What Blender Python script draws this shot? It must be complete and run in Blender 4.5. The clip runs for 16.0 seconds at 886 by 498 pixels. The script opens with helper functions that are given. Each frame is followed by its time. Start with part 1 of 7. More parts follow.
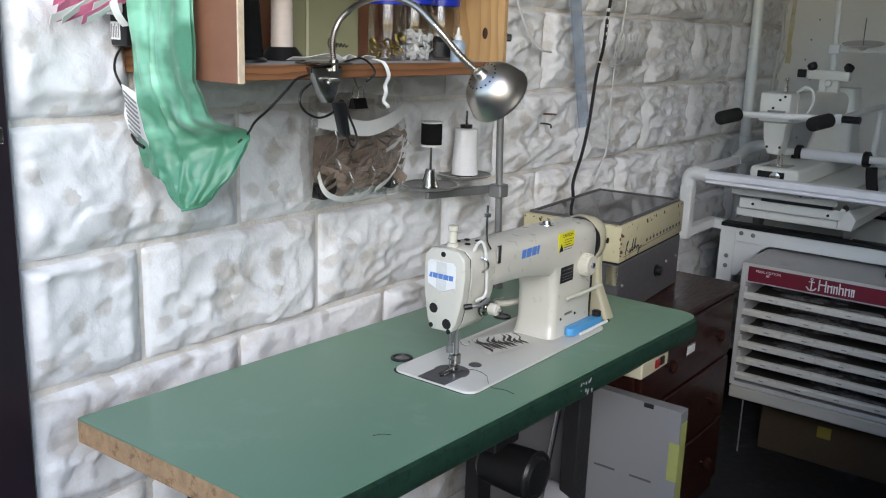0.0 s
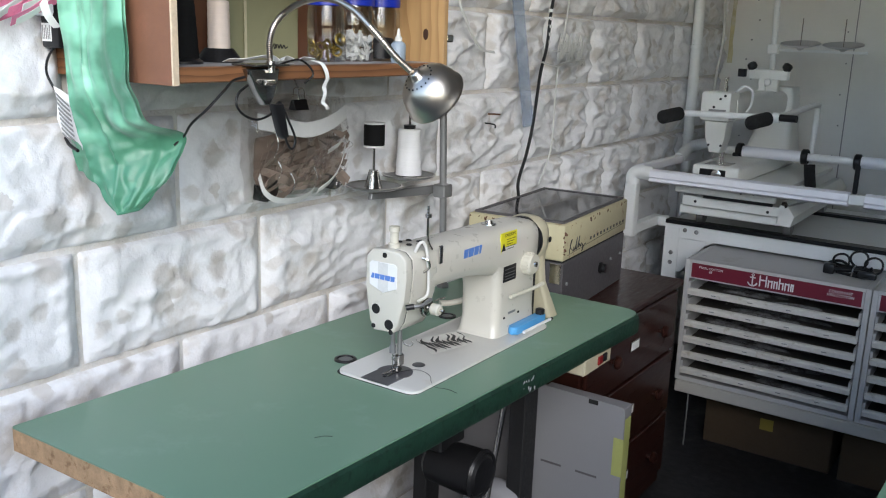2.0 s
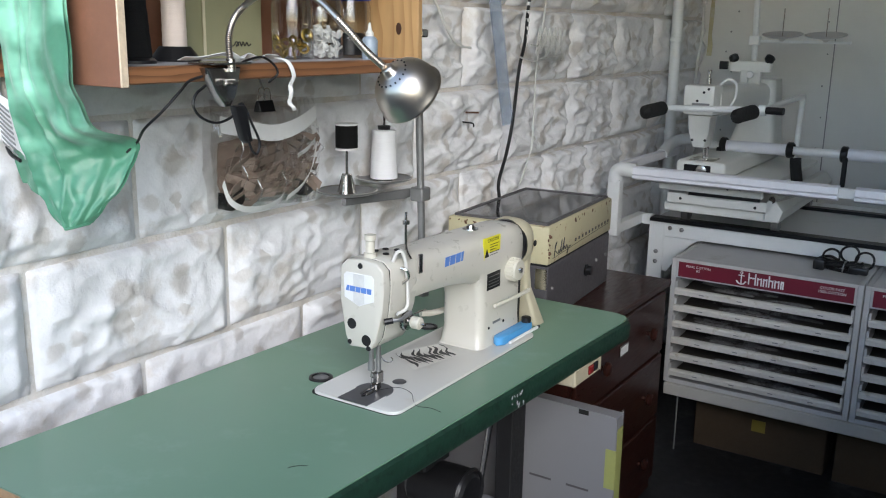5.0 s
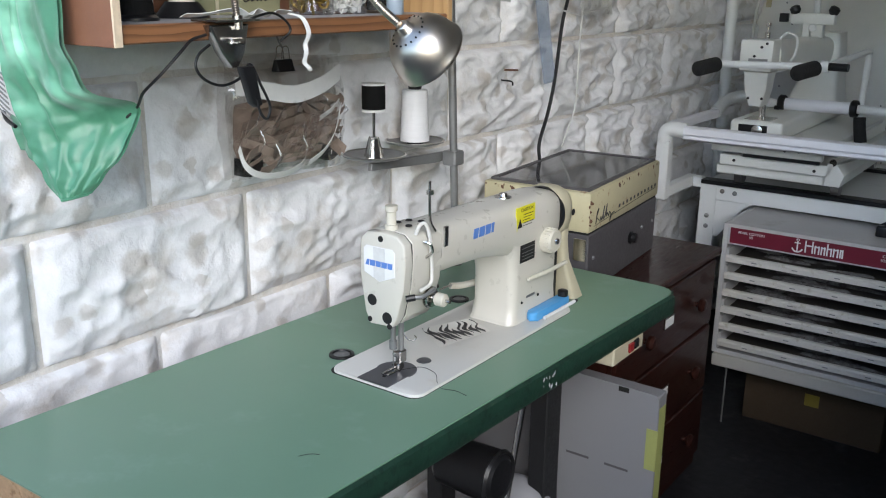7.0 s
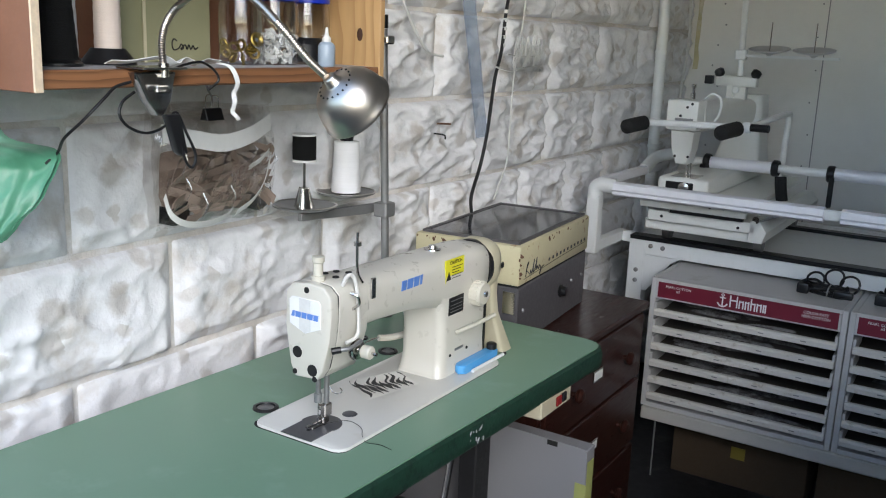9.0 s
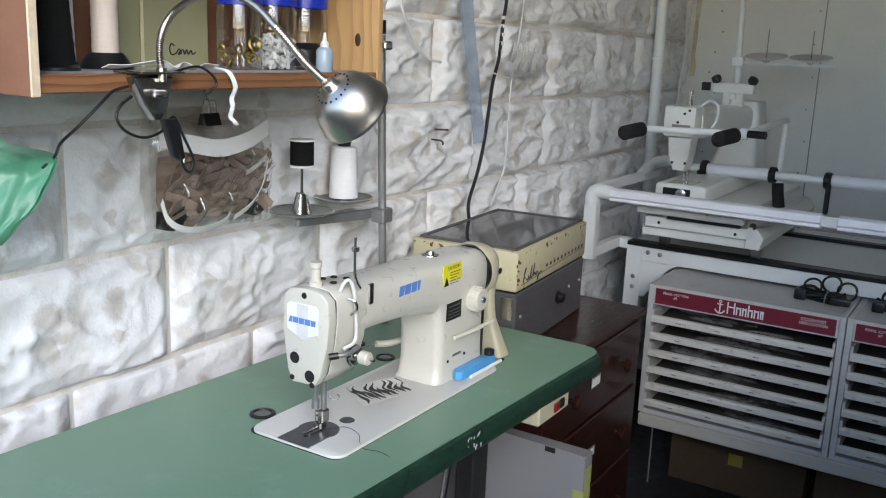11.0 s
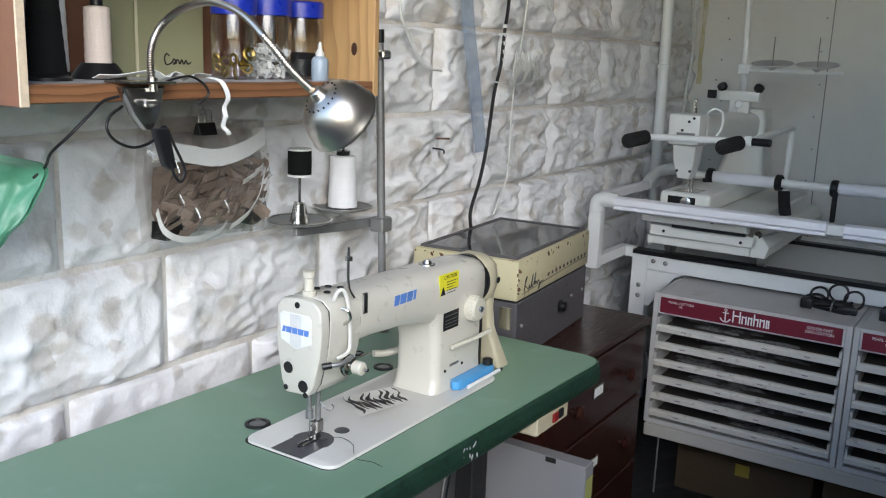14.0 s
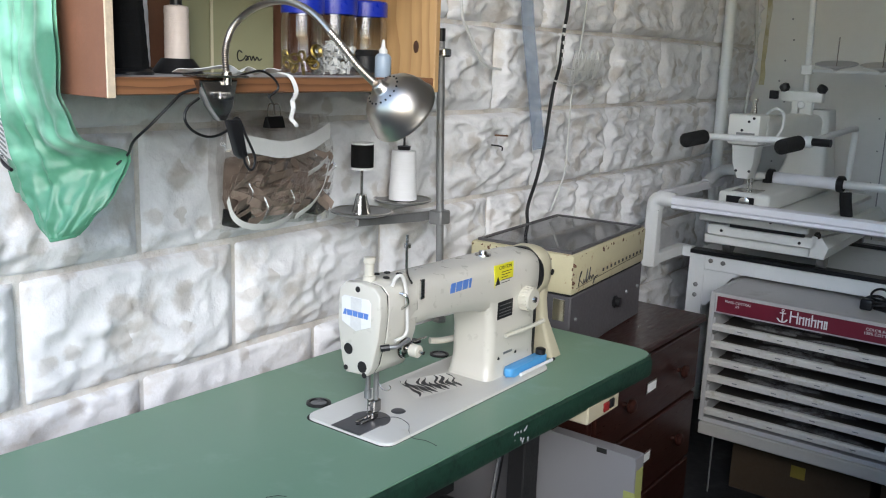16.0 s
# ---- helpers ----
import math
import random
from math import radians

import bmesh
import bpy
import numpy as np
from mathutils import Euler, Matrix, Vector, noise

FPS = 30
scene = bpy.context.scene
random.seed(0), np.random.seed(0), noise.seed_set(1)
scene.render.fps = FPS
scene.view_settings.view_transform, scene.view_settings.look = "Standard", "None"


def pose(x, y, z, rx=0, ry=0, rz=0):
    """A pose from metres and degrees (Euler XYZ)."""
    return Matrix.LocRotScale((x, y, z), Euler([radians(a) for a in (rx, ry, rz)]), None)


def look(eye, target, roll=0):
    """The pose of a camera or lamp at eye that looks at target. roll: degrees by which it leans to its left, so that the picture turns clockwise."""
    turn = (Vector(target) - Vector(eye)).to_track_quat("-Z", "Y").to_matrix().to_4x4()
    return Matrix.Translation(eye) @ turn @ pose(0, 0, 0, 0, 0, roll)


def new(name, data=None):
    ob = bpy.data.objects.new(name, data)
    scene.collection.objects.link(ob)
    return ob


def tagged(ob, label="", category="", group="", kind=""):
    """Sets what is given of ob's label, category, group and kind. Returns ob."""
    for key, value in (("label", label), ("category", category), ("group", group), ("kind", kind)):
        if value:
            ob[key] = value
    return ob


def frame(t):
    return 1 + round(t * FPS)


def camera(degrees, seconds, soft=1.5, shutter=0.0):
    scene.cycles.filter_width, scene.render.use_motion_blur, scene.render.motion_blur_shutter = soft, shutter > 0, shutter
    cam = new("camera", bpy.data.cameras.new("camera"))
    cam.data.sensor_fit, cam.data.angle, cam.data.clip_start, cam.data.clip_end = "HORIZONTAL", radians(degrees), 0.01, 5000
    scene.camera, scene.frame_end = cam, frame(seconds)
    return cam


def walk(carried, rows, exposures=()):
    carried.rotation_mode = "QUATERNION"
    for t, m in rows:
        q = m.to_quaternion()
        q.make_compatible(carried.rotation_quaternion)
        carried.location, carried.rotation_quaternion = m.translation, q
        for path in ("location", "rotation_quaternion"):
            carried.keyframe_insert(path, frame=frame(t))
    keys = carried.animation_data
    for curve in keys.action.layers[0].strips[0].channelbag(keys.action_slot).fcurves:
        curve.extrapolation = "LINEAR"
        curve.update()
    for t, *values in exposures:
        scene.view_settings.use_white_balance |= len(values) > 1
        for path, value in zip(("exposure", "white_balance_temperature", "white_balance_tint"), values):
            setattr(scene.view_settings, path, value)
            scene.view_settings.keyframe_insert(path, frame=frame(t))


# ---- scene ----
cam = camera(51.9, 16.0, soft=1.1)
PATH = [
    (0, (1.305, -1.193, 1.369), (0.136, 0.36, 0.898), 2.0),
    (0.5, (1.315, -1.192, 1.369), (0.165, 0.368, 0.874), 2.1),
    (1, (1.316, -1.189, 1.369), (0.19, 0.387, 0.87), 2.3),
    (1.5, (1.324, -1.183, 1.371), (0.217, 0.409, 0.882), 2.2),
    (2, (1.327, -1.183, 1.373), (0.238, 0.428, 0.904), 2.0),
    (2.5, (1.333, -1.184, 1.375), (0.246, 0.433, 0.925), 1.6),
    (3, (1.337, -1.179, 1.376), (0.252, 0.439, 0.922), 0.9),
    (3.5, (1.348, -1.166, 1.374), (0.26, 0.449, 0.918), 0.5),
    (6, (1.218, -1.029, 1.357), (0.194, 0.618, 0.866), 1.2),
    (6.5, (1.233, -0.997, 1.363), (0.161, 0.603, 0.824), 0.8),
    (7, (1.234, -0.983, 1.362), (0.11, 0.572, 0.797), 0.6),
    (7.5, (1.239, -0.982, 1.364), (0.104, 0.569, 0.812), 0.5),
    (8, (1.241, -0.979, 1.364), (0.152, 0.625, 0.873), 1.4),
    (8.5, (1.245, -0.974, 1.364), (0.212, 0.675, 0.903), 2.2),
    (11, (1.241, -0.971, 1.361), (0.217, 0.69, 0.922), 2.4),
    (11.5, (1.243, -0.971, 1.362), (0.221, 0.693, 0.931), 2.4),
    (12, (1.246, -0.97, 1.363), (0.221, 0.695, 0.939), 2.4),
    (12.5, (1.247, -0.97, 1.362), (0.221, 0.695, 0.945), 2.4),
    (13, (1.251, -0.969, 1.366), (0.222, 0.696, 0.955), 2.6),
    (13.5, (1.254, -0.962, 1.362), (0.217, 0.698, 0.951), 2.4),
    (14, (1.261, -0.95, 1.361), (0.211, 0.699, 0.94), 2.1),
    (14.5, (1.276, -0.936, 1.361), (0.206, 0.7, 0.937), 1.5),
    (15, (1.288, -0.92, 1.35), (0.196, 0.701, 0.925), 2.2),
    (15.5, (1.294, -0.932, 1.346), (0.162, 0.659, 0.915), 2.1),
    (16, (1.302, -0.996, 1.353), (0.143, 0.578, 0.932), 2.2),
]
EXPOSURES = [(0.0, -0.10), (2.0, 0.04), (3.5, 0.10), (7.0, 0.08), (8.5, 0.12), (12.5, 0.20), (16.0, 0.16)]
walk(cam, [(t, look(eye, target, roll)) for t, eye, target, roll in PATH], EXPOSURES)

# ---- world and light ----
world = bpy.data.worlds.new("sky")
scene.world = world
world.use_nodes = True
_wn = world.node_tree
_sky = _wn.nodes.new("ShaderNodeTexSky")
_sky.sky_type, _sky.sun_disc = "NISHITA", False
_sky.sun_elevation, _sky.sun_rotation = radians(25), radians(140)
_sky.air_density, _sky.dust_density, _sky.ozone_density = 1.0, 0.6, 1.6
_wn.links.new(_sky.outputs[0], _wn.nodes["Background"].inputs[0])
_wn.nodes["Background"].inputs[1].default_value = 0.45
sun = new("sun", bpy.data.lights.new("sun", "SUN"))
sun.data.energy, sun.data.angle, sun.data.color = 2.2, radians(36), (0.965, 0.965, 0.96)
sun.matrix_world = look((4.0, -4.7, 3.87), (0.0, 0.0, 1.0))

# ---- mesh helpers ----
def box(bm, x0, x1, y0, y1, z0, z1, bevel=0.0, seg=1):
    m = Matrix.Translation(((x0 + x1) / 2, (y0 + y1) / 2, (z0 + z1) / 2)) @ Matrix.Diagonal((x1 - x0, y1 - y0, z1 - z0, 1))
    made = bmesh.ops.create_cube(bm, size=1, matrix=m)["verts"]
    if bevel:
        edges = list({e for v in made for e in v.link_edges})
        bmesh.ops.bevel(bm, geom=edges, offset=bevel, segments=seg, affect="EDGES", profile=0.5)
    return bm


def turned(bm, fn, m):
    """Adds to bm what fn builds, moved by the matrix m."""
    other = bmesh.new()
    fn(other)
    other.transform(m)
    me = bpy.data.meshes.new("tmp")
    other.to_mesh(me)
    other.free()
    bm.from_mesh(me)
    bpy.data.meshes.remove(me)
    return bm


def rod(bm, a, b, r, r2=None, seg=16, caps=True):
    a, b = Vector(a), Vector(b)
    d = b - a
    m = Matrix.Translation((a + b) / 2) @ d.to_track_quat("Z", "Y").to_matrix().to_4x4()
    bmesh.ops.create_cone(bm, cap_ends=caps, segments=seg, radius1=r, radius2=r if r2 is None else r2, depth=d.length, matrix=m)
    return bm


def smooth_path(pts, n=8):
    """A Catmull-Rom curve through the points."""
    p = [Vector(q) for q in pts]
    p = [2 * p[0] - p[1]] + p + [2 * p[-1] - p[-2]]
    out = []
    for i in range(1, len(p) - 2):
        for k in range(n):
            t = k / n
            a, b, c, d = p[i - 1], p[i], p[i + 1], p[i + 2]
            out.append(0.5 * ((2 * b) + (c - a) * t + (2 * a - 5 * b + 4 * c - d) * t * t + (3 * b - a - 3 * c + d) * t ** 3))
    out.append(p[-2])
    return out


def tube(bm, pts, r, seg=8, n=6, curve=True, radii=None):
    pts = smooth_path(pts, n) if curve else [Vector(q) for q in pts]
    rings, up = [], Vector((0.12, 0.31, 0.94))
    for i, p in enumerate(pts):
        d = (pts[min(i + 1, len(pts) - 1)] - pts[max(i - 1, 0)]).normalized()
        u = d.cross(up)
        u = (u if u.length > 1e-3 else d.cross(Vector((1, 0, 0)))).normalized()
        w = d.cross(u)
        up = w if w.dot(up) > 0 else -w
        w = u.cross(d)
        rr = radii(i / (len(pts) - 1)) if radii else r
        rings.append([bm.verts.new(p + rr * (math.cos(6.2832 * k / seg) * u + math.sin(6.2832 * k / seg) * w)) for k in range(seg)])
    for a, b in zip(rings, rings[1:]):
        for k in range(seg):
            bm.faces.new((a[k], a[(k + 1) % seg], b[(k + 1) % seg], b[k]))
    bm.faces.new(rings[0][::-1])
    bm.faces.new(rings[-1])
    return bm


def lathe(bm, profile, m=Matrix(), seg=24):
    """Turns (radius, height) pairs round z."""
    rings = []
    for r, z in profile:
        if r < 1e-5:
            rings.append([bm.verts.new(m @ Vector((0, 0, z)))])
        else:
            rings.append([bm.verts.new(m @ Vector((r * math.cos(6.28319 * k / seg), r * math.sin(6.28319 * k / seg), z))) for k in range(seg)])
    for a, b in zip(rings, rings[1:]):
        for k in range(seg):
            j = (k + 1) % seg
            face = [a[k % len(a)], a[j % len(a)], b[j % len(b)], b[k % len(b)]]
            face = list(dict.fromkeys(face))
            if len(face) > 2:
                bm.faces.new(face)
    return bm


def loft(bm, rings, closed=True):
    """Skins a list of rings with the same number of points; caps both ends."""
    rows = [[bm.verts.new(Vector(p)) for p in ring] for ring in rings]
    n = len(rows[0])
    for a, b in zip(rows, rows[1:]):
        for k in range(n if closed else n - 1):
            bm.faces.new((a[k], a[(k + 1) % n], b[(k + 1) % n], b[k]))
    if closed:
        bm.faces.new(rows[0][::-1])
        bm.faces.new(rows[-1])
    return bm


def prism(bm, outline, axis, lo, hi, bevel=0.0, seg=2):
    """Extrudes a polygon (pairs in the two other axes, in order) along an axis."""
    def place(p, h):
        return {"x": (h, *p), "y": (p[0], h, p[1]), "z": (*p, h)}[axis]
    a = [bm.verts.new(place(p, lo)) for p in outline]
    b = [bm.verts.new(place(p, hi)) for p in outline]
    n = len(outline)
    faces = [bm.faces.new(a[::-1]), bm.faces.new(b)]
    for k in range(n):
        faces.append(bm.faces.new((a[k], a[(k + 1) % n], b[(k + 1) % n], b[k])))
    if bevel:
        edges = list({e for f in faces[:2] for e in f.edges})
        bmesh.ops.bevel(bm, geom=edges, offset=bevel, segments=seg, affect="EDGES", profile=0.5)
    return bm


def rounded(x0, x1, y0, y1, r, n=5):
    """The corners of a rounded rectangle."""
    out = []
    for cx, cy, a0 in ((x1 - r, y1 - r, 0), (x0 + r, y1 - r, 90), (x0 + r, y0 + r, 180), (x1 - r, y0 + r, 270)):
        for k in range(n + 1):
            a = radians(a0 + 90 * k / n)
            out.append((cx + r * math.cos(a), cy + r * math.sin(a)))
    return out


def thing(name, loc, label, category, group="", kind=""):
    ob = new(name)
    ob.empty_display_size = 0.05
    ob.location = loc
    ob["base"] = list(loc)
    return tagged(ob, label, category, group, kind)


def part(name, bm, material, parent=None, label="", smooth=35):
    """Links a bmesh, built in world places, as one mesh object under a thing or a part."""
    bmesh.ops.recalc_face_normals(bm, faces=bm.faces)
    base = Vector(parent["base"]) if parent and "base" in parent else Vector()
    bmesh.ops.translate(bm, verts=bm.verts, vec=-base)
    if smooth:
        for f in bm.faces:
            f.smooth = True
        for e in bm.edges:
            if len(e.link_faces) == 2 and e.calc_face_angle(0) > radians(smooth):
                e.smooth = False
    me = bpy.data.meshes.new(name)
    bm.to_mesh(me)
    bm.free()
    me.materials.append(material)
    ob = new(name, me)
    if parent:
        ob.parent = parent
        ob["base"] = [0.0, 0.0, 0.0]
        if "base" in parent:
            ob["base"] = list(parent["base"])
    if label:
        ob["label"] = label
    return ob


def setting(name, bm, material, label, category, smooth=0):
    return tagged(part(name, bm, material, None, label, smooth), label, category, "", "structure")


def B(*a, **k):
    return box(bmesh.new(), *a, **k)


def R(*a, **k):
    return rod(bmesh.new(), *a, **k)


# ---- materials ----
def mat(name, color, rough=0.5, metal=0.0, var=0.12, scale=8.0, bump=0.0, bump_scale=60.0, stain=None, stain_amount=0.4, stain_scale=5.0, coat=0.0, spec=0.5, stretch=(1, 1, 1), detail=5.0):
    """Principled surface with two scales of variation, fine relief, and optional stains of another colour."""
    m = bpy.data.materials.new(name)
    m.use_nodes = True
    nt = m.node_tree
    p = nt.nodes["Principled BSDF"]
    p.inputs["Roughness"].default_value, p.inputs["Metallic"].default_value = rough, metal
    p.inputs["Coat Weight"].default_value = coat
    p.inputs["Specular IOR Level"].default_value = spec
    co = nt.nodes.new("ShaderNodeTexCoord")
    mp = nt.nodes.new("ShaderNodeMapping")
    mp.inputs["Scale"].default_value = stretch
    nt.links.new(co.outputs["Object"], mp.inputs[0])

    def noise_tex(s, d, rough_=0.6):
        n = nt.nodes.new("ShaderNodeTexNoise")
        n.inputs["Scale"].default_value, n.inputs["Detail"].default_value, n.inputs["Roughness"].default_value = s, d, rough_
        nt.links.new(mp.outputs[0], n.inputs["Vector"])
        return n

    def ramp(src, a, b, lo, hi):
        r = nt.nodes.new("ShaderNodeMapRange")
        for k, v in zip(("From Min", "From Max", "To Min", "To Max"), (a, b, lo, hi)):
            r.inputs[k].default_value = v
        nt.links.new(src, r.inputs["Value"])
        return r.outputs["Result"]

    def mix(fac, a, b, how="MIX"):
        x = nt.nodes.new("ShaderNodeMix")
        x.data_type, x.blend_type = "RGBA", how
        for key, v in ((0, fac), (6, a), (7, b)):
            if hasattr(v, "is_output"):
                nt.links.new(v, x.inputs[key])
            else:
                x.inputs[key].default_value = v if key == 0 else (*v, 1)
        return x.outputs[2]

    big, small = noise_tex(scale, detail), noise_tex(scale * 7, 4)
    val = mix(0.35, ramp(big.outputs[0], 0.3, 0.7, 1 - var, 1 + var), ramp(small.outputs[0], 0.3, 0.7, 1 - var, 1 + var))
    col = mix(1.0, color, val, "MULTIPLY")
    if stain:
        s = noise_tex(stain_scale, 6, 0.65)
        col = mix(ramp(s.outputs[0], 0.62 - stain_amount * 0.25, 0.72 - stain_amount * 0.2, 0, 0.85), col, stain)
    nt.links.new(col, p.inputs["Base Color"])
    dr = min(0.08, 0.6 * var)
    rr = ramp(small.outputs[0], 0.3, 0.7, max(rough - dr, 0.02), min(rough + dr, 1))
    nt.links.new(rr, p.inputs["Roughness"])
    if bump:
        b = nt.nodes.new("ShaderNodeBump")
        b.inputs["Strength"].default_value, b.inputs["Distance"].default_value = 1.0, bump
        n = noise_tex(bump_scale, 5)
        nt.links.new(n.outputs[0], b.inputs["Height"])
        nt.links.new(b.outputs[0], p.inputs["Normal"])
    return m


def glass(name, color=(1, 1, 1), rough=0.03, gloss_min=0.06):
    """Thin clear plastic: see-through, with a gloss that grows at grazing angles."""
    m = bpy.data.materials.new(name)
    m.use_nodes = True
    nt = m.node_tree
    nt.nodes.remove(nt.nodes["Principled BSDF"])
    clear, gloss, mix, fres, amount = (nt.nodes.new("ShaderNode" + k) for k in ("BsdfTransparent", "BsdfGlossy", "MixShader", "LayerWeight", "MapRange"))
    clear.inputs[0].default_value = (*color, 1)
    gloss.inputs["Roughness"].default_value = rough
    fres.inputs["Blend"].default_value = 0.35
    amount.inputs["To Min"].default_value, amount.inputs["To Max"].default_value = gloss_min, 0.7
    for a, b in ((fres.outputs["Facing"], amount.inputs["Value"]), (amount.outputs[0], mix.inputs[0]), (clear.outputs[0], mix.inputs[1]), (gloss.outputs[0], mix.inputs[2]), (mix.outputs[0], nt.nodes["Material Output"].inputs[0])):
        nt.links.new(a, b)
    return m


def stone_mat():
    """Whitewashed rock-faced block: brushed thick paint, with torn-edged bare beige patches it never reached."""
    m = mat("whitewashed_stone", (0.78, 0.782, 0.795), 0.50, 0, 0.09, 11, 0.0030, 40, (0.60, 0.565, 0.525), 0.34, 6.0)
    nt = m.node_tree
    p = nt.nodes["Principled BSDF"]

    def node(kind, **values):
        n = nt.nodes.new("ShaderNode" + kind)
        for k, v in values.items():
            n.inputs[k.replace("_", " ")].default_value = v
        return n

    def span(src, a, b, lo, hi):
        n = node("MapRange", From_Min=a, From_Max=b, To_Min=lo, To_Max=hi)
        nt.links.new(src, n.inputs["Value"])
        return n.outputs[0]

    def times(a, b, how="MULTIPLY"):
        n = nt.nodes.new("ShaderNodeMath")
        n.operation = how
        nt.links.new(a, n.inputs[0])
        nt.links.new(b, n.inputs[1])
        return n.outputs[0]

    def over(fac, a, colour):
        n = nt.nodes.new("ShaderNodeMix")
        n.data_type = "RGBA"
        nt.links.new(fac, n.inputs[0])
        nt.links.new(a, n.inputs[6])
        n.inputs[7].default_value = (*colour, 1)
        return n.outputs[2]
    co = nt.nodes.new("ShaderNodeTexCoord")
    split, flat = nt.nodes.new("ShaderNodeSeparateXYZ"), nt.nodes.new("ShaderNodeCombineXYZ")
    nt.links.new(co.outputs["Object"], split.inputs[0])
    nt.links.new(split.outputs["Y"], flat.inputs["X"])
    nt.links.new(split.outputs["Z"], flat.inputs["Y"])
    warp = node("TexNoise", Scale=22.0, Detail=6.0, Roughness=0.7)
    nt.links.new(flat.outputs[0], warp.inputs["Vector"])
    bent = nt.nodes.new("ShaderNodeMix")
    bent.data_type, bent.blend_type = "RGBA", "LINEAR_LIGHT"
    bent.inputs[0].default_value = 0.022
    nt.links.new(flat.outputs[0], bent.inputs[6])
    nt.links.new(warp.outputs["Color"], bent.inputs[7])
    colour = p.inputs["Base Color"].links[0].from_socket
    for scale, share, size, edge, strength, beige in ((9.0, 0.74, 0.22, 0.06, 0.55, (0.42, 0.375, 0.325)), (19.0, 0.70, 0.30, 0.08, 0.55, (0.47, 0.43, 0.385))):
        v = node("TexVoronoi", Scale=scale)
        v.voronoi_dimensions = "2D"
        nt.links.new(bent.outputs[2], v.inputs["Vector"])
        pick = nt.nodes.new("ShaderNodeSeparateColor")
        nt.links.new(v.outputs["Color"], pick.inputs[0])
        chosen = span(pick.outputs[0], share, share + 0.03, 0, 1)
        inside = span(v.outputs["Distance"], size - edge, size + edge, strength, 0)
        colour = over(times(chosen, inside), colour, beige)
    nt.links.new(colour, p.inputs["Base Color"])
    return m


def grain_mat(name, pale, dark, direction, scale, stretch, distortion=7.0, rough=0.45, coat=0.0):
    """Sawn wood: growth bands that wander round the grain, over a fine streaky noise."""
    m = mat(name, pale, rough, 0, 0.16, 9, 0.0003, 90, coat=coat, stretch=stretch)
    nt = m.node_tree
    p = nt.nodes["Principled BSDF"]
    base = p.inputs["Base Color"].links[0].from_socket
    mp = next(n for n in nt.nodes if n.bl_idname == "ShaderNodeMapping")
    w = nt.nodes.new("ShaderNodeTexWave")
    w.wave_type, w.bands_direction, w.wave_profile = "BANDS", direction, "SAW"
    for k, v in (("Scale", scale), ("Distortion", distortion), ("Detail", 2.5), ("Detail Scale", 1.3), ("Detail Roughness", 0.55)):
        w.inputs[k].default_value = v
    nt.links.new(mp.outputs[0], w.inputs["Vector"])
    r = nt.nodes.new("ShaderNodeMapRange")
    for k, v in (("From Min", 0.45), ("From Max", 1.0), ("To Min", 0.0), ("To Max", 0.75)):
        r.inputs[k].default_value = v
    nt.links.new(w.outputs["Fac"], r.inputs["Value"])
    x = nt.nodes.new("ShaderNodeMix")
    x.data_type = "RGBA"
    nt.links.new(r.outputs[0], x.inputs[0])
    nt.links.new(base, x.inputs[6])
    x.inputs[7].default_value = (*dark, 1)
    nt.links.new(x.outputs[2], p.inputs["Base Color"])
    return m


def dyed_mat():
    """Green satin, tie-dyed in soft blocks of mint and deeper green."""
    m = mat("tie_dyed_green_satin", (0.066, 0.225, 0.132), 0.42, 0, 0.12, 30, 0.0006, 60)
    nt = m.node_tree
    p = nt.nodes["Principled BSDF"]
    p.inputs["Sheen Weight"].default_value = 0.25
    base = p.inputs["Base Color"].links[0].from_socket
    co, mp, n, r, x = (nt.nodes.new("ShaderNode" + k) for k in ("TexCoord", "Mapping", "TexNoise", "MapRange", "Mix"))
    mp.inputs["Scale"].default_value = (0.75, 0.75, 1.0)
    mp.inputs["Location"].default_value = (0.0, 0.0, 0.037)
    n.inputs["Scale"].default_value, n.inputs["Detail"].default_value = 15.0, 2.5
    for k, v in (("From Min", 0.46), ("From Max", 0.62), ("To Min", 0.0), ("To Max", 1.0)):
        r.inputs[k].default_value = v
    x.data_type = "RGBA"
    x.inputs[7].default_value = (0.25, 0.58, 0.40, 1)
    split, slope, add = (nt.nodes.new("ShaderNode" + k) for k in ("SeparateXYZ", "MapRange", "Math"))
    # height shifts the blend: less mint, deeper green towards the foot
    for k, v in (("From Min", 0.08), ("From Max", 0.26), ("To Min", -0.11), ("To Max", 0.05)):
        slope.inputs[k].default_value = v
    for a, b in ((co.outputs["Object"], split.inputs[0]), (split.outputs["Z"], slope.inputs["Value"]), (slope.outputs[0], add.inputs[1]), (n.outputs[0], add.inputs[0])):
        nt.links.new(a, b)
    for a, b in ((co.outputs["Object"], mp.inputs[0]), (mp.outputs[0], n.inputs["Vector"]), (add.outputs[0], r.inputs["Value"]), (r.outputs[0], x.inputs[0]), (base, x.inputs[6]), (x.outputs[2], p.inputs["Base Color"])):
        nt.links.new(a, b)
    return m


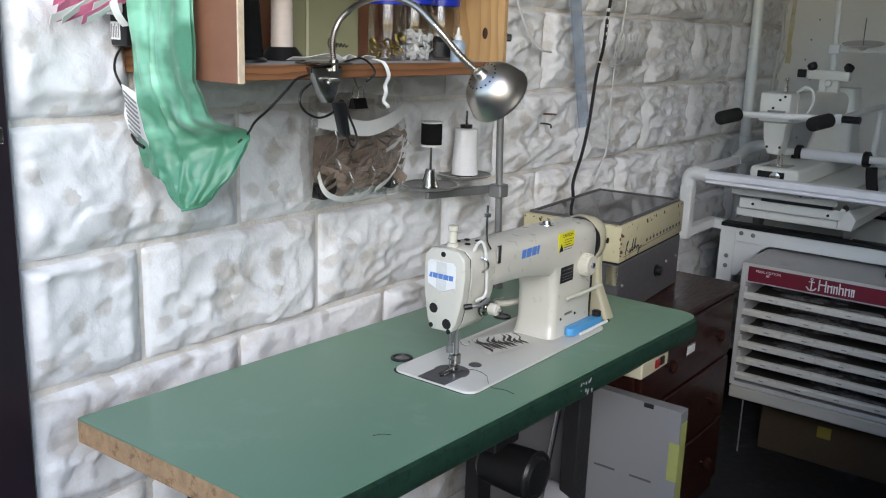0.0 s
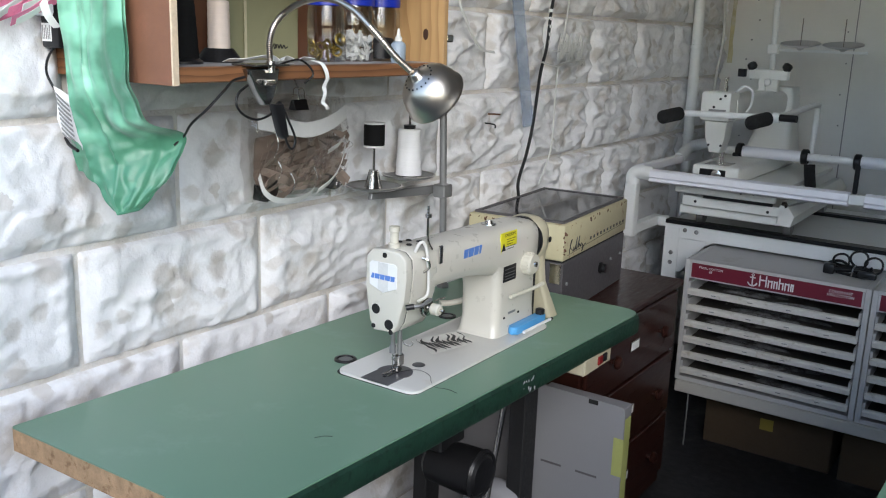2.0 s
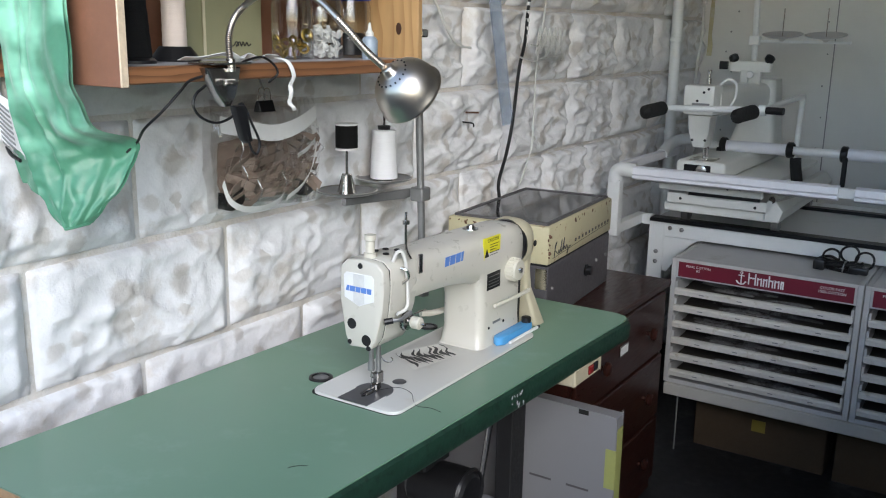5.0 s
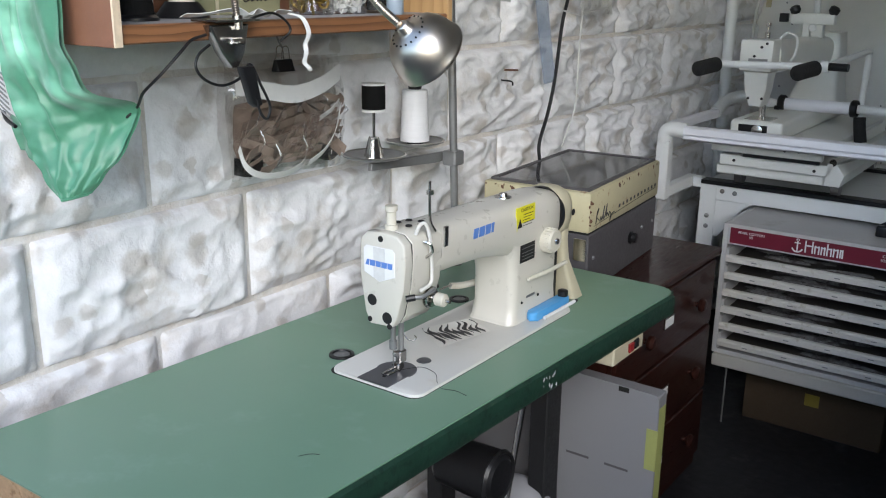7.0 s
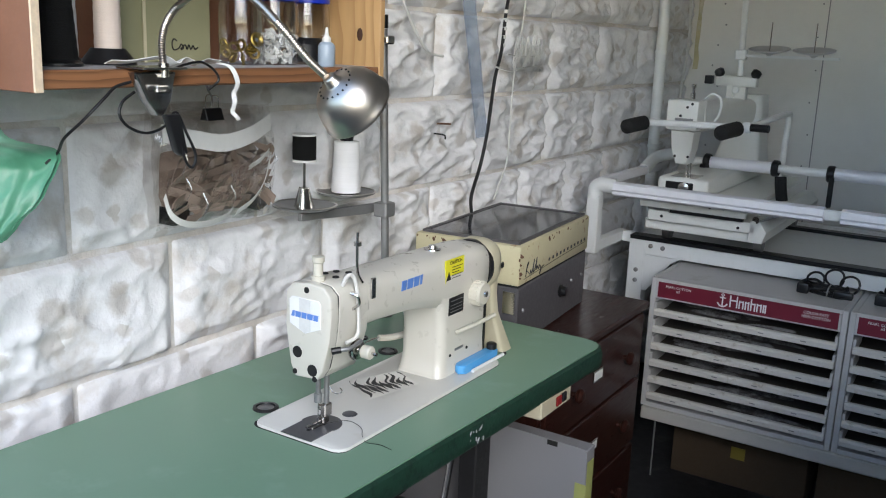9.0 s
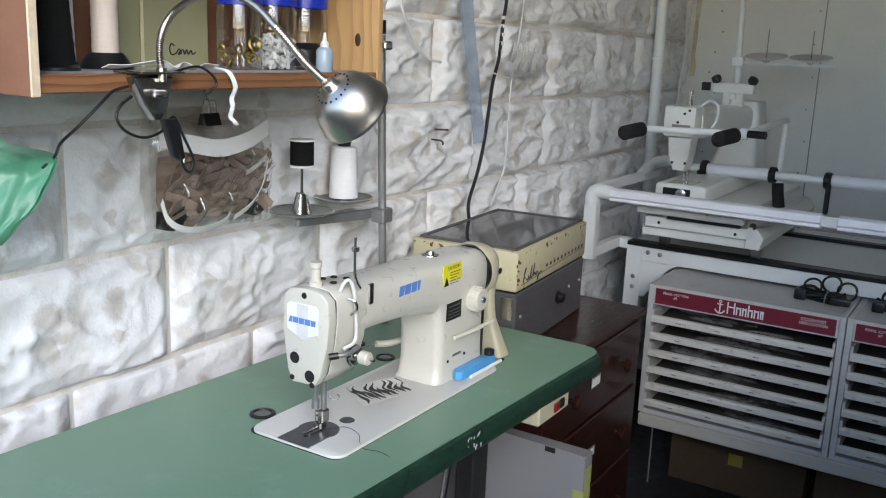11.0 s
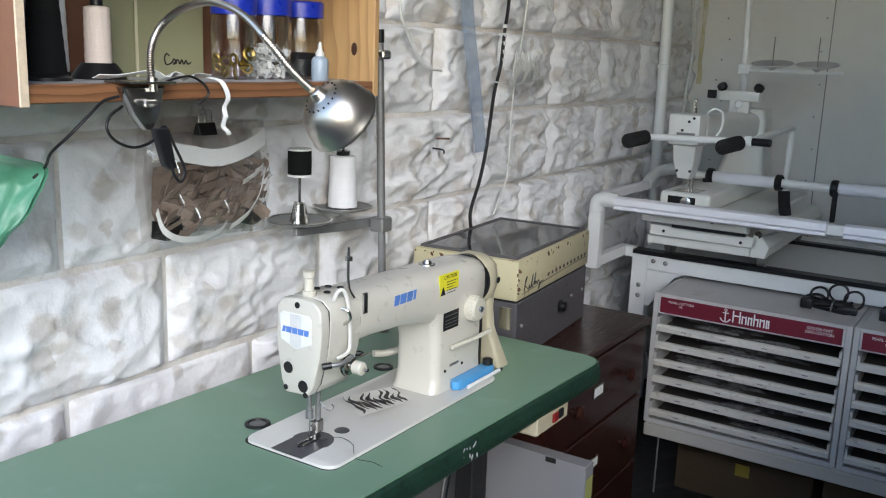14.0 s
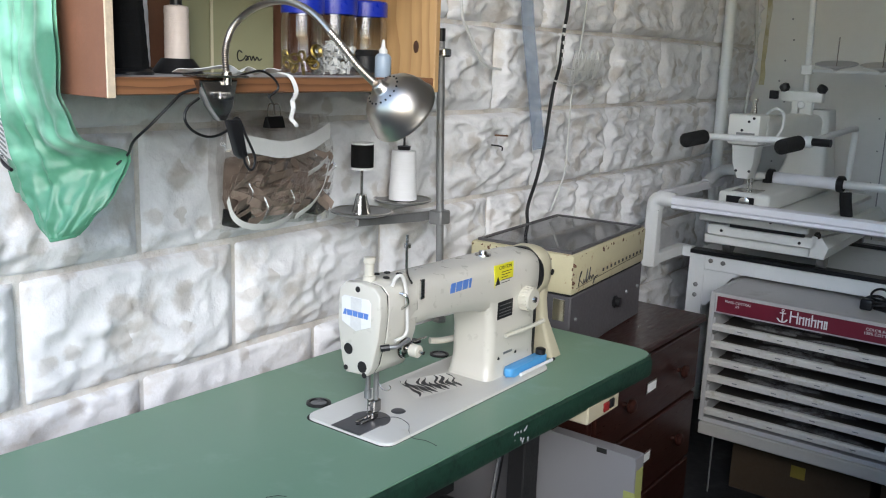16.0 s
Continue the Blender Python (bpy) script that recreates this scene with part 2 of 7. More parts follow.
M_STONE = stone_mat()
M_MORTAR = mat("beige_mortar", (0.62, 0.58, 0.53), 0.9, 0, 0.2, 12, 0.003, 80, (0.68, 0.68, 0.67), 0.6, 9)
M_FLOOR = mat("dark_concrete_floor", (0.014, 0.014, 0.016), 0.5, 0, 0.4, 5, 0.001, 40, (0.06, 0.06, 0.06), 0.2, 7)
M_SIDEWALL = mat("brown_board_wall", (0.24, 0.21, 0.18), 0.8, 0, 0.1, 3)
M_PLASTER = mat("grey_green_painted_panel", (0.72, 0.705, 0.665), 0.55, 0, 0.05, 2, 0.0004, 60, (0.66, 0.66, 0.61), 0.15, 2)
M_CEIL = mat("ceiling_board", (0.70, 0.69, 0.66), 0.8, 0, 0.1, 3)
M_CONC = mat("worn_asphalt", (0.09, 0.09, 0.09), 0.9, 0, 0.15, 2, 0.002, 30)
M_FILLER = mat("yellowish_filler", (0.50, 0.45, 0.28), 0.9, 0, 0.2, 20, 0.002, 60, (0.62, 0.60, 0.52), 0.4, 9)
M_DARKJAMB = mat("dark_plum_painted_steel", (0.018, 0.012, 0.018), 0.4, 0, 0.2, 9)
M_GREEN = mat("green_laminate", (0.160, 0.278, 0.190), 0.34, 0, 0.035, 4, 0.0001, 300, (0.195, 0.315, 0.24), 0.25, 6)
M_GREENEDGE = mat("dark_green_edge_band", (0.014, 0.042, 0.027), 0.42, 0, 0.3, 20, 0.0005, 90, (0.007, 0.016, 0.012), 0.4, 60)
M_CHIP = mat("chipboard", (0.42, 0.27, 0.15), 0.85, 0, 0.3, 60, 0.001, 200, (0.20, 0.11, 0.05), 0.3, 45)
M_ENAMEL = mat("cream_white_enamel", (0.585, 0.56, 0.49), 0.28, 0, 0.015, 6, coat=0.25)
M_BEDWHITE = mat("white_enamel_bed", (0.66, 0.645, 0.60), 0.30, 0, 0.02, 6, 0, 60, (0.60, 0.57, 0.50), 0.12, 14)
M_IVORY = mat("ivory_plastic", (0.58, 0.55, 0.46), 0.4, 0, 0.04, 12)
M_YELLOWED = mat("yellowed_cream_plastic", (0.46, 0.42, 0.30), 0.45, 0, 0.08, 10)
M_STEEL = mat("bright_steel", (0.62, 0.60, 0.57), 0.22, 1, 0.06, 30)
M_BRUSHED = mat("brushed_nickel", (0.58, 0.52, 0.455), 0.34, 1, 0.02, 14)
M_DULL = mat("dull_grey_steel", (0.26, 0.26, 0.26), 0.42, 0.6, 0.15, 20, 0, 60, (0.22, 0.2, 0.18), 0.2, 12)
M_CHROMEDARK = mat("smoky_chrome", (0.34, 0.325, 0.31), 0.2, 0.95, 0.1, 30)
M_GREYPLATE = mat("grey_slide_plate", (0.13, 0.13, 0.14), 0.35, 0.6, 0.08, 25)
M_BLACK = mat("black_plastic", (0.010, 0.010, 0.011), 0.36, 0, 0.2, 20, spec=0.35)
M_FOAM = mat("black_foam", (0.01, 0.01, 0.01), 0.9, 0, 0.3, 30, 0.001, 150)
M_HOLE = mat("dark_recess", (0.006, 0.006, 0.006), 0.8, 0, 0.1, 9)
M_BLUE = mat("blue_plastic", (0.08, 0.33, 0.65), 0.35, 0, 0.05, 20)
M_BLUELID = mat("dark_blue_lid", (0.01, 0.025, 0.30), 0.3, 0, 0.08, 20)
M_BLUEINK = mat("blue_print", (0.10, 0.22, 0.56), 0.4, 0, 0.05, 30)
M_YELLOW = mat("yellow_sticker", (0.72, 0.66, 0.03), 0.45, 0, 0.05, 30)
M_PAPER = mat("white_paper", (0.75, 0.75, 0.74), 0.8, 0, 0.05, 20)
M_WOOD = grain_mat("varnished_pine", (0.23, 0.105, 0.048), (0.075, 0.030, 0.013), "Z", 26, (1, 0.16, 1), 5.0, 0.38, 0.15)
M_HARDBOARD = mat("brown_hardboard", (0.235, 0.110, 0.066), 0.55, 0, 0.10, 30, 0.0003, 200, (0.27, 0.12, 0.075), 0.3, 25)
M_PLY = grain_mat("pale_plywood", (0.44, 0.275, 0.125), (0.30, 0.165, 0.07), "X", 11, (1, 1, 0.22), 9.0, 0.5)
M_PLYEDGE = mat("pale_plywood_edge", (0.62, 0.50, 0.36), 0.7, 0, 0.2, 40)
M_KNOT = mat("dark_wood_knot", (0.05, 0.02, 0.01), 0.6, 0, 0.3, 60)
M_SHELFTOP = mat("grey_shelf_lining", (0.34, 0.34, 0.36), 0.6, 0, 0.1, 20)
M_OLIVE = mat("olive_card", (0.235, 0.23, 0.135), 0.7, 0, 0.06, 5)
M_DRESSER = mat("dark_mahogany", (0.028, 0.0085, 0.006), 0.34, 0, 0.35, 7, 0, 40, (0.045, 0.014, 0.009), 0.3, 9, stretch=(3, 0.5, 8), coat=0.15, spec=0.35)
M_BOXCREAM = mat("chipped_cream_paint", (0.52, 0.47, 0.30), 0.5, 0, 0.06, 14, 0.0004, 60, (0.23, 0.09, 0.04), 0.06, 30)
M_BOXGREY = mat("dark_grey_paint", (0.085, 0.08, 0.085), 0.45, 0, 0.12, 14)
M_SMOKED = mat("smoked_acrylic", (0.04, 0.04, 0.045), 0.08, 0, 0.1, 14)
M_RUST = mat("rusty_chip", (0.11, 0.05, 0.028), 0.8, 0, 0.4, 60)
M_WHITEPAINT = mat("white_powder_coat", (0.74, 0.75, 0.74), 0.42, 0, 0.03, 9, 0, 60, (0.66, 0.66, 0.64), 0.12, 9)
M_RAIL = mat("white_pvc_rail", (0.76, 0.76, 0.80), 0.35, 0, 0.03, 9)
M_MACHINE = mat("off_white_machine_casing", (0.72, 0.72, 0.68), 0.35, 0, 0.03, 9)
M_CAB = mat("white_steel_cabinet", (0.52, 0.51, 0.50), 0.4, 0, 0.05, 9, 0, 60, (0.42, 0.40, 0.37), 0.15, 9)
M_DRAWERLIP = mat("ivory_drawer_lip", (0.62, 0.60, 0.55), 0.4, 0, 0.06, 20, 0, 60, (0.40, 0.36, 0.28), 0.12, 30)
M_RED = mat("maroon_sign", (0.16, 0.012, 0.028), 0.45, 0, 0.05, 20)
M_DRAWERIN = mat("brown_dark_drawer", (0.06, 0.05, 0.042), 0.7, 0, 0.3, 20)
M_CLEARPACK = mat("grey_film_packets", (0.21, 0.20, 0.195), 0.22, 0, 0.45, 25, 0.003, 60, (0.07, 0.06, 0.055), 0.55, 18)
M_CREAMSHELF = mat("cream_shelf_board", (0.50, 0.48, 0.43), 0.5, 0, 0.05, 9)
M_GREYPANEL = mat("grey_board", (0.17, 0.165, 0.17), 0.6, 0, 0.06, 6)
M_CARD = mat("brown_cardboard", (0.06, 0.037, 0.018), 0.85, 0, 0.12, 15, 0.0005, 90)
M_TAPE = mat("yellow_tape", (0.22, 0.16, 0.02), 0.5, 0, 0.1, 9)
M_CLOTH = dyed_mat()
M_THREADW = mat("white_thread", (0.74, 0.74, 0.75), 0.8, 0, 0.05, 30, 0.0006, 500, stretch=(0.2, 0.2, 3))
M_THREADP = mat("pale_pink_thread", (0.62, 0.53, 0.47), 0.55, 0, 0.05, 30, 0.0005, 500, stretch=(0.2, 0.2, 3))
M_THREADK = mat("black_thread", (0.008, 0.008, 0.008), 0.9, 0, 0.2, 30, 0.0006, 500, stretch=(0.2, 0.2, 3), spec=0.15)
M_FILMGLINT = glass("film_glint_gloss", (1, 1, 1), 0.22, 0.35)
M_BAGFILM = glass("clear_bag_film", (0.96, 0.95, 0.94), 0.07, 0.07)
M_JAR = glass("clear_jar", (0.90, 0.91, 0.92), 0.06, 0.06)
M_TAUPE = mat("taupe_ribbon", (0.235, 0.18, 0.145), 0.5, 0, 0.2, 20, 0.0006, 200)
M_BLUEVEIL = mat("sheer_blue_ribbon", (0.26, 0.34, 0.46), 0.6, 0, 0.15, 30)
M_BLUEVEIL.node_tree.nodes["Principled BSDF"].inputs["Alpha"].default_value = 0.6
M_BRASS = mat("brass", (0.40, 0.28, 0.07), 0.32, 1, 0.1, 30)
M_CLIPS = mat("white_plastic_clips", (0.62, 0.62, 0.60), 0.4, 0, 0.1, 30)
M_BOTTLE = mat("pale_blue_bottle", (0.27, 0.33, 0.40), 0.35, 0, 0.05, 30)
M_DARKIRON = mat("black_cast_iron", (0.015, 0.015, 0.016), 0.5, 0.2, 0.3, 20)
M_REDSW = mat("red_switch", (0.20, 0.012, 0.012), 0.4, 0, 0.1, 30)
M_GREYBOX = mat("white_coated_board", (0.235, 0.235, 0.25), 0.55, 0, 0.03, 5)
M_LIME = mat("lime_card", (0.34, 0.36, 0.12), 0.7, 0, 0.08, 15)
M_PINK = mat("pink_plush", (0.72, 0.22, 0.36), 0.9, 0, 0.2, 40)


def sheer(m, amount):
    """Lets part of the light through a thin weave."""
    nt = m.node_tree
    clear, mix = nt.nodes.new("ShaderNodeBsdfTransparent"), nt.nodes.new("ShaderNodeMixShader")
    mix.inputs[0].default_value = amount
    nt.links.new(nt.nodes["Principled BSDF"].outputs[0], mix.inputs[1])
    nt.links.new(clear.outputs[0], mix.inputs[2])
    nt.links.new(mix.outputs[0], nt.nodes["Material Output"].inputs[0])


sheer(M_BLUEVEIL, 0.35)

# ---- setting ----
WX = -0.02        # mortar face of the stone wall
FRONT, BACK, RIGHT, CEIL = -0.52, 3.0, 3.6, 2.6
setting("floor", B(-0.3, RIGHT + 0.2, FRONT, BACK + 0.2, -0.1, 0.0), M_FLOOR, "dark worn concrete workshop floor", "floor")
bm = bmesh.new()
bmesh.ops.create_grid(bm, x_segments=2, y_segments=2, size=400, matrix=Matrix.Translation((0, -1, -0.104)))
setting("ground", bm, M_CONC, "dark asphalt yard outside the workshop", "ground")
wall_west = setting("wall_west", B(-0.3, WX, FRONT, BACK + 0.2, 0, CEIL), M_MORTAR, "mortar of the whitewashed rock-faced block wall", "wall")
setting("wall_back", B(WX, RIGHT, BACK, BACK + 0.2, 0, CEIL), M_PLASTER, "grey-green painted board wall at the far end", "wall")
setting("wall_right", B(RIGHT, RIGHT + 0.2, FRONT, BACK + 0.2, 0, CEIL), M_SIDEWALL, "plain painted side wall of the workshop", "wall")
setting("ceiling", B(-0.3, RIGHT + 0.2, FRONT - 0.15, BACK + 0.2, CEIL, CEIL + 0.1), M_CEIL, "plain board ceiling", "ceiling")
# lintel and pier are added out of view; their edges set the daylight's reach
setting("unseen_front_lintel", B(-0.3, RIGHT + 0.2, FRONT - 0.15, FRONT, 2.42, CEIL), M_PLASTER, "unseen lintel added over the doorway to limit the daylight", "wall")
setting("unseen_front_pier", B(2.3, RIGHT + 0.2, FRONT - 0.15, FRONT, 0, 2.42), M_PLASTER, "unseen pier added beside the doorway to limit the daylight", "wall")
jamb = setting("door_frame", B(-0.3, 0.006, FRONT - 0.13, FRONT - 0.0005, 0, 2.42, bevel=0.004), M_DARKJAMB, "dark plum painted steel door jamb", "door frame")
part("latch", B(0.002, 0.010, FRONT - 0.06, FRONT - 0.012, 1.185, 1.21, bevel=0.002), M_STEEL, jamb, "scratched steel latch")
# added out of view: stops low daylight from reaching under the tables
setting("unseen_light_block", B(-6, 8, -2.6, -2.45, -0.1, 1.45), M_CONC, "unseen dark wall added outside to block low daylight", "wall")
bm = bmesh.new()
box(bm, 0.535, 0.539, BACK - 0.003, BACK, 0, CEIL)
box(bm, 1.45, 1.454, BACK - 0.003, BACK, 0, CEIL)
setting("trim", bm, M_DULL, "dark joint between two wall boards", "trim")

bm = bmesh.new()
rnd = random.Random(31)
left, right = [], []
for k in range(30):
    z = 1.27 + (CEIL - 1.27) * k / 29
    left.append((0.012 + 0.006 * rnd.random(), BACK - 0.010, z))
    right.append((0.027 + 0.014 * noise.noise(Vector((z * 6, 2.0, 0))) + 0.008 * rnd.random(), BACK - 0.002, z))
loft(bm, [[a, b, (b[0], BACK, b[2]), (a[0], BACK, a[2])] for a, b in zip(left, right)])
setting("trim_corner", bm, M_FILLER, "rough yellowish filler along the room corner", "trim")
bm = bmesh.new()
for k in range(11):
    x, z = 0.09 + 0.05 * rnd.random(), 0.95 + 0.085 * k
    lathe(bm, [(0, 0.0008), (0.0035, 0.0006), (0.0042, -0.0004)], Matrix.Translation((x, BACK - 0.0005, z)) @ Matrix.Rotation(radians(90), 4, "X"), 8)
for k in range(9):
    lathe(bm, [(0, 0.0008), (0.003, 0.0006), (0.0036, -0.0004)], Matrix.Translation((0.505 + 0.008 * (k % 2), BACK - 0.0005, 0.9 + 0.13 * k)) @ Matrix.Rotation(radians(90), 4, "X"), 8)
setting("trim_fixings", bm, M_DULL, "small dark fixing holes in the wall boards", "trim")

# the rock-faced blocks
COURSES = [(-0.09, 0.125), (0.125, 0.34), (0.34, 0.555), (0.555, 0.774), (0.782, 0.987), (0.995, 1.206), (1.214, 1.422), (1.430, 1.64), (1.65, 1.86), (1.87, 2.08), (2.09, 2.30)]
JOINTS = {3: (-0.085, 0.34, 0.77, 1.2, 1.62, 2.05, 2.48), 4: (-0.30, 0.125, 0.55, 0.98, 1.467, 1.79, 2.113, 2.5), 5: (-0.08, 0.345, 0.76, 1.19, 1.62, 2.0, 2.38), 6: (-0.3, 0.13, 0.55, 0.978, 1.3, 1.631, 2.0, 2.37)}


def rock_block(y0, y1, z0, z1, seed, fine):
    """One block: pitched margins and a face of shallow chipped hollows."""
    ny, nz = max(4, int((y1 - y0) / fine)), max(3, int((z1 - z0) / fine))
    rnd = random.Random(seed)
    lean_y, lean_z = rnd.uniform(-0.005, 0.005), rnd.uniform(-0.005, 0.003)
    off = Vector((rnd.uniform(0, 50), rnd.uniform(0, 50), rnd.uniform(0, 50)))
    far = min(1.0, max(0.0, ((y0 + y1) / 2 - 0.15) / 0.6))
    verts, faces = [], []
    for j in range(nz + 1):
        for i in range(ny + 1):
            u, v = i / ny, j / nz
            y, z = y0 + u * (y1 - y0), z0 + v * (z1 - z0)
            edge = min(u * (y1 - y0), (1 - u) * (y1 - y0), v * (z1 - z0), (1 - v) * (z1 - z0))
            wob = 0.005 * noise.noise(Vector((y * 22, z * 22, seed)))
            rise = min(1.0, max(0.0, (edge + wob) / 0.010))
            rise = math.sin(rise * math.pi / 2) ** 0.8
            q = Vector(((y - y0) * (8.5 + 1.5 * far), (z - z0) * (11.0 + 10.0 * far), 0)) + off
            q += 0.30 * Vector((noise.noise(q * 0.9), noise.noise(q * 0.9 + Vector((9, 3, 1))), 0))
            d, cells = noise.voronoi(q)
            sharp = 40 + 50 * far
            soft = -math.log(sum(math.exp(-sharp * e) for e in d)) / sharp
            scoop = max(0.0, min(soft + 0.015, 0.8)) ** 2
            tilt = noise.noise_vector(cells[0] * 7.3)
            facet = 0.6 * (tilt.x * (q.x - cells[0].x) + tilt.y * (q.y - cells[0].y)) + 0.22 * tilt.z
            d2 = noise.voronoi(q * 2.3)[0]
            chips = min(-math.log(sum(math.exp(-34 * e) for e in d2)) / 34 + 0.02, 0.8) ** 2
            x = 0.013 + (0.012 + 0.017 * far) * scoop + (0.015 - 0.007 * far) * facet + (0.010 + 0.003 * far) * chips
            x += 0.010 * (1 - 0.5 * far) * noise.noise(q * 0.5) + 0.005 * noise.turbulence(q * 2.0, 4, True) - 0.003 + lean_y * (u - 0.5) * 2 + lean_z * (v - 0.5) * 2
            ragged = 0.030 + 0.026 * noise.noise(Vector((y * 9, seed, 1.7))) + 0.010 * tilt.x
            x -= 0.016 * max(0.0, 1 - (z - z0) / max(ragged, 0.008)) ** 0.7
            side = min(1.0, min(u, 1 - u) * (y1 - y0) / 0.035)
            x = 0.007 + (max(0.004, x) - 0.007) * side * side * (3 - 2 * side)
            x = x * (0.35 + 0.65 * rise) if edge > 1e-6 else -0.004
            verts.append((WX + x, y, z))
    for j in range(nz):
        for i in range(ny):
            a = j * (ny + 1) + i
            faces.append((a, a + 1, a + ny + 2, a + ny + 1))
    me = bpy.data.meshes.new("block")
    me.from_pydata(verts, [], faces)
    me.polygons.foreach_set("use_smooth", [True] * len(faces))
    me.materials.append(M_STONE)
    ob = new("block", me)
    ob.parent = wall_west


def build_blocks():
    for c, (z0, z1) in enumerate(COURSES):
        cuts = JOINTS.get(c, tuple((-0.3 if c % 2 == 0 else -0.085) + 0.43 * k for k in range(8)))
        ends = [FRONT + 0.0] + list(cuts) + [BACK]
        fine = 0.0055 if 3 <= c <= 8 else 0.013
        for k, (y0, y1) in enumerate(zip(ends, ends[1:])):
            rock_block(y0 + 0.0035, y1 - 0.0035, z0, z1, c * 31 + k, fine if y0 < 2.0 else 0.011)


# ---- sewing table ----
TOP = 0.76
TABLE = [(0.068, -0.483), (0.543, -0.475), (0.589, 0.733), (0.118, 0.733)]
table = thing("sewing_table", (0.33, 0.12, 0), "green laminate industrial sewing table with chipboard edge", "table")


def corner_round(poly, radii, n=5):
    out = []
    for i, p in enumerate(poly):
        p, a, b, r = Vector(p), Vector(poly[i - 1]), Vector(poly[(i + 1) % len(poly)]), radii[i]
        if r <= 0:
            out.append(tuple(p))
            continue
        p0, p1 = p + (a - p).normalized() * r, p + (b - p).normalized() * r
        for k in range(n + 1):
            t = k / n
            out.append(tuple((1 - t) ** 2 * p0 + 2 * t * (1 - t) * p + t * t * p1))
    return out


def build_table():
    outline = corner_round(TABLE, (0.004, 0.012, 0.045, 0.02))
    part("tabletop", prism(bmesh.new(), outline, "z", TOP - 0.0026, TOP, 0.0012, 1), M_GREEN, table, "green laminate surface")
    core = [(x + (0.001 if x < 0.3 else -0.004), y + (0.0012 if y < 0 else -0.012)) for x, y in TABLE[:2]] + [(TABLE[2][0] - 0.016, 0.715), (TABLE[3][0] + 0.002, 0.722)]
    part("chipboard_core", prism(bmesh.new(), core, "z", TOP - 0.040, TOP - 0.0027), M_CHIP, table, "raw brown chipboard end")
    a, b = Vector(TABLE[1]), Vector(TABLE[2])
    d = (b - a).normalized()
    w = Vector((d.y, -d.x))
    # rolled dark green edge along the front, round the far corner
    ring = [(0.0, 0.0), (0.006, -0.004), (0.008, -0.018), (0.007, -0.036), (0.003, -0.043), (-0.012, -0.043), (-0.012, -0.003)]
    rows = []
    for s in [0.006 + k * 0.05 for k in range(24)] + [(b - a).length - 0.028]:
        p = a + d * min(s, (b - a).length - 0.028)
        rows.append([(p.x + w.x * u, p.y + w.y * u, TOP - 0.0028 + z) for u, z in ring])
    part("edge_band", loft(bmesh.new(), rows), M_GREENEDGE, table, "dark green worn edge band")
    fb = [(b.x - 0.002, b.y - 0.03), (b.x - 0.004, b.y - 0.012), (b.x - 0.03, b.y + 0.004), (TABLE[3][0], TABLE[3][1] + 0.004)]
    rows = [[(x, y, TOP - 0.0032), (x, y, TOP - 0.044), (x - 0.01, y - 0.012, TOP - 0.044), (x - 0.01, y - 0.012, TOP - 0.0032)] for x, y in fb]
    part("end_band", loft(bmesh.new(), rows), M_GREENEDGE, table, "dark green edge band at the far end")
    rnd = random.Random(4)
    bm = bmesh.new()
    for k in range(9):
        y = 0.205 + 0.02 * rnd.random() + 0.045 * (k / 14)
        x = a.x + d.x / d.y * (y - a.y) + 0.0072
        z = TOP - 0.012 - 0.028 * rnd.random()
        r = 0.0012 + 0.0028 * rnd.random()
        lathe(bm, [(0, 0.0006), (r * 0.7, 0.0005), (r, 0)], Matrix.Translation((x, y, z)) @ Matrix.Rotation(radians(90), 4, "Y") @ Matrix.Rotation(rnd.random() * 6, 4, "Z") @ Matrix.Diagonal((1, 2.0, 1, 1)), 6)
    part("chipped_patch", bm, M_SHELFTOP, table, "chipped pale patch on the edge")
    # steel underframe
    for y in (-0.30, 0.52):
        for x in (0.15, 0.412):
            part("leg", B(x - 0.02, x + 0.02, y - 0.03, y + 0.03, 0.0, TOP - 0.041, bevel=0.003), M_DARKIRON, table, "dark painted steel leg")
        part("foot_bar", B(0.12, 0.45, y - 0.025, y + 0.025, 0.0, 0.04, bevel=0.004), M_DARKIRON, table)
    part("stretcher", B(0.17, 0.20, -0.27, 0.49, 0.12, 0.16, bevel=0.003), M_DARKIRON, table)
    for x, y, r in ((0.272, 0.062, 0.021), (0.269, 0.408, 0.019), (0.179, 0.44, 0.014)):
        lathe_m = Matrix.Translation((x, y, TOP))
        plug = part("grommet", lathe(bmesh.new(), [(0, 0.001), (r * 0.72, 0.001), (r * 0.76, 0.0035), (r, 0.0028), (r * 1.03, 0.0)], lathe_m), M_BLACK, table, "black round plastic grommet")
        part("recess", lathe(bmesh.new(), [(0, 0.0019), (r * 0.62, 0.0018), (r * 0.66, 0.0014)], lathe_m, 16), M_DULL, plug)


build_table()

# ---- sewing machine ----
mach = thing("sewing_machine", (0.389, 0.25, TOP), "cream white industrial lockstitch sewing machine set in the table", "sewing machine")
BZ = TOP + 0.0055


def text_mesh(body, size, m, depth=0.0006, shear=0.0, weight=0.0):
    c = bpy.data.curves.new("writing", "FONT")
    c.body, c.size, c.extrude, c.shear, c.offset = body, size, depth, shear, weight
    c.align_x, c.align_y = "CENTER", "CENTER"
    ob = bpy.data.objects.new("writing", c)
    scene.collection.objects.link(ob)
    me = ob.to_mesh()
    bm = bmesh.new()
    bm.from_mesh(me)
    bpy.data.objects.remove(ob)
    bpy.data.curves.remove(c)
    bm.transform(m)
    return bm


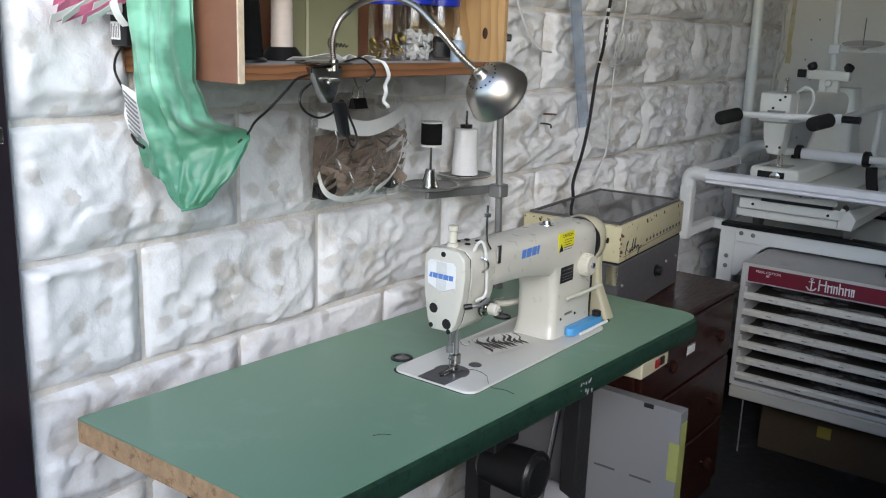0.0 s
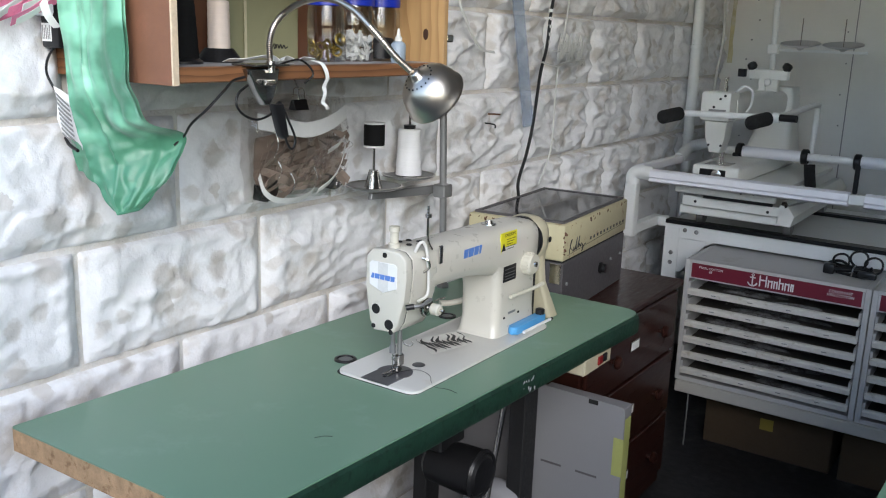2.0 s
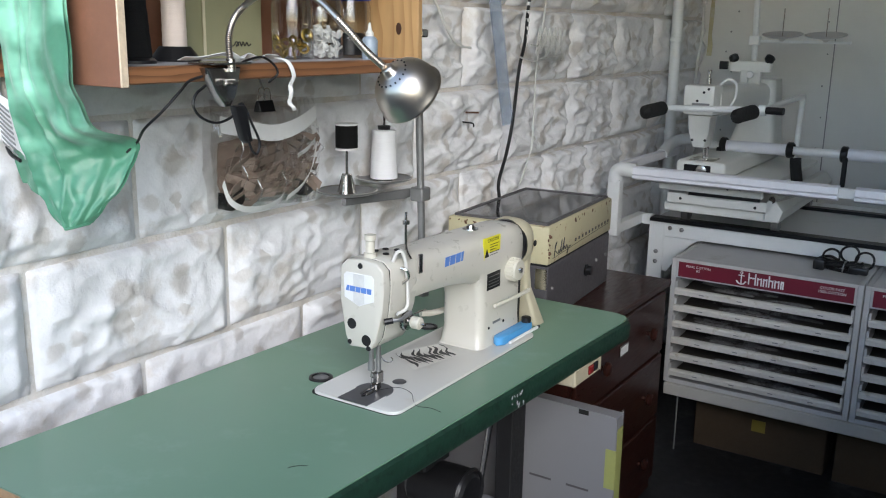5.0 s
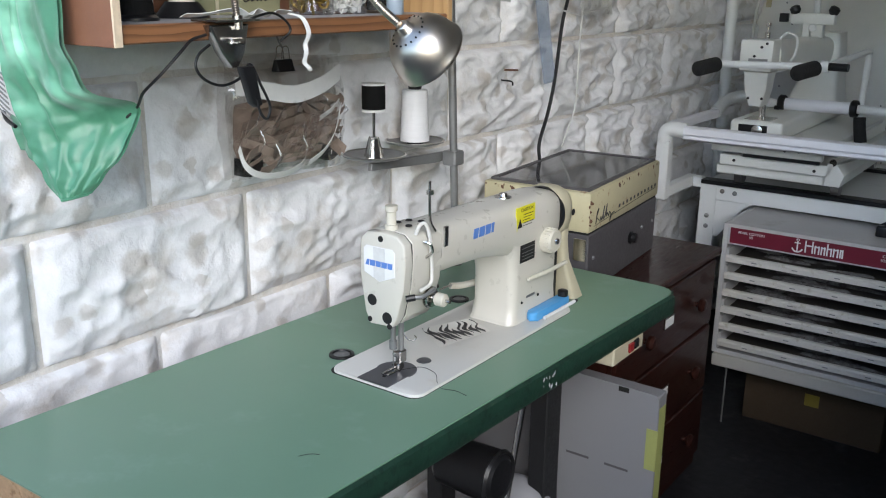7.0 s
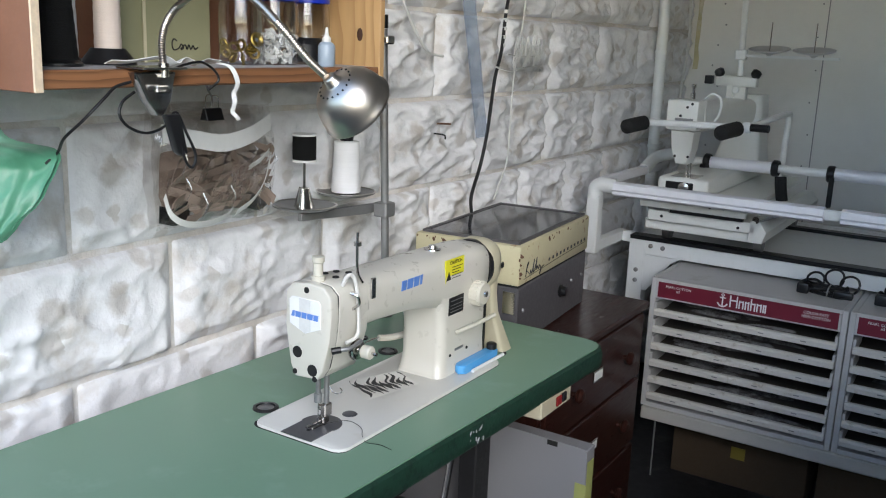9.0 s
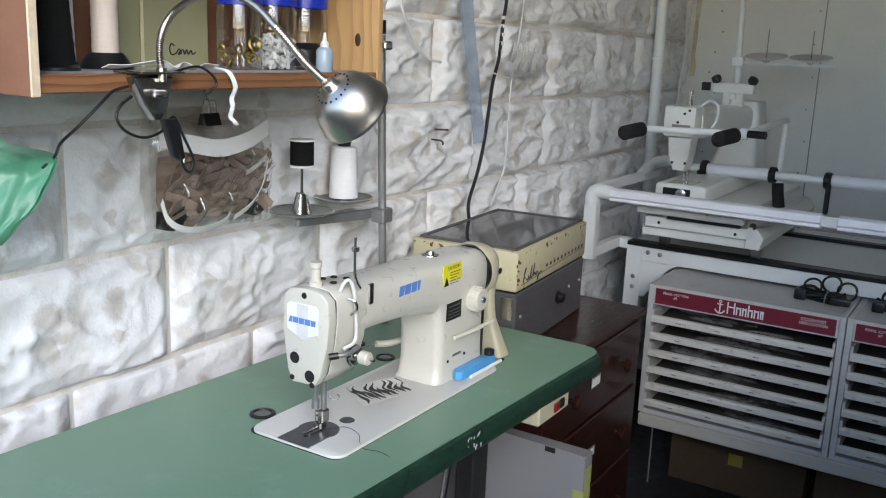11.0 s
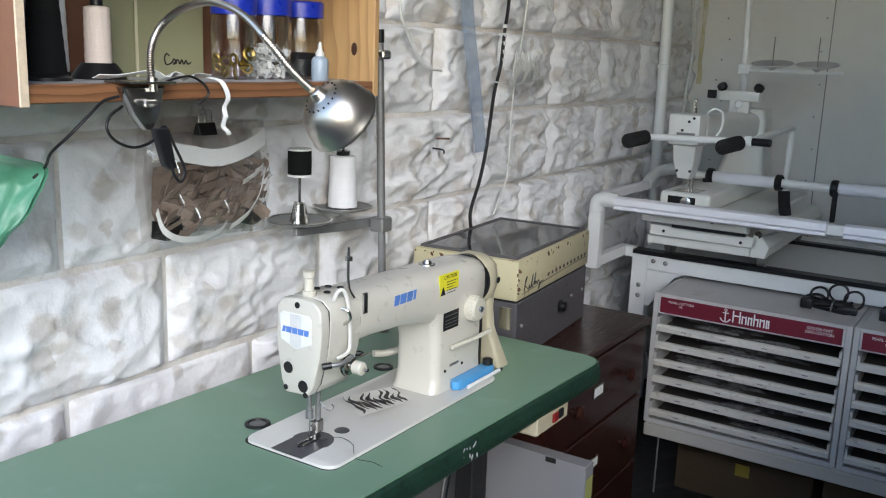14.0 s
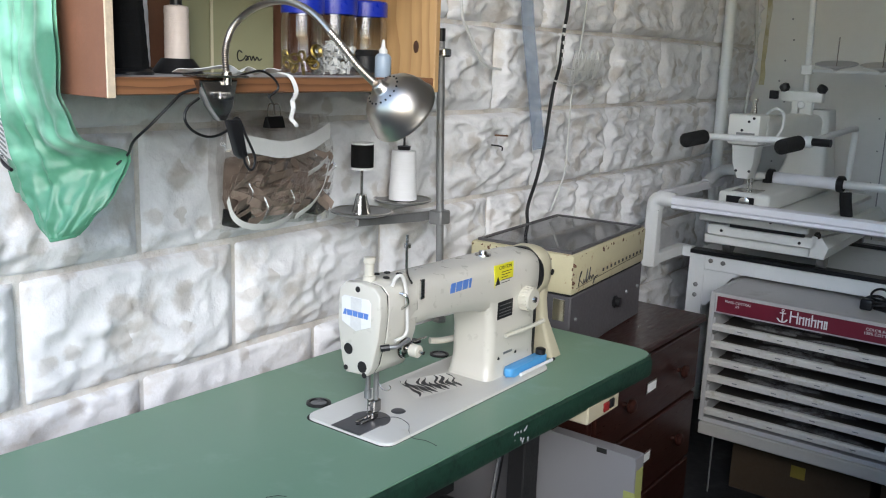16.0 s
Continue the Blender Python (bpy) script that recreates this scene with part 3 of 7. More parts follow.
def facing(axis, x, y, z, roll=0):
    """Writing plane that faces -y or +x, with its up along z."""
    turn = pose(0, 0, 0, 90, 0, 0) if axis == "-y" else pose(0, 0, 0, 90, 0, 90)
    return Matrix.Translation((x, y, z)) @ turn.to_3x3().to_4x4() @ Matrix.Rotation(radians(roll), 4, "Z")


def superring(cx, cz, hx, hz, y, power=4.0, n=28, skew=0.0):
    out = []
    for k in range(n):
        a = 6.28319 * k / n
        c, s = math.cos(a), math.sin(a)
        e = (abs(c) ** power + abs(s) ** power) ** (-1 / power)
        out.append((cx + hx * c * e + skew * s, y, cz + hz * s * e))
    return out


def build_machine():
    bed = [(x, y) for x, y in rounded(0.300, 0.478, 0.0, 0.492, 0.020)]
    part("bed", prism(bmesh.new(), bed, "z", TOP - 0.02, BZ, 0.0015, 2), M_BEDWHITE, mach, "white enamel bed plate with chipped rim")
    part("bed_gap", prism(bmesh.new(), rounded(0.2955, 0.4783, -0.0015, 0.4925, 0.020), "z", TOP - 0.001, TOP + 0.0009), M_HOLE, mach, "dark gap round the bed")
    # slide plate with its round needle plate
    pts = [(0.3605, 0.0), (0.4215, 0.0), (0.4215, 0.050)] + [(0.391 + 0.0335 * math.cos(radians(a)), 0.058 + 0.035 * math.sin(radians(a))) for a in range(-10, 191, 10)] + [(0.3605, 0.050)]
    slide = part("slide_plate", prism(bmesh.new(), pts, "z", BZ - 0.001, BZ + 0.0011), M_GREYPLATE, mach, "dark grey steel slide plate")
    part("screw", lathe(bmesh.new(), [(0, 0.0018), (0.003, 0.0016), (0.0036, 0.001)], Matrix.Translation((0.392, 0.028, BZ)), 12), M_HOLE, slide)
    part("feed_slot", B(0.384, 0.400, 0.056, 0.060, BZ + 0.001, BZ + 0.0016), M_HOLE, slide)
    part("bed_cap", lathe(bmesh.new(), [(0, 0.002), (0.008, 0.0022), (0.011, 0.0016), (0.0125, 0.0003)], Matrix.Translation((0.4035, 0.116, BZ))), M_GREYPLATE, mach, "dull round screw cap")
    # arm
    rows = []
    for y, cz, hx, hz in ((0.085, 0.956, 0.040, 0.036), (0.10, 0.956, 0.046, 0.041), (0.16, 0.955, 0.047, 0.040), (0.24, 0.952, 0.048, 0.041), (0.31, 0.946, 0.049, 0.046), (0.345, 0.941, 0.050, 0.051), (0.40, 0.940, 0.050, 0.051), (0.46, 0.940, 0.050, 0.050), (0.492, 0.940, 0.049, 0.047), (0.502, 0.940, 0.044, 0.041)):
        rows.append(superring(0.389, cz, hx, hz, y, 3.6))
    part("arm", loft(bmesh.new(), rows), M_ENAMEL, mach, "cream enamel arm", 50)
    # column, flaring at its foot and into the arm
    rows = []
    for z, x0, x1, y0, y1 in ((BZ - 0.003, 0.340, 0.440, 0.325, 0.500), (BZ + 0.006, 0.342, 0.438, 0.332, 0.498), (0.80, 0.344, 0.436, 0.338, 0.497), (0.86, 0.344, 0.436, 0.338, 0.497), (0.90, 0.343, 0.437, 0.330, 0.497), (0.925, 0.343, 0.437, 0.31, 0.497), (0.945, 0.345, 0.435, 0.27, 0.495)):
        rows.append([(x, y, z) for x, y in rounded(x0, x1, y0, y1, 0.018)])
    part("column", loft(bmesh.new(), rows), M_ENAMEL, mach, "cream enamel column", 50)
    # head behind the face plate
    outline = [(0.349, 0.985), (0.362, 0.998), (0.392, 1.001), (0.420, 0.998), (0.434, 0.986), (0.436, 0.955), (0.432, 0.915), (0.420, 0.868), (0.410, 0.853), (0.366, 0.850), (0.357, 0.868), (0.347, 0.930)]
    part("head", prism(bmesh.new(), outline, "y", 0.0462, 0.118, 0.0025, 2), M_ENAMEL, mach, "cream enamel head", 50)
    gap = [(0.391 + (x - 0.391) * 0.975, 0.925 + (z - 0.925) * 0.98) for x, z in outline]
    part("gasket", prism(bmesh.new(), gap, "y", 0.044, 0.047), M_BLACK, mach)
    face = part("face_plate", prism(bmesh.new(), outline, "y", 0.026, 0.0445, 0.003, 3), M_ENAMEL, mach, "cream enamel face plate with screws", 50)
    for x, z, r in ((0.389, 0.990, 0.0045), (0.371, 0.890, 0.0085), (0.4005, 0.866, 0.0088), (0.3665, 0.858, 0.0040), (0.405, 0.853, 0.0042)):
        m = Matrix.Translation((x, 0.0262, z)) @ Matrix.Rotation(radians(90), 4, "X")
        part("screw_hole", lathe(bmesh.new(), [(0, 0.0008), (r * 0.8, 0.0008), (r, 0.0012), (r * 1.08, 0.0005), (r * 1.1, -0.0005)], m, 16), M_HOLE, face, "dark round screw hole")
    badge = part("badge", prism(bmesh.new(), [(0.356, 0.972), (0.362, 0.977), (0.412, 0.977), (0.417, 0.972), (0.417, 0.934), (0.387, 0.922), (0.357, 0.934)], "y", 0.0245, 0.0262, 0.0006, 1), M_PAPER, face, "pale shield-shaped maker's badge")
    part("badge_band", prism(bmesh.new(), [(0.376, 0.976), (0.398, 0.976), (0.398, 0.928), (0.387, 0.9235), (0.376, 0.928)], "y", 0.0241, 0.0246), M_CLIPS, badge)
    for k, (x0, x1) in enumerate(((0.3605, 0.367), (0.369, 0.379), (0.381, 0.390), (0.392, 0.402), (0.404, 0.412))):
        part("logo_shape", prism(bmesh.new(), [(x0, 0.946), (x1, 0.946), (x1 + 0.001, 0.955), (x0 + (0.003 if k == 0 else 0.0), 0.955)], "y", 0.0236, 0.0242), M_BLUEINK, badge, "blue blocky maker's mark")
    # mark on the arm, as plain blue shapes
    for y0, y1 in ((0.204, 0.217), (0.220, 0.236), (0.239, 0.254), (0.257, 0.264)):
        part("logo_shape", prism(bmesh.new(), [(y0, 0.958), (y1, 0.958), (y1 + 0.003, 0.9745), (y0 + 0.003, 0.9745)], "x", 0.4362, 0.4373), M_BLUEINK, mach, "blue blocky maker's mark")
    # yellow warning sticker
    st = part("warning_sticker", B(0.4360, 0.4388, 0.336, 0.398, 0.942, 0.984, bevel=0.0003), M_YELLOW, mach, "yellow caution sticker with black print")
    part("caution_word", text_mesh("CAUTION", 0.0092, facing("+x", 0.4389, 0.370, 0.9775), 0.0002), M_BLACK, st)
    part("triangle", prism(bmesh.new(), [(0.339, 0.947), (0.355, 0.947), (0.347, 0.963)], "x", 0.4388, 0.4392), M_BLACK, st)
    for z in (0.969, 0.964, 0.959, 0.954, 0.949):
        part("print_bar", B(0.4388, 0.4391, 0.358, 0.393 - 0.006 * ((z * 1000) % 3), z - 0.0006, z + 0.0006), M_BLACK, st)
    # rating plate, dial, lever
    rp = part("rating_plate", B(0.4365, 0.4378, 0.354, 0.404, 0.879, 0.912, bevel=0.0003), M_BLACK, mach, "black rating plate")
    for z in (0.905, 0.897, 0.891, 0.885):
        part("print_bar", B(0.4377, 0.4381, 0.359, 0.399, z - 0.0007, z + 0.0007), M_DULL, rp)
    m = Matrix.Translation((0.434, 0.444, 0.905)) @ Matrix.Rotation(radians(90), 4, "Y")
    dial = part("stitch_dial", lathe(bmesh.new(), [(0.021, 0), (0.0222, 0.002), (0.0222, 0.019), (0.020, 0.025), (0.009, 0.0255), (0, 0.0255)], m), M_IVORY, mach, "ivory stitch length dial")
    part("dial_screw", lathe(bmesh.new(), [(0.0065, 0.025), (0.0055, 0.029), (0, 0.029)], m, 12), M_STEEL, dial)
    for k in range(20):
        a = 6.28319 * k / 20
        c = m @ Vector((0.0222 * math.cos(a), 0.0222 * math.sin(a), 0.011))
        part("grip_rib", B(c.x - 0.009, c.x + 0.009, c.y - 0.0013, c.y + 0.0013, c.z - 0.0013, c.z + 0.0013), M_IVORY, dial)
    part("reverse_lever", tube(bmesh.new(), [(0.444, 0.374, 0.846), (0.452, 0.43, 0.849), (0.456, 0.492, 0.853)], 0.0040, 8, 4), M_IVORY, mach, "ivory reverse stitch lever")
    for y in (0.366, 0.424):
        part("side_screw", lathe(bmesh.new(), [(0.003, 0), (0.0025, 0.0015), (0, 0.0015)], Matrix.Translation((0.4363, y, 0.802)) @ Matrix.Rotation(radians(90), 4, "Y"), 10), M_HOLE, mach)
    part("model_print", B(0.4362, 0.4366, 0.382, 0.412, 0.806, 0.811), M_DULL, mach)
    # handwheel and its yellowed guard
    m = Matrix.Translation((0.389, 0.500, 0.938)) @ Matrix.Rotation(radians(-90), 4, "X")
    part("handwheel", lathe(bmesh.new(), [(0, -0.004), (0.030, -0.004), (0.050, 0.000), (0.050, 0.012), (0.02, 0.016), (0, 0.016)], m, 32), M_BLACK, mach, "black handwheel")
    rows = [superring(0.389, 0.938, hx, hz, y, 2.8) for y, hx, hz in ((0.509, 0.045, 0.047), (0.514, 0.048, 0.050), (0.538, 0.048, 0.050), (0.550, 0.044, 0.045), (0.555, 0.038, 0.038))]
    guard = part("belt_guard", loft(bmesh.new(), rows), M_YELLOWED, mach, "yellowed plastic belt guard", 50)
    rows = [[(x, y, z) for x, y in rounded(x0, x1, y0, y1, 0.008)] for z, x0, x1, y0, y1 in ((0.93, 0.392, 0.432, 0.524, 0.550), (0.88, 0.394, 0.428, 0.530, 0.554), (0.84, 0.396, 0.430, 0.533, 0.559), (0.80, 0.398, 0.440, 0.539, 0.572), (TOP + 0.001, 0.398, 0.452, 0.542, 0.582))]
    part("guard_foot", loft(bmesh.new(), rows), M_YELLOWED, guard, "", 50)
    part("belt", B(0.40, 0.425, 0.503, 0.516, TOP + 0.01, 0.91, bevel=0.003), M_BLACK, mach, "black rubber drive belt")
    part("guard_hole", lathe(bmesh.new(), [(0, 0), (0.006, 0.0), (0.0066, -0.001)], Matrix.Translation((0.4445, 0.535, 0.94)) @ Matrix.Rotation(radians(90), 4, "Y"), 12), M_HOLE, mach)
    part("guard_bracket", B(0.425, 0.452, 0.578, 0.581, 0.83, 0.875, bevel=0.0005), M_STEEL, mach, "small bright steel bracket")
    # oil sight window and top fittings
    part("oil_window", lathe(bmesh.new(), [(0.016, -0.001), (0.015, 0.003), (0.009, 0.004), (0.007, 0.009), (0, 0.010)], Matrix.Translation((0.389, 0.368, 0.9905))), M_STEEL, mach, "domed oil sight window with a steel rim")
    part("tension_stud", lathe(bmesh.new(), [(0.0105, -0.006), (0.0105, 0.004), (0.0075, 0.005), (0.0075, 0.024), (0.0095, 0.026), (0.0095, 0.034), (0, 0.035)], Matrix.Translation((0.389, 0.052, 1.003))), M_IVORY, mach, "ivory presser foot regulator")
    for x, y in ((0.375, 0.085), (0.402, 0.078), (0.381, 0.105), (0.413, 0.098), (0.40, 0.112)):
        part("oil_hole", lathe(bmesh.new(), [(0, 0.0005), (0.005, 0.0006), (0.0058, -0.0012)], Matrix.Translation((x, y, 1.0025)), 12), M_HOLE, mach)
    part("thread_post", tube(bmesh.new(), [(0.436, 0.100, 0.995), (0.437, 0.086, 1.015), (0.437, 0.084, 1.05), (0.436, 0.086, 1.075)], 0.0022, 8, 4), M_STEEL, mach, "bright steel thread guide post")
    part("post_eye", lathe(bmesh.new(), [(0.0, -0.004), (0.006, -0.003), (0.006, 0.003), (0, 0.004)], Matrix.Translation((0.437, 0.085, 1.058)), 10), M_STEEL, mach)
    part("thread_guide", B(0.4375, 0.442, 0.118, 0.128, 0.965, 0.998, bevel=0.001), M_STEEL, mach, "steel three-hole thread guide")
    part("lever_guard", tube(bmesh.new(), [(0.426, 0.064, 0.995), (0.432, 0.067, 1.010), (0.437, 0.075, 1.010), (0.440, 0.082, 0.985), (0.441, 0.086, 0.93), (0.441, 0.080, 0.914), (0.438, 0.060, 0.909)], 0.0030, 8, 6), M_BEDWHITE, mach, "pale enamelled take-up lever guard")
    part("take_up_lever", tube(bmesh.new(), [(0.432, 0.078, 0.955), (0.448, 0.076, 0.968), (0.450, 0.070, 0.982), (0.440, 0.066, 0.986)], 0.0025, 8, 5), M_STEEL, mach)
    m = Matrix.Translation((0.433, 0.083, 0.893)) @ Matrix.Rotation(radians(90), 4, "Y")
    knob = part("tension_discs", lathe(bmesh.new(), [(0.006, 0), (0.016, 0.003), (0.017, 0.006), (0.008, 0.007), (0.016, 0.009), (0.015, 0.012), (0.006, 0.014), (0.0065, 0.024), (0, 0.024)], m), M_STEEL, mach, "steel thread tension discs")
    part("tension_knob", lathe(bmesh.new(), [(0.0085, 0.019), (0.0105, 0.021), (0.0105, 0.034), (0.009, 0.036), (0, 0.037)], m), M_IVORY, knob, "ivory tension knob")
    part("tension_pin", R(m @ Vector((0, 0, 0.036)), m @ Vector((0, 0, 0.045)), 0.003, seg=8), M_STEEL, knob)
    part("check_spring", tube(bmesh.new(), [(0.452, 0.09, 0.905), (0.456, 0.115, 0.907), (0.450, 0.122, 0.903), (0.444, 0.112, 0.902)], 0.0012, 6, 4), M_STEEL, mach)
    part("thread_arm", tube(bmesh.new(), [(0.440, 0.034, 0.905), (0.452, 0.05, 0.906), (0.455, 0.075, 0.912)], 0.0035, 8, 4), M_DULL, mach)
    part("arm_knob", tube(bmesh.new(), [(0.434, 0.030, 0.903), (0.444, 0.040, 0.905)], 0.0052, 10, 2), M_BLACK, mach)
    # needle bar, presser bar, foot
    part("needle_bar", R((0.391, 0.052, 0.812), (0.391, 0.052, 0.856), 0.0042), M_DULL, mach)
    part("needle", R((0.391, 0.052, BZ), (0.391, 0.052, 0.815), 0.0009, seg=8), M_STEEL, mach)
    part("needle_clamp", lathe(bmesh.new(), [(0.0, -0.008), (0.0062, -0.007), (0.0062, 0.007), (0, 0.008)], Matrix.Translation((0.391, 0.052, 0.812)), 12), M_DULL, mach)
    part("presser_bar", R((0.391, 0.072, 0.785), (0.391, 0.072, 0.856), 0.0046), M_DULL, mach)
    bm = bmesh.new()
    box(bm, 0.386, 0.397, 0.062, 0.080, 0.776, 0.797, 0.002)
    box(bm, 0.3835, 0.3885, 0.030, 0.068, BZ + 0.0012, BZ + 0.0045, 0.001)
    box(bm, 0.3935, 0.3985, 0.030, 0.068, BZ + 0.0012, BZ + 0.0045, 0.001)
    box(bm, 0.3835, 0.3985, 0.056, 0.072, BZ + 0.0015, 0.778, 0.002)
    part("presser_foot", bm, M_CHROMEDARK, mach, "steel presser foot")
    part("foot_screw", lathe(bmesh.new(), [(0.0052, 0), (0.0052, 0.008), (0.004, 0.009), (0, 0.009)], Matrix.Translation((0.386, 0.071, 0.787)) @ Matrix.Rotation(radians(-90), 4, "Y"), 12), M_STEEL, mach)
    part("thread_hook", tube(bmesh.new(), [(0.395, 0.073, 0.826), (0.402, 0.074, 0.817), (0.411, 0.078, 0.815), (0.413, 0.083, 0.819), (0.408, 0.085, 0.821)], 0.0010, 6, 5), M_STEEL, mach)
    part("side_knob", lathe(bmesh.new(), [(0.014, 0), (0.014, 0.01), (0.011, 0.013), (0, 0.013)], Matrix.Translation((0.346, 0.075, 0.925)) @ Matrix.Rotation(radians(-90), 4, "Y"), 14), M_IVORY, mach)
    part("lifting_lever", tube(bmesh.new(), [(0.346, 0.40, 0.835), (0.325, 0.392, 0.815), (0.300, 0.372, 0.806), (0.288, 0.35, 0.808)], 0.0065, 8, 4), M_IVORY, mach, "ivory presser lifting lever")


build_machine()

# ---- wall shelf and what stands on it ----
SH0, SH1, SHX, SHZ = -0.318, 0.372, 0.262, 1.284      # near end, far end, front, underside
SHT = SHZ + 0.022


def build_shelf():
    s = thing("wall_shelf", (0.12, 0.03, SHZ), "open wooden box shelf fixed on the stone wall", "shelf")
    part("bottom_board", B(0.03, SHX - 0.001, SH0 + 0.012, SH1 - 0.010, SHZ + 0.001, SHT - 0.002, bevel=0.001), M_WOOD, s)
    part("front_strip", B(SHX - 0.018, SHX + 0.004, SH0 + 0.012, SH1 - 0.010, SHZ, SHT + 0.001, bevel=0.002), M_WOOD, s, "varnished red-brown pine front strip")
    part("lining", B(0.04, SHX - 0.019, SH0 + 0.013, SH1 - 0.011, SHT - 0.001, SHT + 0.001), M_SHELFTOP, s, "grey lining on the shelf board")
    part("near_side", B(0.03, SHX + 0.006, SH0, SH0 + 0.010, SHZ - 0.003, 1.53, bevel=0.0008), M_HARDBOARD, s, "brown hardboard side panel")
    part("side_edge", B(SHX + 0.0062, SHX + 0.0095, SH0 - 0.001, SH0 + 0.011, SHZ - 0.003, 1.53, bevel=0.0008), M_PLYEDGE, s, "pale raw panel edge")
    far = part("far_side", B(0.03, SHX + 0.004, SH1 - 0.010, SH1 + 0.001, SHZ - 0.003, 1.53, bevel=0.001), M_PLY, s, "pale plywood side panel with a knot")
    part("side_edge", B(SHX + 0.0042, SHX + 0.006, SH1 - 0.0105, SH1 + 0.0015, SHZ - 0.003, 1.53, bevel=0.0006), M_PLY, s)
    bm = lathe(bmesh.new(), [(0, 0.0008), (0.006, 0.0007), (0.0085, 0)], Matrix.Translation((0.222, SH1 - 0.0101, 1.362)) @ Matrix.Rotation(radians(90), 4, "X") @ Matrix.Diagonal((0.8, 1.4, 1, 1)), 9)
    part("knot", bm, M_KNOT, far, "dark cracked wood knot")
    # unseen board, set this low only to darken the inside of the shelf
    part("unseen_top_board", B(0.03, SHX, SH0 + 0.011, SH1 - 0.011, 1.505, 1.523), M_WOOD, s)
    part("bracket", B(-0.01, 0.0205, SH0, SH1, SHZ, SHZ + 0.05), M_WOOD, s)
    # added brown sheet: gives the gloom behind the jars in place of pale stone
    part("gloom_sheet", B(0.021, 0.027, SH0 + 0.011, SH1 - 0.011, SHZ + 0.001, 1.523), M_HARDBOARD, s, "brown back sheet added for the gloom behind the jars")


build_shelf()


def build_dresser():
    d = thing("chest_of_drawers", (0.24, 1.09, 0), "dark polished mahogany chest of drawers beside the wall", "chest of drawers")
    part("top", B(0.03, 0.445, 0.765, 1.425, 0.645, 0.665, bevel=0.004), M_DRESSER, d)
    part("carcass", B(0.04, 0.425, 0.775, 1.415, 0.0, 0.645, bevel=0.002), M_DRESSER, d)
    for k, (z0, z1) in enumerate(((0.455, 0.635), (0.255, 0.445), (0.05, 0.245))):
        dr = part("drawer", B(0.426, 0.440, 0.79, 1.40, z0, z1, bevel=0.003), M_DRESSER, d)
        for y in (0.93, 1.26):
            part("knob", lathe(bmesh.new(), [(0.006, 0), (0.007, 0.010), (0.017, 0.016), (0.019, 0.024), (0.012, 0.031), (0, 0.033)], Matrix.Translation((0.44, y, (z0 + z1) / 2)) @ Matrix.Rotation(radians(90), 4, "Y"), 14), M_DRESSER, dr, "turned wooden knob")
        lab = part("label_holder", B(0.440, 0.443, 1.055, 1.115, (z0 + z1) / 2 - 0.012, (z0 + z1) / 2 + 0.018, bevel=0.001), M_STEEL, dr, "small steel label holder")
        part("paper", B(0.443, 0.4437, 1.06, 1.11, (z0 + z1) / 2 - 0.008, (z0 + z1) / 2 + 0.014), M_PAPER, lab)


build_dresser()


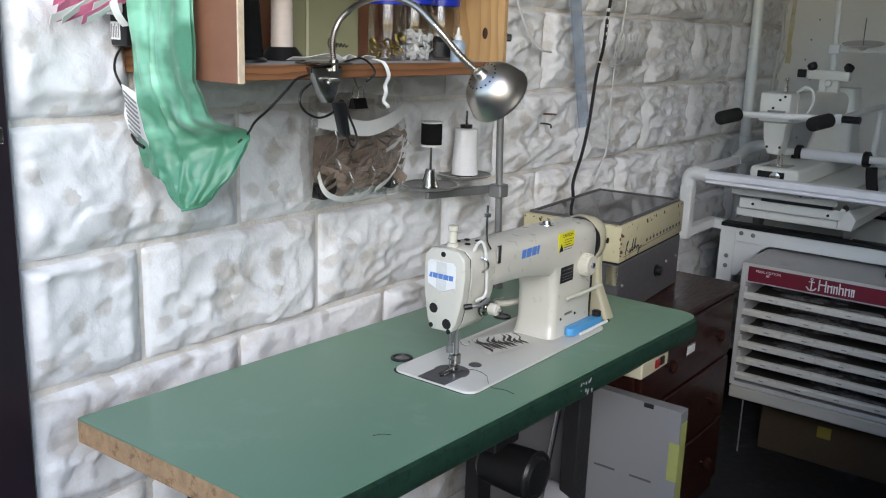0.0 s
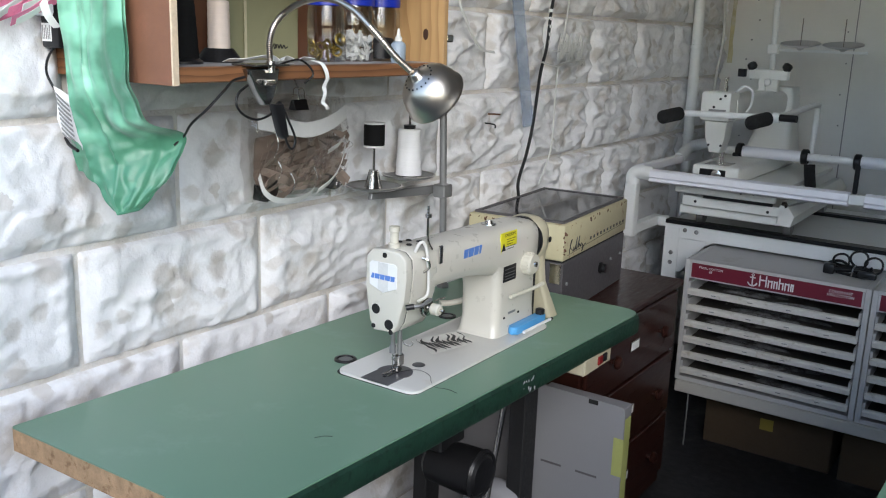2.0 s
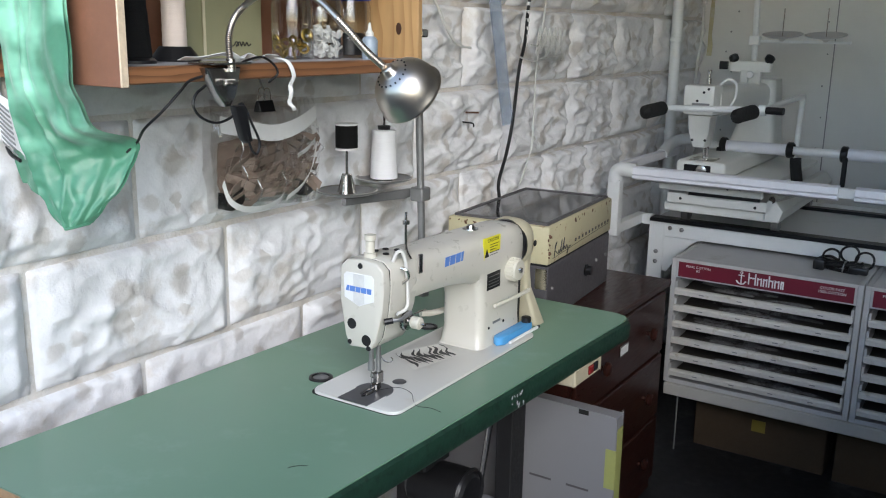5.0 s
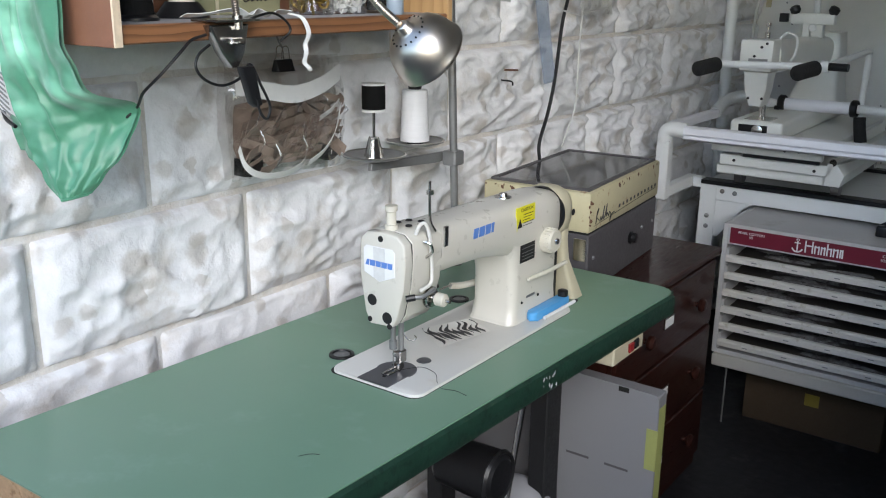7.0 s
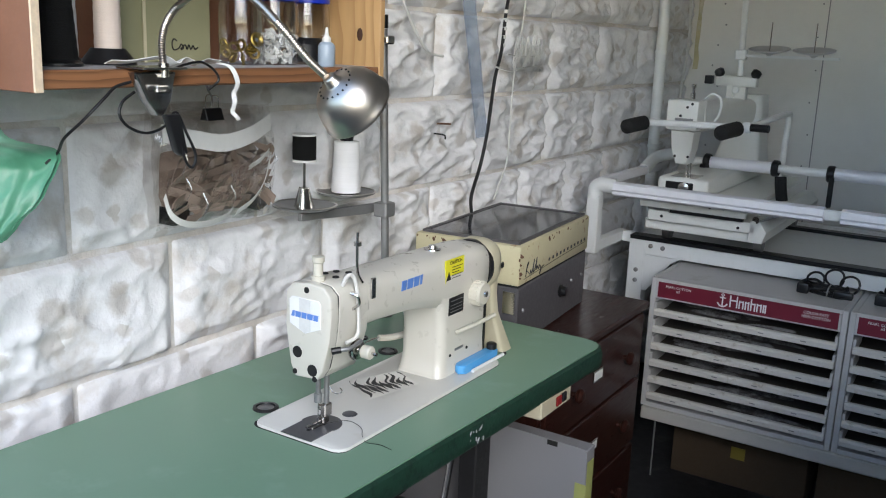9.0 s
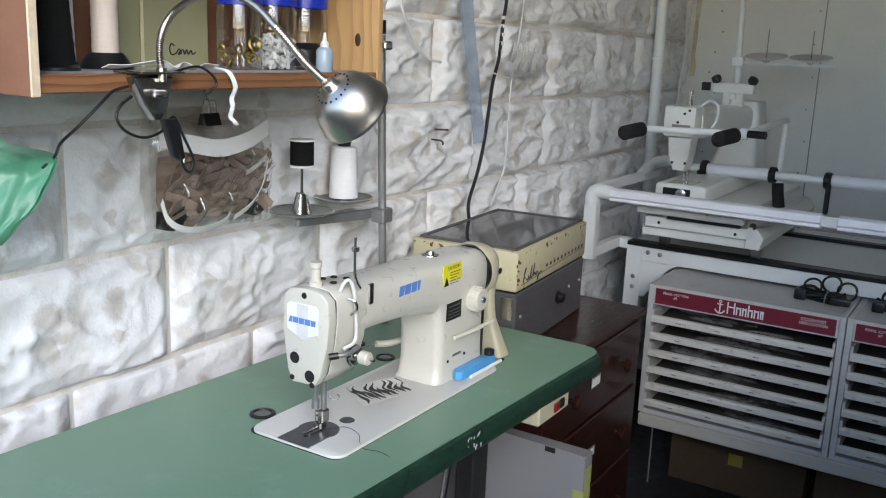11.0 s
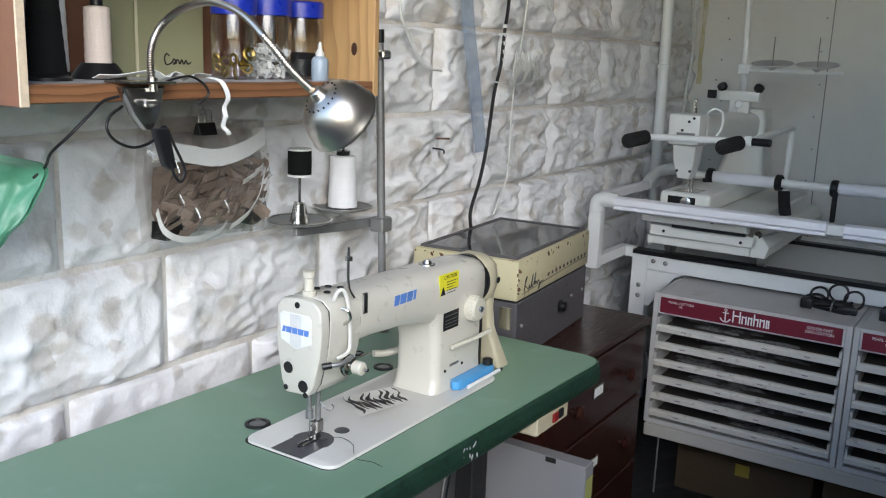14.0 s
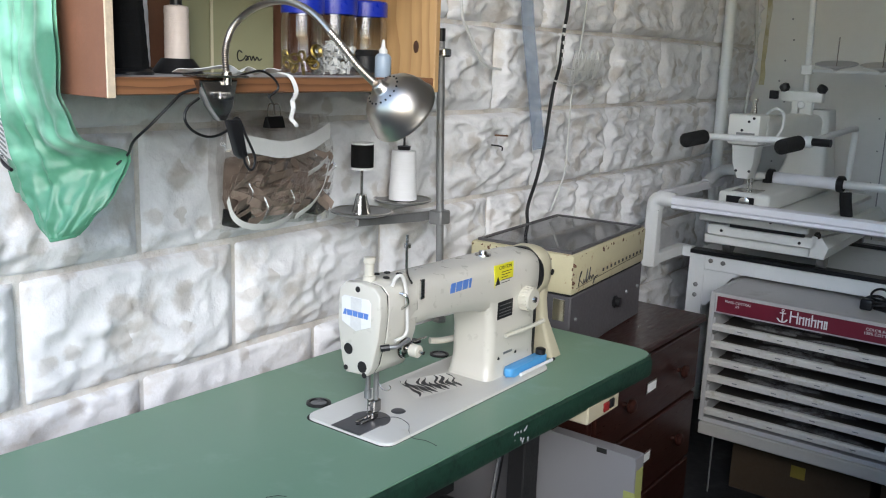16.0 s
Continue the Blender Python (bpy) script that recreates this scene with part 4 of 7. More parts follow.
def build_old_box():
    b = thing("metal_case", (0.182, 1.045, 0.665), "cream and grey chipped metal instrument case on the drawers", "case")
    turn = Matrix.Translation((0.182, 1.045, 0)) @ Matrix.Rotation(radians(4.8), 4, "Z") @ Matrix.Translation((-0.182, -1.045, 0))
    X0, X1, Y0, Y1 = 0.050, 0.314, 0.81, 1.28

    def put(name, bm, m, parent, label="", smooth=35):
        bm.transform(turn)
        return part(name, bm, m, parent, label, smooth)
    put("base", B(X0, X1 + 0.004, Y0 - 0.003, Y1, 0.6655, 0.812, bevel=0.004), M_BOXGREY, b, "dark grey painted base")
    lid = put("body", B(X0 - 0.003, X1 + 0.006, Y0 - 0.006, Y1 + 0.003, 0.816, 0.910, bevel=0.006, seg=2), M_BOXCREAM, b, "chipped cream painted body")
    put("seam", B(X0 + 0.002, X1 + 0.001, Y0, Y1 - 0.002, 0.811, 0.817), M_HOLE, b)
    put("window", B(X0 + 0.016, X1 - 0.012, Y0 + 0.016, Y1 - 0.016, 0.909, 0.9135, bevel=0.001), M_SMOKED, b, "dark smoked glass top panel")
    for x0, x1, y0, y1 in ((X0 + 0.008, X1 - 0.004, Y0 + 0.008, Y0 + 0.018), (X0 + 0.008, X1 - 0.004, Y1 - 0.018, Y1 - 0.008), (X0 + 0.008, X0 + 0.018, Y0 + 0.018, Y1 - 0.018), (X1 - 0.014, X1 - 0.004, Y0 + 0.018, Y1 - 0.018)):
        put("frame", B(x0, x1, y0, y1, 0.909, 0.916, bevel=0.0012), M_BOXGREY, b, "dark grey window frame")
    rnd = random.Random(8)
    for k in range(34):
        side = k % 2
        r = rnd.uniform(0.0015, 0.006)
        if side:
            p, axis = (X1 + 0.0056, rnd.uniform(Y0, Y1), 0.905 - abs(rnd.gauss(0, 0.006))), "Y"
        else:
            p, axis = (rnd.uniform(X0, X1), Y0 - 0.0058, 0.905 - abs(rnd.gauss(0, 0.006))), "X"
        if k % 5 == 0:
            p = (X1 + 0.0042, Y0 - 0.0035, rnd.uniform(0.83, 0.90))
        m = Matrix.Translation(p) @ Matrix.Rotation(radians(90 if axis == "Y" else 90), 4, axis) @ Matrix.Rotation(rnd.random() * 6, 4, "Z") @ Matrix.Diagonal((1, rnd.uniform(0.5, 2.2), 1, 1))
        put("rust_chip", lathe(bmesh.new(), [(0, 0.0006), (r * 0.8, 0.0005), (r, -0.0004)], m, 7), M_RUST, lid)
    ys = (0.030, 0.036, 0.045, 0.040, 0.034, 0.046, 0.056, 0.060, 0.064, 0.070, 0.080, 0.075, 0.086, 0.096, 0.092, 0.100, 0.108, 0.114, 0.122, 0.118, 0.130, 0.146)
    zs = (0.832, 0.858, 0.866, 0.858, 0.848, 0.840, 0.834, 0.844, 0.835, 0.840, 0.866, 0.836, 0.842, 0.867, 0.837, 0.845, 0.836, 0.845, 0.836, 0.822, 0.836, 0.838)
    put("script_mark", tube(bmesh.new(), [(X1 + 0.0064, Y0 + y, z) for y, z in zip(ys, zs)], 0.0013, 6, 4), M_BLACK, b, "black looping script mark")
    put("underline", tube(bmesh.new(), [(X1 + 0.0066, Y0 + 0.02, 0.829), (X1 + 0.0066, Y0 + 0.10, 0.832), (X1 + 0.0066, Y0 + 0.28, 0.838), (X1 + 0.0066, Y0 + 0.45, 0.842)], 0.0007, 6, 4), M_BLACK, b)
    for k in range(11):
        y = Y0 + 0.175 + k * 0.026
        put("print_bar", B(X1 + 0.0062, X1 + 0.0068, y, y + 0.010, 0.842 + 0.0003 * k, 0.850 + 0.0003 * k), M_BLACK, b)
    put("control_knob", lathe(bmesh.new(), [(0.016, 0), (0.017, 0.004), (0.013, 0.006), (0.012, 0.017), (0, 0.018)], Matrix.Translation((X1 + 0.004, Y0 + 0.28, 0.742)) @ Matrix.Rotation(radians(90), 4, "Y"), 18), M_BLACK, b, "black control knob")
    for y in (0.03, 0.36, 0.44):
        put("stud", lathe(bmesh.new(), [(0.005, 0), (0.004, 0.004), (0, 0.005)], Matrix.Translation((X1 + 0.004, Y0 + y, 0.752)) @ Matrix.Rotation(radians(90), 4, "Y"), 10), M_DULL, b)


build_old_box()


# ---- thread cabinets ----
CY = 1.72


def build_cabinet(x0, x1, first):
    c = thing("thread_cabinet", ((x0 + x1) / 2, CY + 0.2, 0.232), "white thread drawer cabinet with maroon sign and open-fronted trays", "cabinet", "thread cabinets")
    z0, z1, depth = 0.232, 0.658, 0.40
    part("side_panel", B(x0, x0 + 0.017, CY + 0.001, CY + depth, z0, z1, bevel=0.002), M_CAB, c)
    part("side_panel", B(x1 - 0.017, x1, CY + 0.001, CY + depth, z0, z1, bevel=0.002), M_CAB, c)
    part("top_panel", B(x0 + 0.0172, x1 - 0.0172, CY + 0.001, CY + depth, z1 - 0.012, z1 - 0.0005), M_CAB, c)
    part("bottom_panel", B(x0 + 0.0172, x1 - 0.0172, CY + 0.001, CY + depth, z0 + 0.0005, z0 + 0.014), M_CAB, c)
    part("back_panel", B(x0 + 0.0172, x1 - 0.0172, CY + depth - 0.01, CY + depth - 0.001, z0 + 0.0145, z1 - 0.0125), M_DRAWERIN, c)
    part("sign_panel", B(x0 + 0.0174, x1 - 0.0174, CY, CY + 0.016, 0.594, z1 - 0.0125, bevel=0.0008), M_CAB, c)
    sign = part("sign", B(x0 + 0.024, x1 - 0.024, CY - 0.0025, CY + 0.0002, 0.599, 0.6475, bevel=0.0005), M_RED, c, "maroon sign with pale lettering")
    xm = (x0 + x1) / 2
    ink = CY - 0.0029
    # plain bars and shapes for the maker's mark, words for the rest
    an = bmesh.new()
    ax = xm - 0.063
    tube(an, [(ax, ink, 0.637), (ax, ink, 0.608)], 0.0022, 6, 2)
    tube(an, [(ax - 0.009, ink, 0.633), (ax + 0.009, ink, 0.633)], 0.0018, 6, 2)
    tube(an, [(ax - 0.015, ink, 0.616), (ax - 0.008, ink, 0.608), (ax, ink, 0.606), (ax + 0.008, ink, 0.608), (ax + 0.015, ink, 0.616)], 0.0024, 6, 5)
    tube(an, [(ax, ink, 0.646), (ax - 0.004, ink, 0.642), (ax, ink, 0.638), (ax + 0.004, ink, 0.642), (ax, ink, 0.646)], 0.0012, 6, 4)
    part("anchor_emblem", an, M_PAPER, sign, "pale anchor emblem")
    widths = (0.026, 0.017, 0.015, 0.017, 0.017, 0.012)
    x = xm - 0.042
    for k, w in enumerate(widths):
        h = 0.036 if k in (0, 3) else 0.025
        bm = bmesh.new()
        box(bm, x, x + 0.0042, ink - 0.0003, ink + 0.0006, 0.608, 0.608 + h)
        box(bm, x + w - 0.0062, x + w - 0.002, ink - 0.0003, ink + 0.0006, 0.608, 0.608 + min(h, 0.024 if k == 3 else h))
        box(bm, x + 0.0044, x + w - 0.0064, ink - 0.0003, ink + 0.0006, 0.608 + min(h, 0.025) - 0.006, 0.608 + min(h, 0.025) - 0.0015)
        part("logo_shape", bm, M_PAPER, sign, "pale blocky maker's mark")
        x += w + 0.001
    part("words", text_mesh("PEARL COTTON\n#3" if not first else "PEARL COTTON\n#5", 0.0108, facing("-y", x0 + 0.088, ink, 0.630), 0.0003), M_PAPER, sign)
    part("words", text_mesh("COLOR FAST\n100% COTTON", 0.0118, facing("-y", x1 - 0.085, ink, 0.628), 0.0003), M_PAPER, sign)
    rnd = random.Random(int(x0 * 100))
    for k in range(6):
        zl = 0.550 - k * 0.0556
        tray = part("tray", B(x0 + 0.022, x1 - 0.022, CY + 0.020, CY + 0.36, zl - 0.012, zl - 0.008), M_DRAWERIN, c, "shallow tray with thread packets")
        # lip with a rolled edge, standing a little proud
        ring = [(-0.012, -0.010), (-0.013, 0.004), (-0.008, 0.010), (0.004, 0.011), (0.010, 0.006), (0.008, -0.004), (0.0, -0.011)]
        part("lip", loft(bmesh.new(), [[(x, CY + a, zl + b) for a, b in ring] for x in (x0 + 0.020, x0 + 0.023, x1 - 0.023, x1 - 0.020)]), M_DRAWERLIP, tray, "ivory rolled tray lip")
        for xs in (x0 + 0.0185, x1 - 0.0265):
            part("runner", B(xs, xs + 0.008, CY - 0.004, CY + 0.12, zl - 0.008, zl + 0.030, bevel=0.001), M_CAB, tray)
        for q in range(4):
            xs = x0 + 0.10 + 0.12 * q
            part("clip", B(xs, xs + 0.016, CY - 0.0138, CY - 0.0126, zl - 0.002, zl + 0.001), M_DULL, tray)
        # film packets lying in the tray
        bm = bmesh.new()
        for q in range(6):
            px, pw = x0 + 0.035 + rnd.random() * 0.25, rnd.uniform(0.12, 0.26)
            py, slope, wide = CY + 0.035 + 0.03 * q, rnd.uniform(-0.25, 0.25), rnd.uniform(0.02, 0.05)
            rows = []
            for i in range(15):
                t = i / 14
                crease = 0.006 * noise.noise(Vector((t * 9 + 5 * q, k * 3.1, x0)))
                rows.append([(px + pw * t + 0.004 * math.sin(7 * t + j), py + slope * pw * (t - 0.5) + wide * (j / 5 - 0.5) * (0.6 + 0.4 * math.sin(3.1 * t)) + crease, zl - 0.006 + 0.012 * math.sin(math.pi * j / 5) * (0.4 + 0.6 * math.sin(math.pi * t) ** 0.5) * (0.75 + 0.5 * noise.noise(Vector((t * 14, j * 1.9, q + k * 7))))) for j in range(6)])
            loft(bm, rows, closed=False)
        tagged(part("film_packet", bm, M_CLEARPACK, tray, "crumpled clear film packets"), kind="stuff")
    return c


build_cabinet(0.345, 0.921, True)
build_cabinet(0.924, 1.500, False)
shelf = thing("cabinet_stand", (0.95, 1.95, 0), "cream board stand on thin rods under the cabinets", "stand")
part("board", B(0.352, 1.56, CY - 0.012, CY + 0.42, 0.192, 0.2315, bevel=0.003), M_CREAMSHELF, shelf)
for x in (0.40, 1.5):
    for y in (1.70 + 0.02, 2.1):
        part("rod", R((x, y, 0.0), (x, y, 0.193), 0.003, seg=8), M_DULL, shelf, "thin grey rod leg")


def carton(x0, x1, y0, y1, h, label, tape=True):
    c = thing("cardboard_box", ((x0 + x1) / 2, (y0 + y1) / 2, 0), label, "box", "boxes under the cabinets")
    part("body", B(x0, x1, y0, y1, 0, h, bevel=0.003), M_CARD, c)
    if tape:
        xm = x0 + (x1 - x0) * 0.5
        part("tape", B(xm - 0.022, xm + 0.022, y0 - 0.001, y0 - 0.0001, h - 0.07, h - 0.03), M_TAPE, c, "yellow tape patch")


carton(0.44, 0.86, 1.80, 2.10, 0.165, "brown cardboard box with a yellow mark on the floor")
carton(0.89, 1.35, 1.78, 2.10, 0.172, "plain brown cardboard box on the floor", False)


# ---- long-arm quilting machine on its frame ----
def build_quilter():
    f = thing("quilting_table", (0.9, 2.2, 0), "white steel quilting frame table with pale plastic rails", "quilting frame")
    FY = 1.95
    part("front_beam", B(0.191, 3.2, FY, FY + 0.04, 0.671, 0.719, bevel=0.002), M_WHITEPAINT, f, "white steel front beam")
    part("black_track", B(0.180, 3.2, FY - 0.004, FY + 0.05, 0.7205, 0.734, bevel=0.001), M_BLACK, f, "black track strip")
    part("tabletop", B(0.19, 3.2, FY + 0.051, 2.60, 0.720, 0.730), M_WHITEPAINT, f)
    part("rear_track", B(0.24, 3.2, 2.45, 2.49, 0.7305, 0.743, bevel=0.001), M_BLACK, f, "black rear track strip")
    part("rear_beam", B(0.245, 3.2, 2.60, 2.64, 0.67, 0.732, bevel=0.002), M_WHITEPAINT, f)
    part("leg", B(0.180, 0.234, FY - 0.002, FY + 0.003, 0.0, 0.7195), M_WHITEPAINT, f, "white bolted steel leg plate")
    part("leg", B(0.180, 0.184, FY + 0.0035, FY + 0.06, 0.0, 0.7195), M_WHITEPAINT, f, "white bolted steel leg plate")
    part("leg", B(0.180, 0.234, 2.55, 2.598, 0.0, 0.7195), M_WHITEPAINT, f)
    part("gusset", prism(bmesh.new(), [(0.2345, 0.6705), (0.2345, 0.548), (0.250, 0.548), (0.328, 0.654), (0.354, 0.6705)], "y", FY - 0.001, FY + 0.002), M_WHITEPAINT, f, "white steel corner gusset")
    for x, z in ((0.209, 0.578), (0.209, 0.614), (0.254, 0.703), (0.296, 0.701)):
        part("bolt", lathe(bmesh.new(), [(0.008, 0), (0.0075, 0.003), (0.005, 0.005), (0, 0.0055)], Matrix.Translation((x, FY - 0.002, z)) @ Matrix.Rotation(radians(90), 4, "X"), 10), M_DULL, f)
    # front rail on its bracket
    rail = bmesh.new()
    ring = [(0.0, 0.902), (-0.010, 0.908), (-0.006, 0.916), (-0.012, 0.922), (-0.008, 0.930), (-0.006, 0.940), (0.006, 0.946), (0.026, 0.944), (0.030, 0.925), (0.026, 0.903)]
    loft(rail, [[(x, 1.715 + a, z - 0.004) for a, z in ring] for x in (0.196, 0.20, 0.82)])
    part("front_rail", rail, M_RAIL, f, "ribbed pale plastic rail")
    rail = bmesh.new()
    loft(rail, [[(x, 1.715 + a, z - 0.004) for a, z in ring] for x in (0.866, 0.87, 2.6)])
    part("front_rail", rail, M_RAIL, f, "ribbed pale plastic rail")
    part("rail_core", B(0.15, 2.6, 1.722, 1.738, 0.905, 0.934, bevel=0.002), M_WHITEPAINT, f)
    part("elbow", tube(bmesh.new(), [(0.128, 1.735, 0.88), (0.130, 1.735, 0.912), (0.150, 1.735, 0.925), (0.198, 1.735, 0.923)], 0.024, 12, 5), M_WHITEPAINT, f, "white pipe elbow")
    part("bracket_upright", B(0.108, 0.150, 1.715, 1.755, 0.70, 0.890, bevel=0.004), M_WHITEPAINT, f)
    part("bracket_foot", B(0.114, 0.146, 1.7552, 2.0, 0.703, 0.738, bevel=0.003), M_WHITEPAINT, f)
    part("bracket_cross", B(0.1462, 0.179, 1.96, 1.995, 0.703, 0.738, bevel=0.003), M_WHITEPAINT, f)
    part("side_rail", B(0.125, 0.150, 1.76, 2.30, 0.915, 0.945, bevel=0.003), M_RAIL, f, "ribbed pale plastic side rail")
    part("side_clamp", tube(bmesh.new(), [(0.135, 2.15, 0.93), (0.14, 2.25, 0.965), (0.19, 2.29, 0.980), (0.24, 2.29, 0.980)], 0.021, 12, 4), M_WHITEPAINT, f, "white pipe elbow")
    # back pole with its padded rolls
    part("back_pole", R((0.24, 2.20, 0.975), (2.6, 2.20, 0.985), 0.014), M_WHITEPAINT, f)
    part("roll", R((0.352, 2.199, 0.9755), (0.57, 2.199, 0.977), 0.020), M_RAIL, f, "pale padded roll")
    part("roll", R((0.756, 2.199, 0.978), (2.5, 2.199, 0.985), 0.020), M_RAIL, f, "pale padded roll")
    for x in (0.345, 0.575, 0.750):
        part("clamp", lathe(bmesh.new(), [(0.024, -0.012), (0.028, -0.008), (0.028, 0.008), (0.024, 0.012)], Matrix.Translation((x, 2.199, 0.977)) @ Matrix.Rotation(radians(90), 4, "Y"), 14), M_BLACK, f, "black strap clamp")
    for x, z0, r in ((0.335, 0.925, 0.009), (0.757, 0.87, 0.008)):
        part("strap", B(x - r, x + r, 2.17, 2.182, z0, 0.97, bevel=0.003), M_BLACK, f, "black hanging strap")
    part("grip", tube(bmesh.new(), [(0.60, 2.17, 0.955), (0.605, 2.165, 0.92), (0.615, 2.16, 0.875)], 0.019, 12, 3), M_FOAM, f, "black foam covered grip")

    q = thing("quilting_machine", (0.36, 2.2, 0.775), "off-white long-arm quilting machine on its carriage", "quilting machine")
    # carriage
    part("carriage_plate", B(0.262, 0.595, 1.780, 1.80, 0.866, 0.903, bevel=0.003), M_MACHINE, q, "off-white carriage front plate")
    part("carriage_deck", B(0.27, 0.59, 1.801, 2.62, 0.885, 0.900, bevel=0.002), M_MACHINE, q)
    part("carriage_slot", B(0.36, 0.585, 1.785, 1.80, 0.8555, 0.8655), M_BLACK, q)
    part("lower_plate", B(0.285, 0.62, 1.800, 1.818, 0.822, 0.855, bevel=0.002), M_MACHINE, q)
    part("lower_deck", B(0.27, 0.64, 1.82, 2.60, 0.790, 0.82, bevel=0.003), M_MACHINE, q)
    for x in (0.30, 0.60):
        for y, zz in ((1.975, 0.763), (2.47, 0.7725)):
            part("wheel", R((x - 0.012, y, zz), (x + 0.012, y, zz), 0.0285), M_DULL, q)
    part("carriage_end", prism(bmesh.new(), [(0.60, 0.795), (0.645, 0.795), (0.655, 0.83), (0.63, 0.862), (0.605, 0.862)], "y", 1.80, 2.6, 0.002, 1), M_MACHINE, q)
    part("axle", R((0.62, 1.80, 0.865), (0.68, 2.05, 0.872), 0.011), M_STEEL, q)
    for x, z in ((0.33, 0.838), (0.57, 0.834), (0.525, 0.89), (0.485, 0.888)):
        part("screw", lathe(bmesh.new(), [(0.005, 0), (0.004, 0.003), (0, 0.003)], Matrix.Translation((x, 1.7805 if z > 0.86 else 1.80, z)) @ Matrix.Rotation(radians(90), 4, "X"), 8), M_BLACK, q)
    # bed arm, column, upper arm, head
    part("bed_arm", B(0.288, 0.452, 1.855, 2.62, 0.901, 0.957, bevel=0.012, seg=3), M_MACHINE, q, "off-white bed arm")
    part("hook_opening", B(0.315, 0.405, 1.8535, 1.858, 0.910, 0.945, bevel=0.002), M_BLACK, q, "dark hook opening")
    part("hook", lathe(bmesh.new(), [(0.017, 0), (0.017, 0.006), (0.008, 0.009), (0, 0.009)], Matrix.Translation((0.375, 1.854, 0.928)) @ Matrix.Rotation(radians(90), 4, "X"), 16), M_STEEL, q)
    part("needle_plate", B(0.325, 0.405, 1.875, 1.96, 0.9572, 0.9592), M_STEEL, q)
    rows = [[(x, y, z) for x, y in rounded(x0, x1, y0, 2.63, 0.02)] for z, x0, x1, y0 in ((0.957, 0.285, 0.455, 2.46), (1.02, 0.30, 0.445, 2.49), (1.16, 0.31, 0.435, 2.51), (1.20, 0.31, 0.43, 2.50))]
    part("column", loft(bmesh.new(), rows), M_MACHINE, q, "off-white tapered column")
    rows = [superring(0.345, 1.140, 0.050, 0.046, y, 4) for y in (1.95, 2.1, 2.4)] + [superring(0.355, 1.138, 0.060, 0.050, 2.5, 3.5), superring(0.358, 1.138, 0.062, 0.050, 2.62, 3), superring(0.36, 1.138, 0.05, 0.042, 2.68, 2.5)]
    part("upper_arm", loft(bmesh.new(), rows), M_MACHINE, q, "off-white upper arm", 50)
    part("head", B(0.288, 0.390, 1.88, 1.975, 1.104, 1.200, bevel=0.008, seg=2), M_MACHINE, q, "off-white square head")
    head = part("head_foot", prism(bmesh.new(), [(0.306, 1.102), (0.386, 1.102), (0.379, 1.045), (0.370, 0.998), (0.330, 0.998), (0.315, 1.045)], "y", 1.882, 1.95, 0.005, 2), M_MACHINE, q)
    part("print_bar", B(0.318, 0.376, 1.8785, 1.8798, 1.132, 1.143), M_DULL, q, "grey script maker's mark")
    for x, z in ((0.328, 1.022), (0.370, 1.023), (0.355, 1.178), (0.335, 1.15), (0.37, 1.189)):
        part("screw", lathe(bmesh.new(), [(0.0045, 0), (0.004, 0.003), (0, 0.003)], Matrix.Translation((x, 1.8795 if z > 1.1 else 1.8815, z)) @ Matrix.Rotation(radians(90), 4, "X"), 8), M_BLACK, q)
    part("needle_bar", R((0.372, 1.915, 0.955), (0.372, 1.915, 1.0), 0.004), M_STEEL, q)
    part("presser_bar", R((0.360, 1.92, 0.962), (0.360, 1.92, 1.0), 0.005), M_STEEL, q)
    part("top_stud", lathe(bmesh.new(), [(0.008, 0), (0.008, 0.018), (0.005, 0.02), (0.005, 0.034), (0.0075, 0.036), (0.0075, 0.046), (0, 0.047)], Matrix.Translation((0.358, 1.915, 1.203)), 12), M_STEEL, q)
    part("cable_loop", tube(bmesh.new(), [(0.385, 1.945, 1.202), (0.410, 1.95, 1.220), (0.436, 1.955, 1.204), (0.436, 1.955, 1.16), (0.424, 1.95, 1.135)], 0.0045, 8, 5), M_WHITEPAINT, q, "white cable loop")
    # handlebar
    part("handlebar", tube(bmesh.new(), [(0.235, 1.70, 1.135), (0.42, 1.70, 1.140), (0.56, 1.70, 1.145), (0.585, 1.71, 1.146), (0.596, 1.76, 1.15), (0.598, 2.0, 1.158), (0.594, 2.20, 1.16), (0.590, 2.235, 1.14), (0.585, 2.24, 1.0), (0.582, 2.24, 0.905)], 0.0098, 10, 6), M_WHITEPAINT, q, "white tube handlebar")
    part("bar_collar", R((0.578, 1.70, 1.145), (0.598, 1.70, 1.1455), 0.016), M_WHITEPAINT, q)
    part("bar_end", R((0.599, 1.70, 1.146), (0.650, 1.695, 1.146), 0.011), M_BLACK, q)
    for x, z in ((0.262, 1.137), (0.540, 1.142)):
        part("grip", tube(bmesh.new(), [(x + 0.03, 1.70, z), (x + 0.012, 1.65, z - 0.006), (x - 0.002, 1.59, z - 0.012)], 0.0215, 14, 4, radii=lambda t: 0.0215 * (1 - 0.7 * max(0, abs(t - 0.5) - 0.46) / 0.04)), M_FOAM, q, "black foam handle grip")
    # top bracket with knobs and lamp, thread stand
    part("bracket_post", B(0.318, 0.345, 2.43, 2.47, 1.17, 1.235, bevel=0.003), M_MACHINE, q)
    part("bracket_post", B(0.3452, 0.388, 2.44, 2.47, 1.17, 1.235, bevel=0.003), M_MACHINE, q)
    part("bracket_bar", B(0.278, 0.424, 2.43, 2.47, 1.228, 1.266, bevel=0.006, seg=2), M_MACHINE, q)
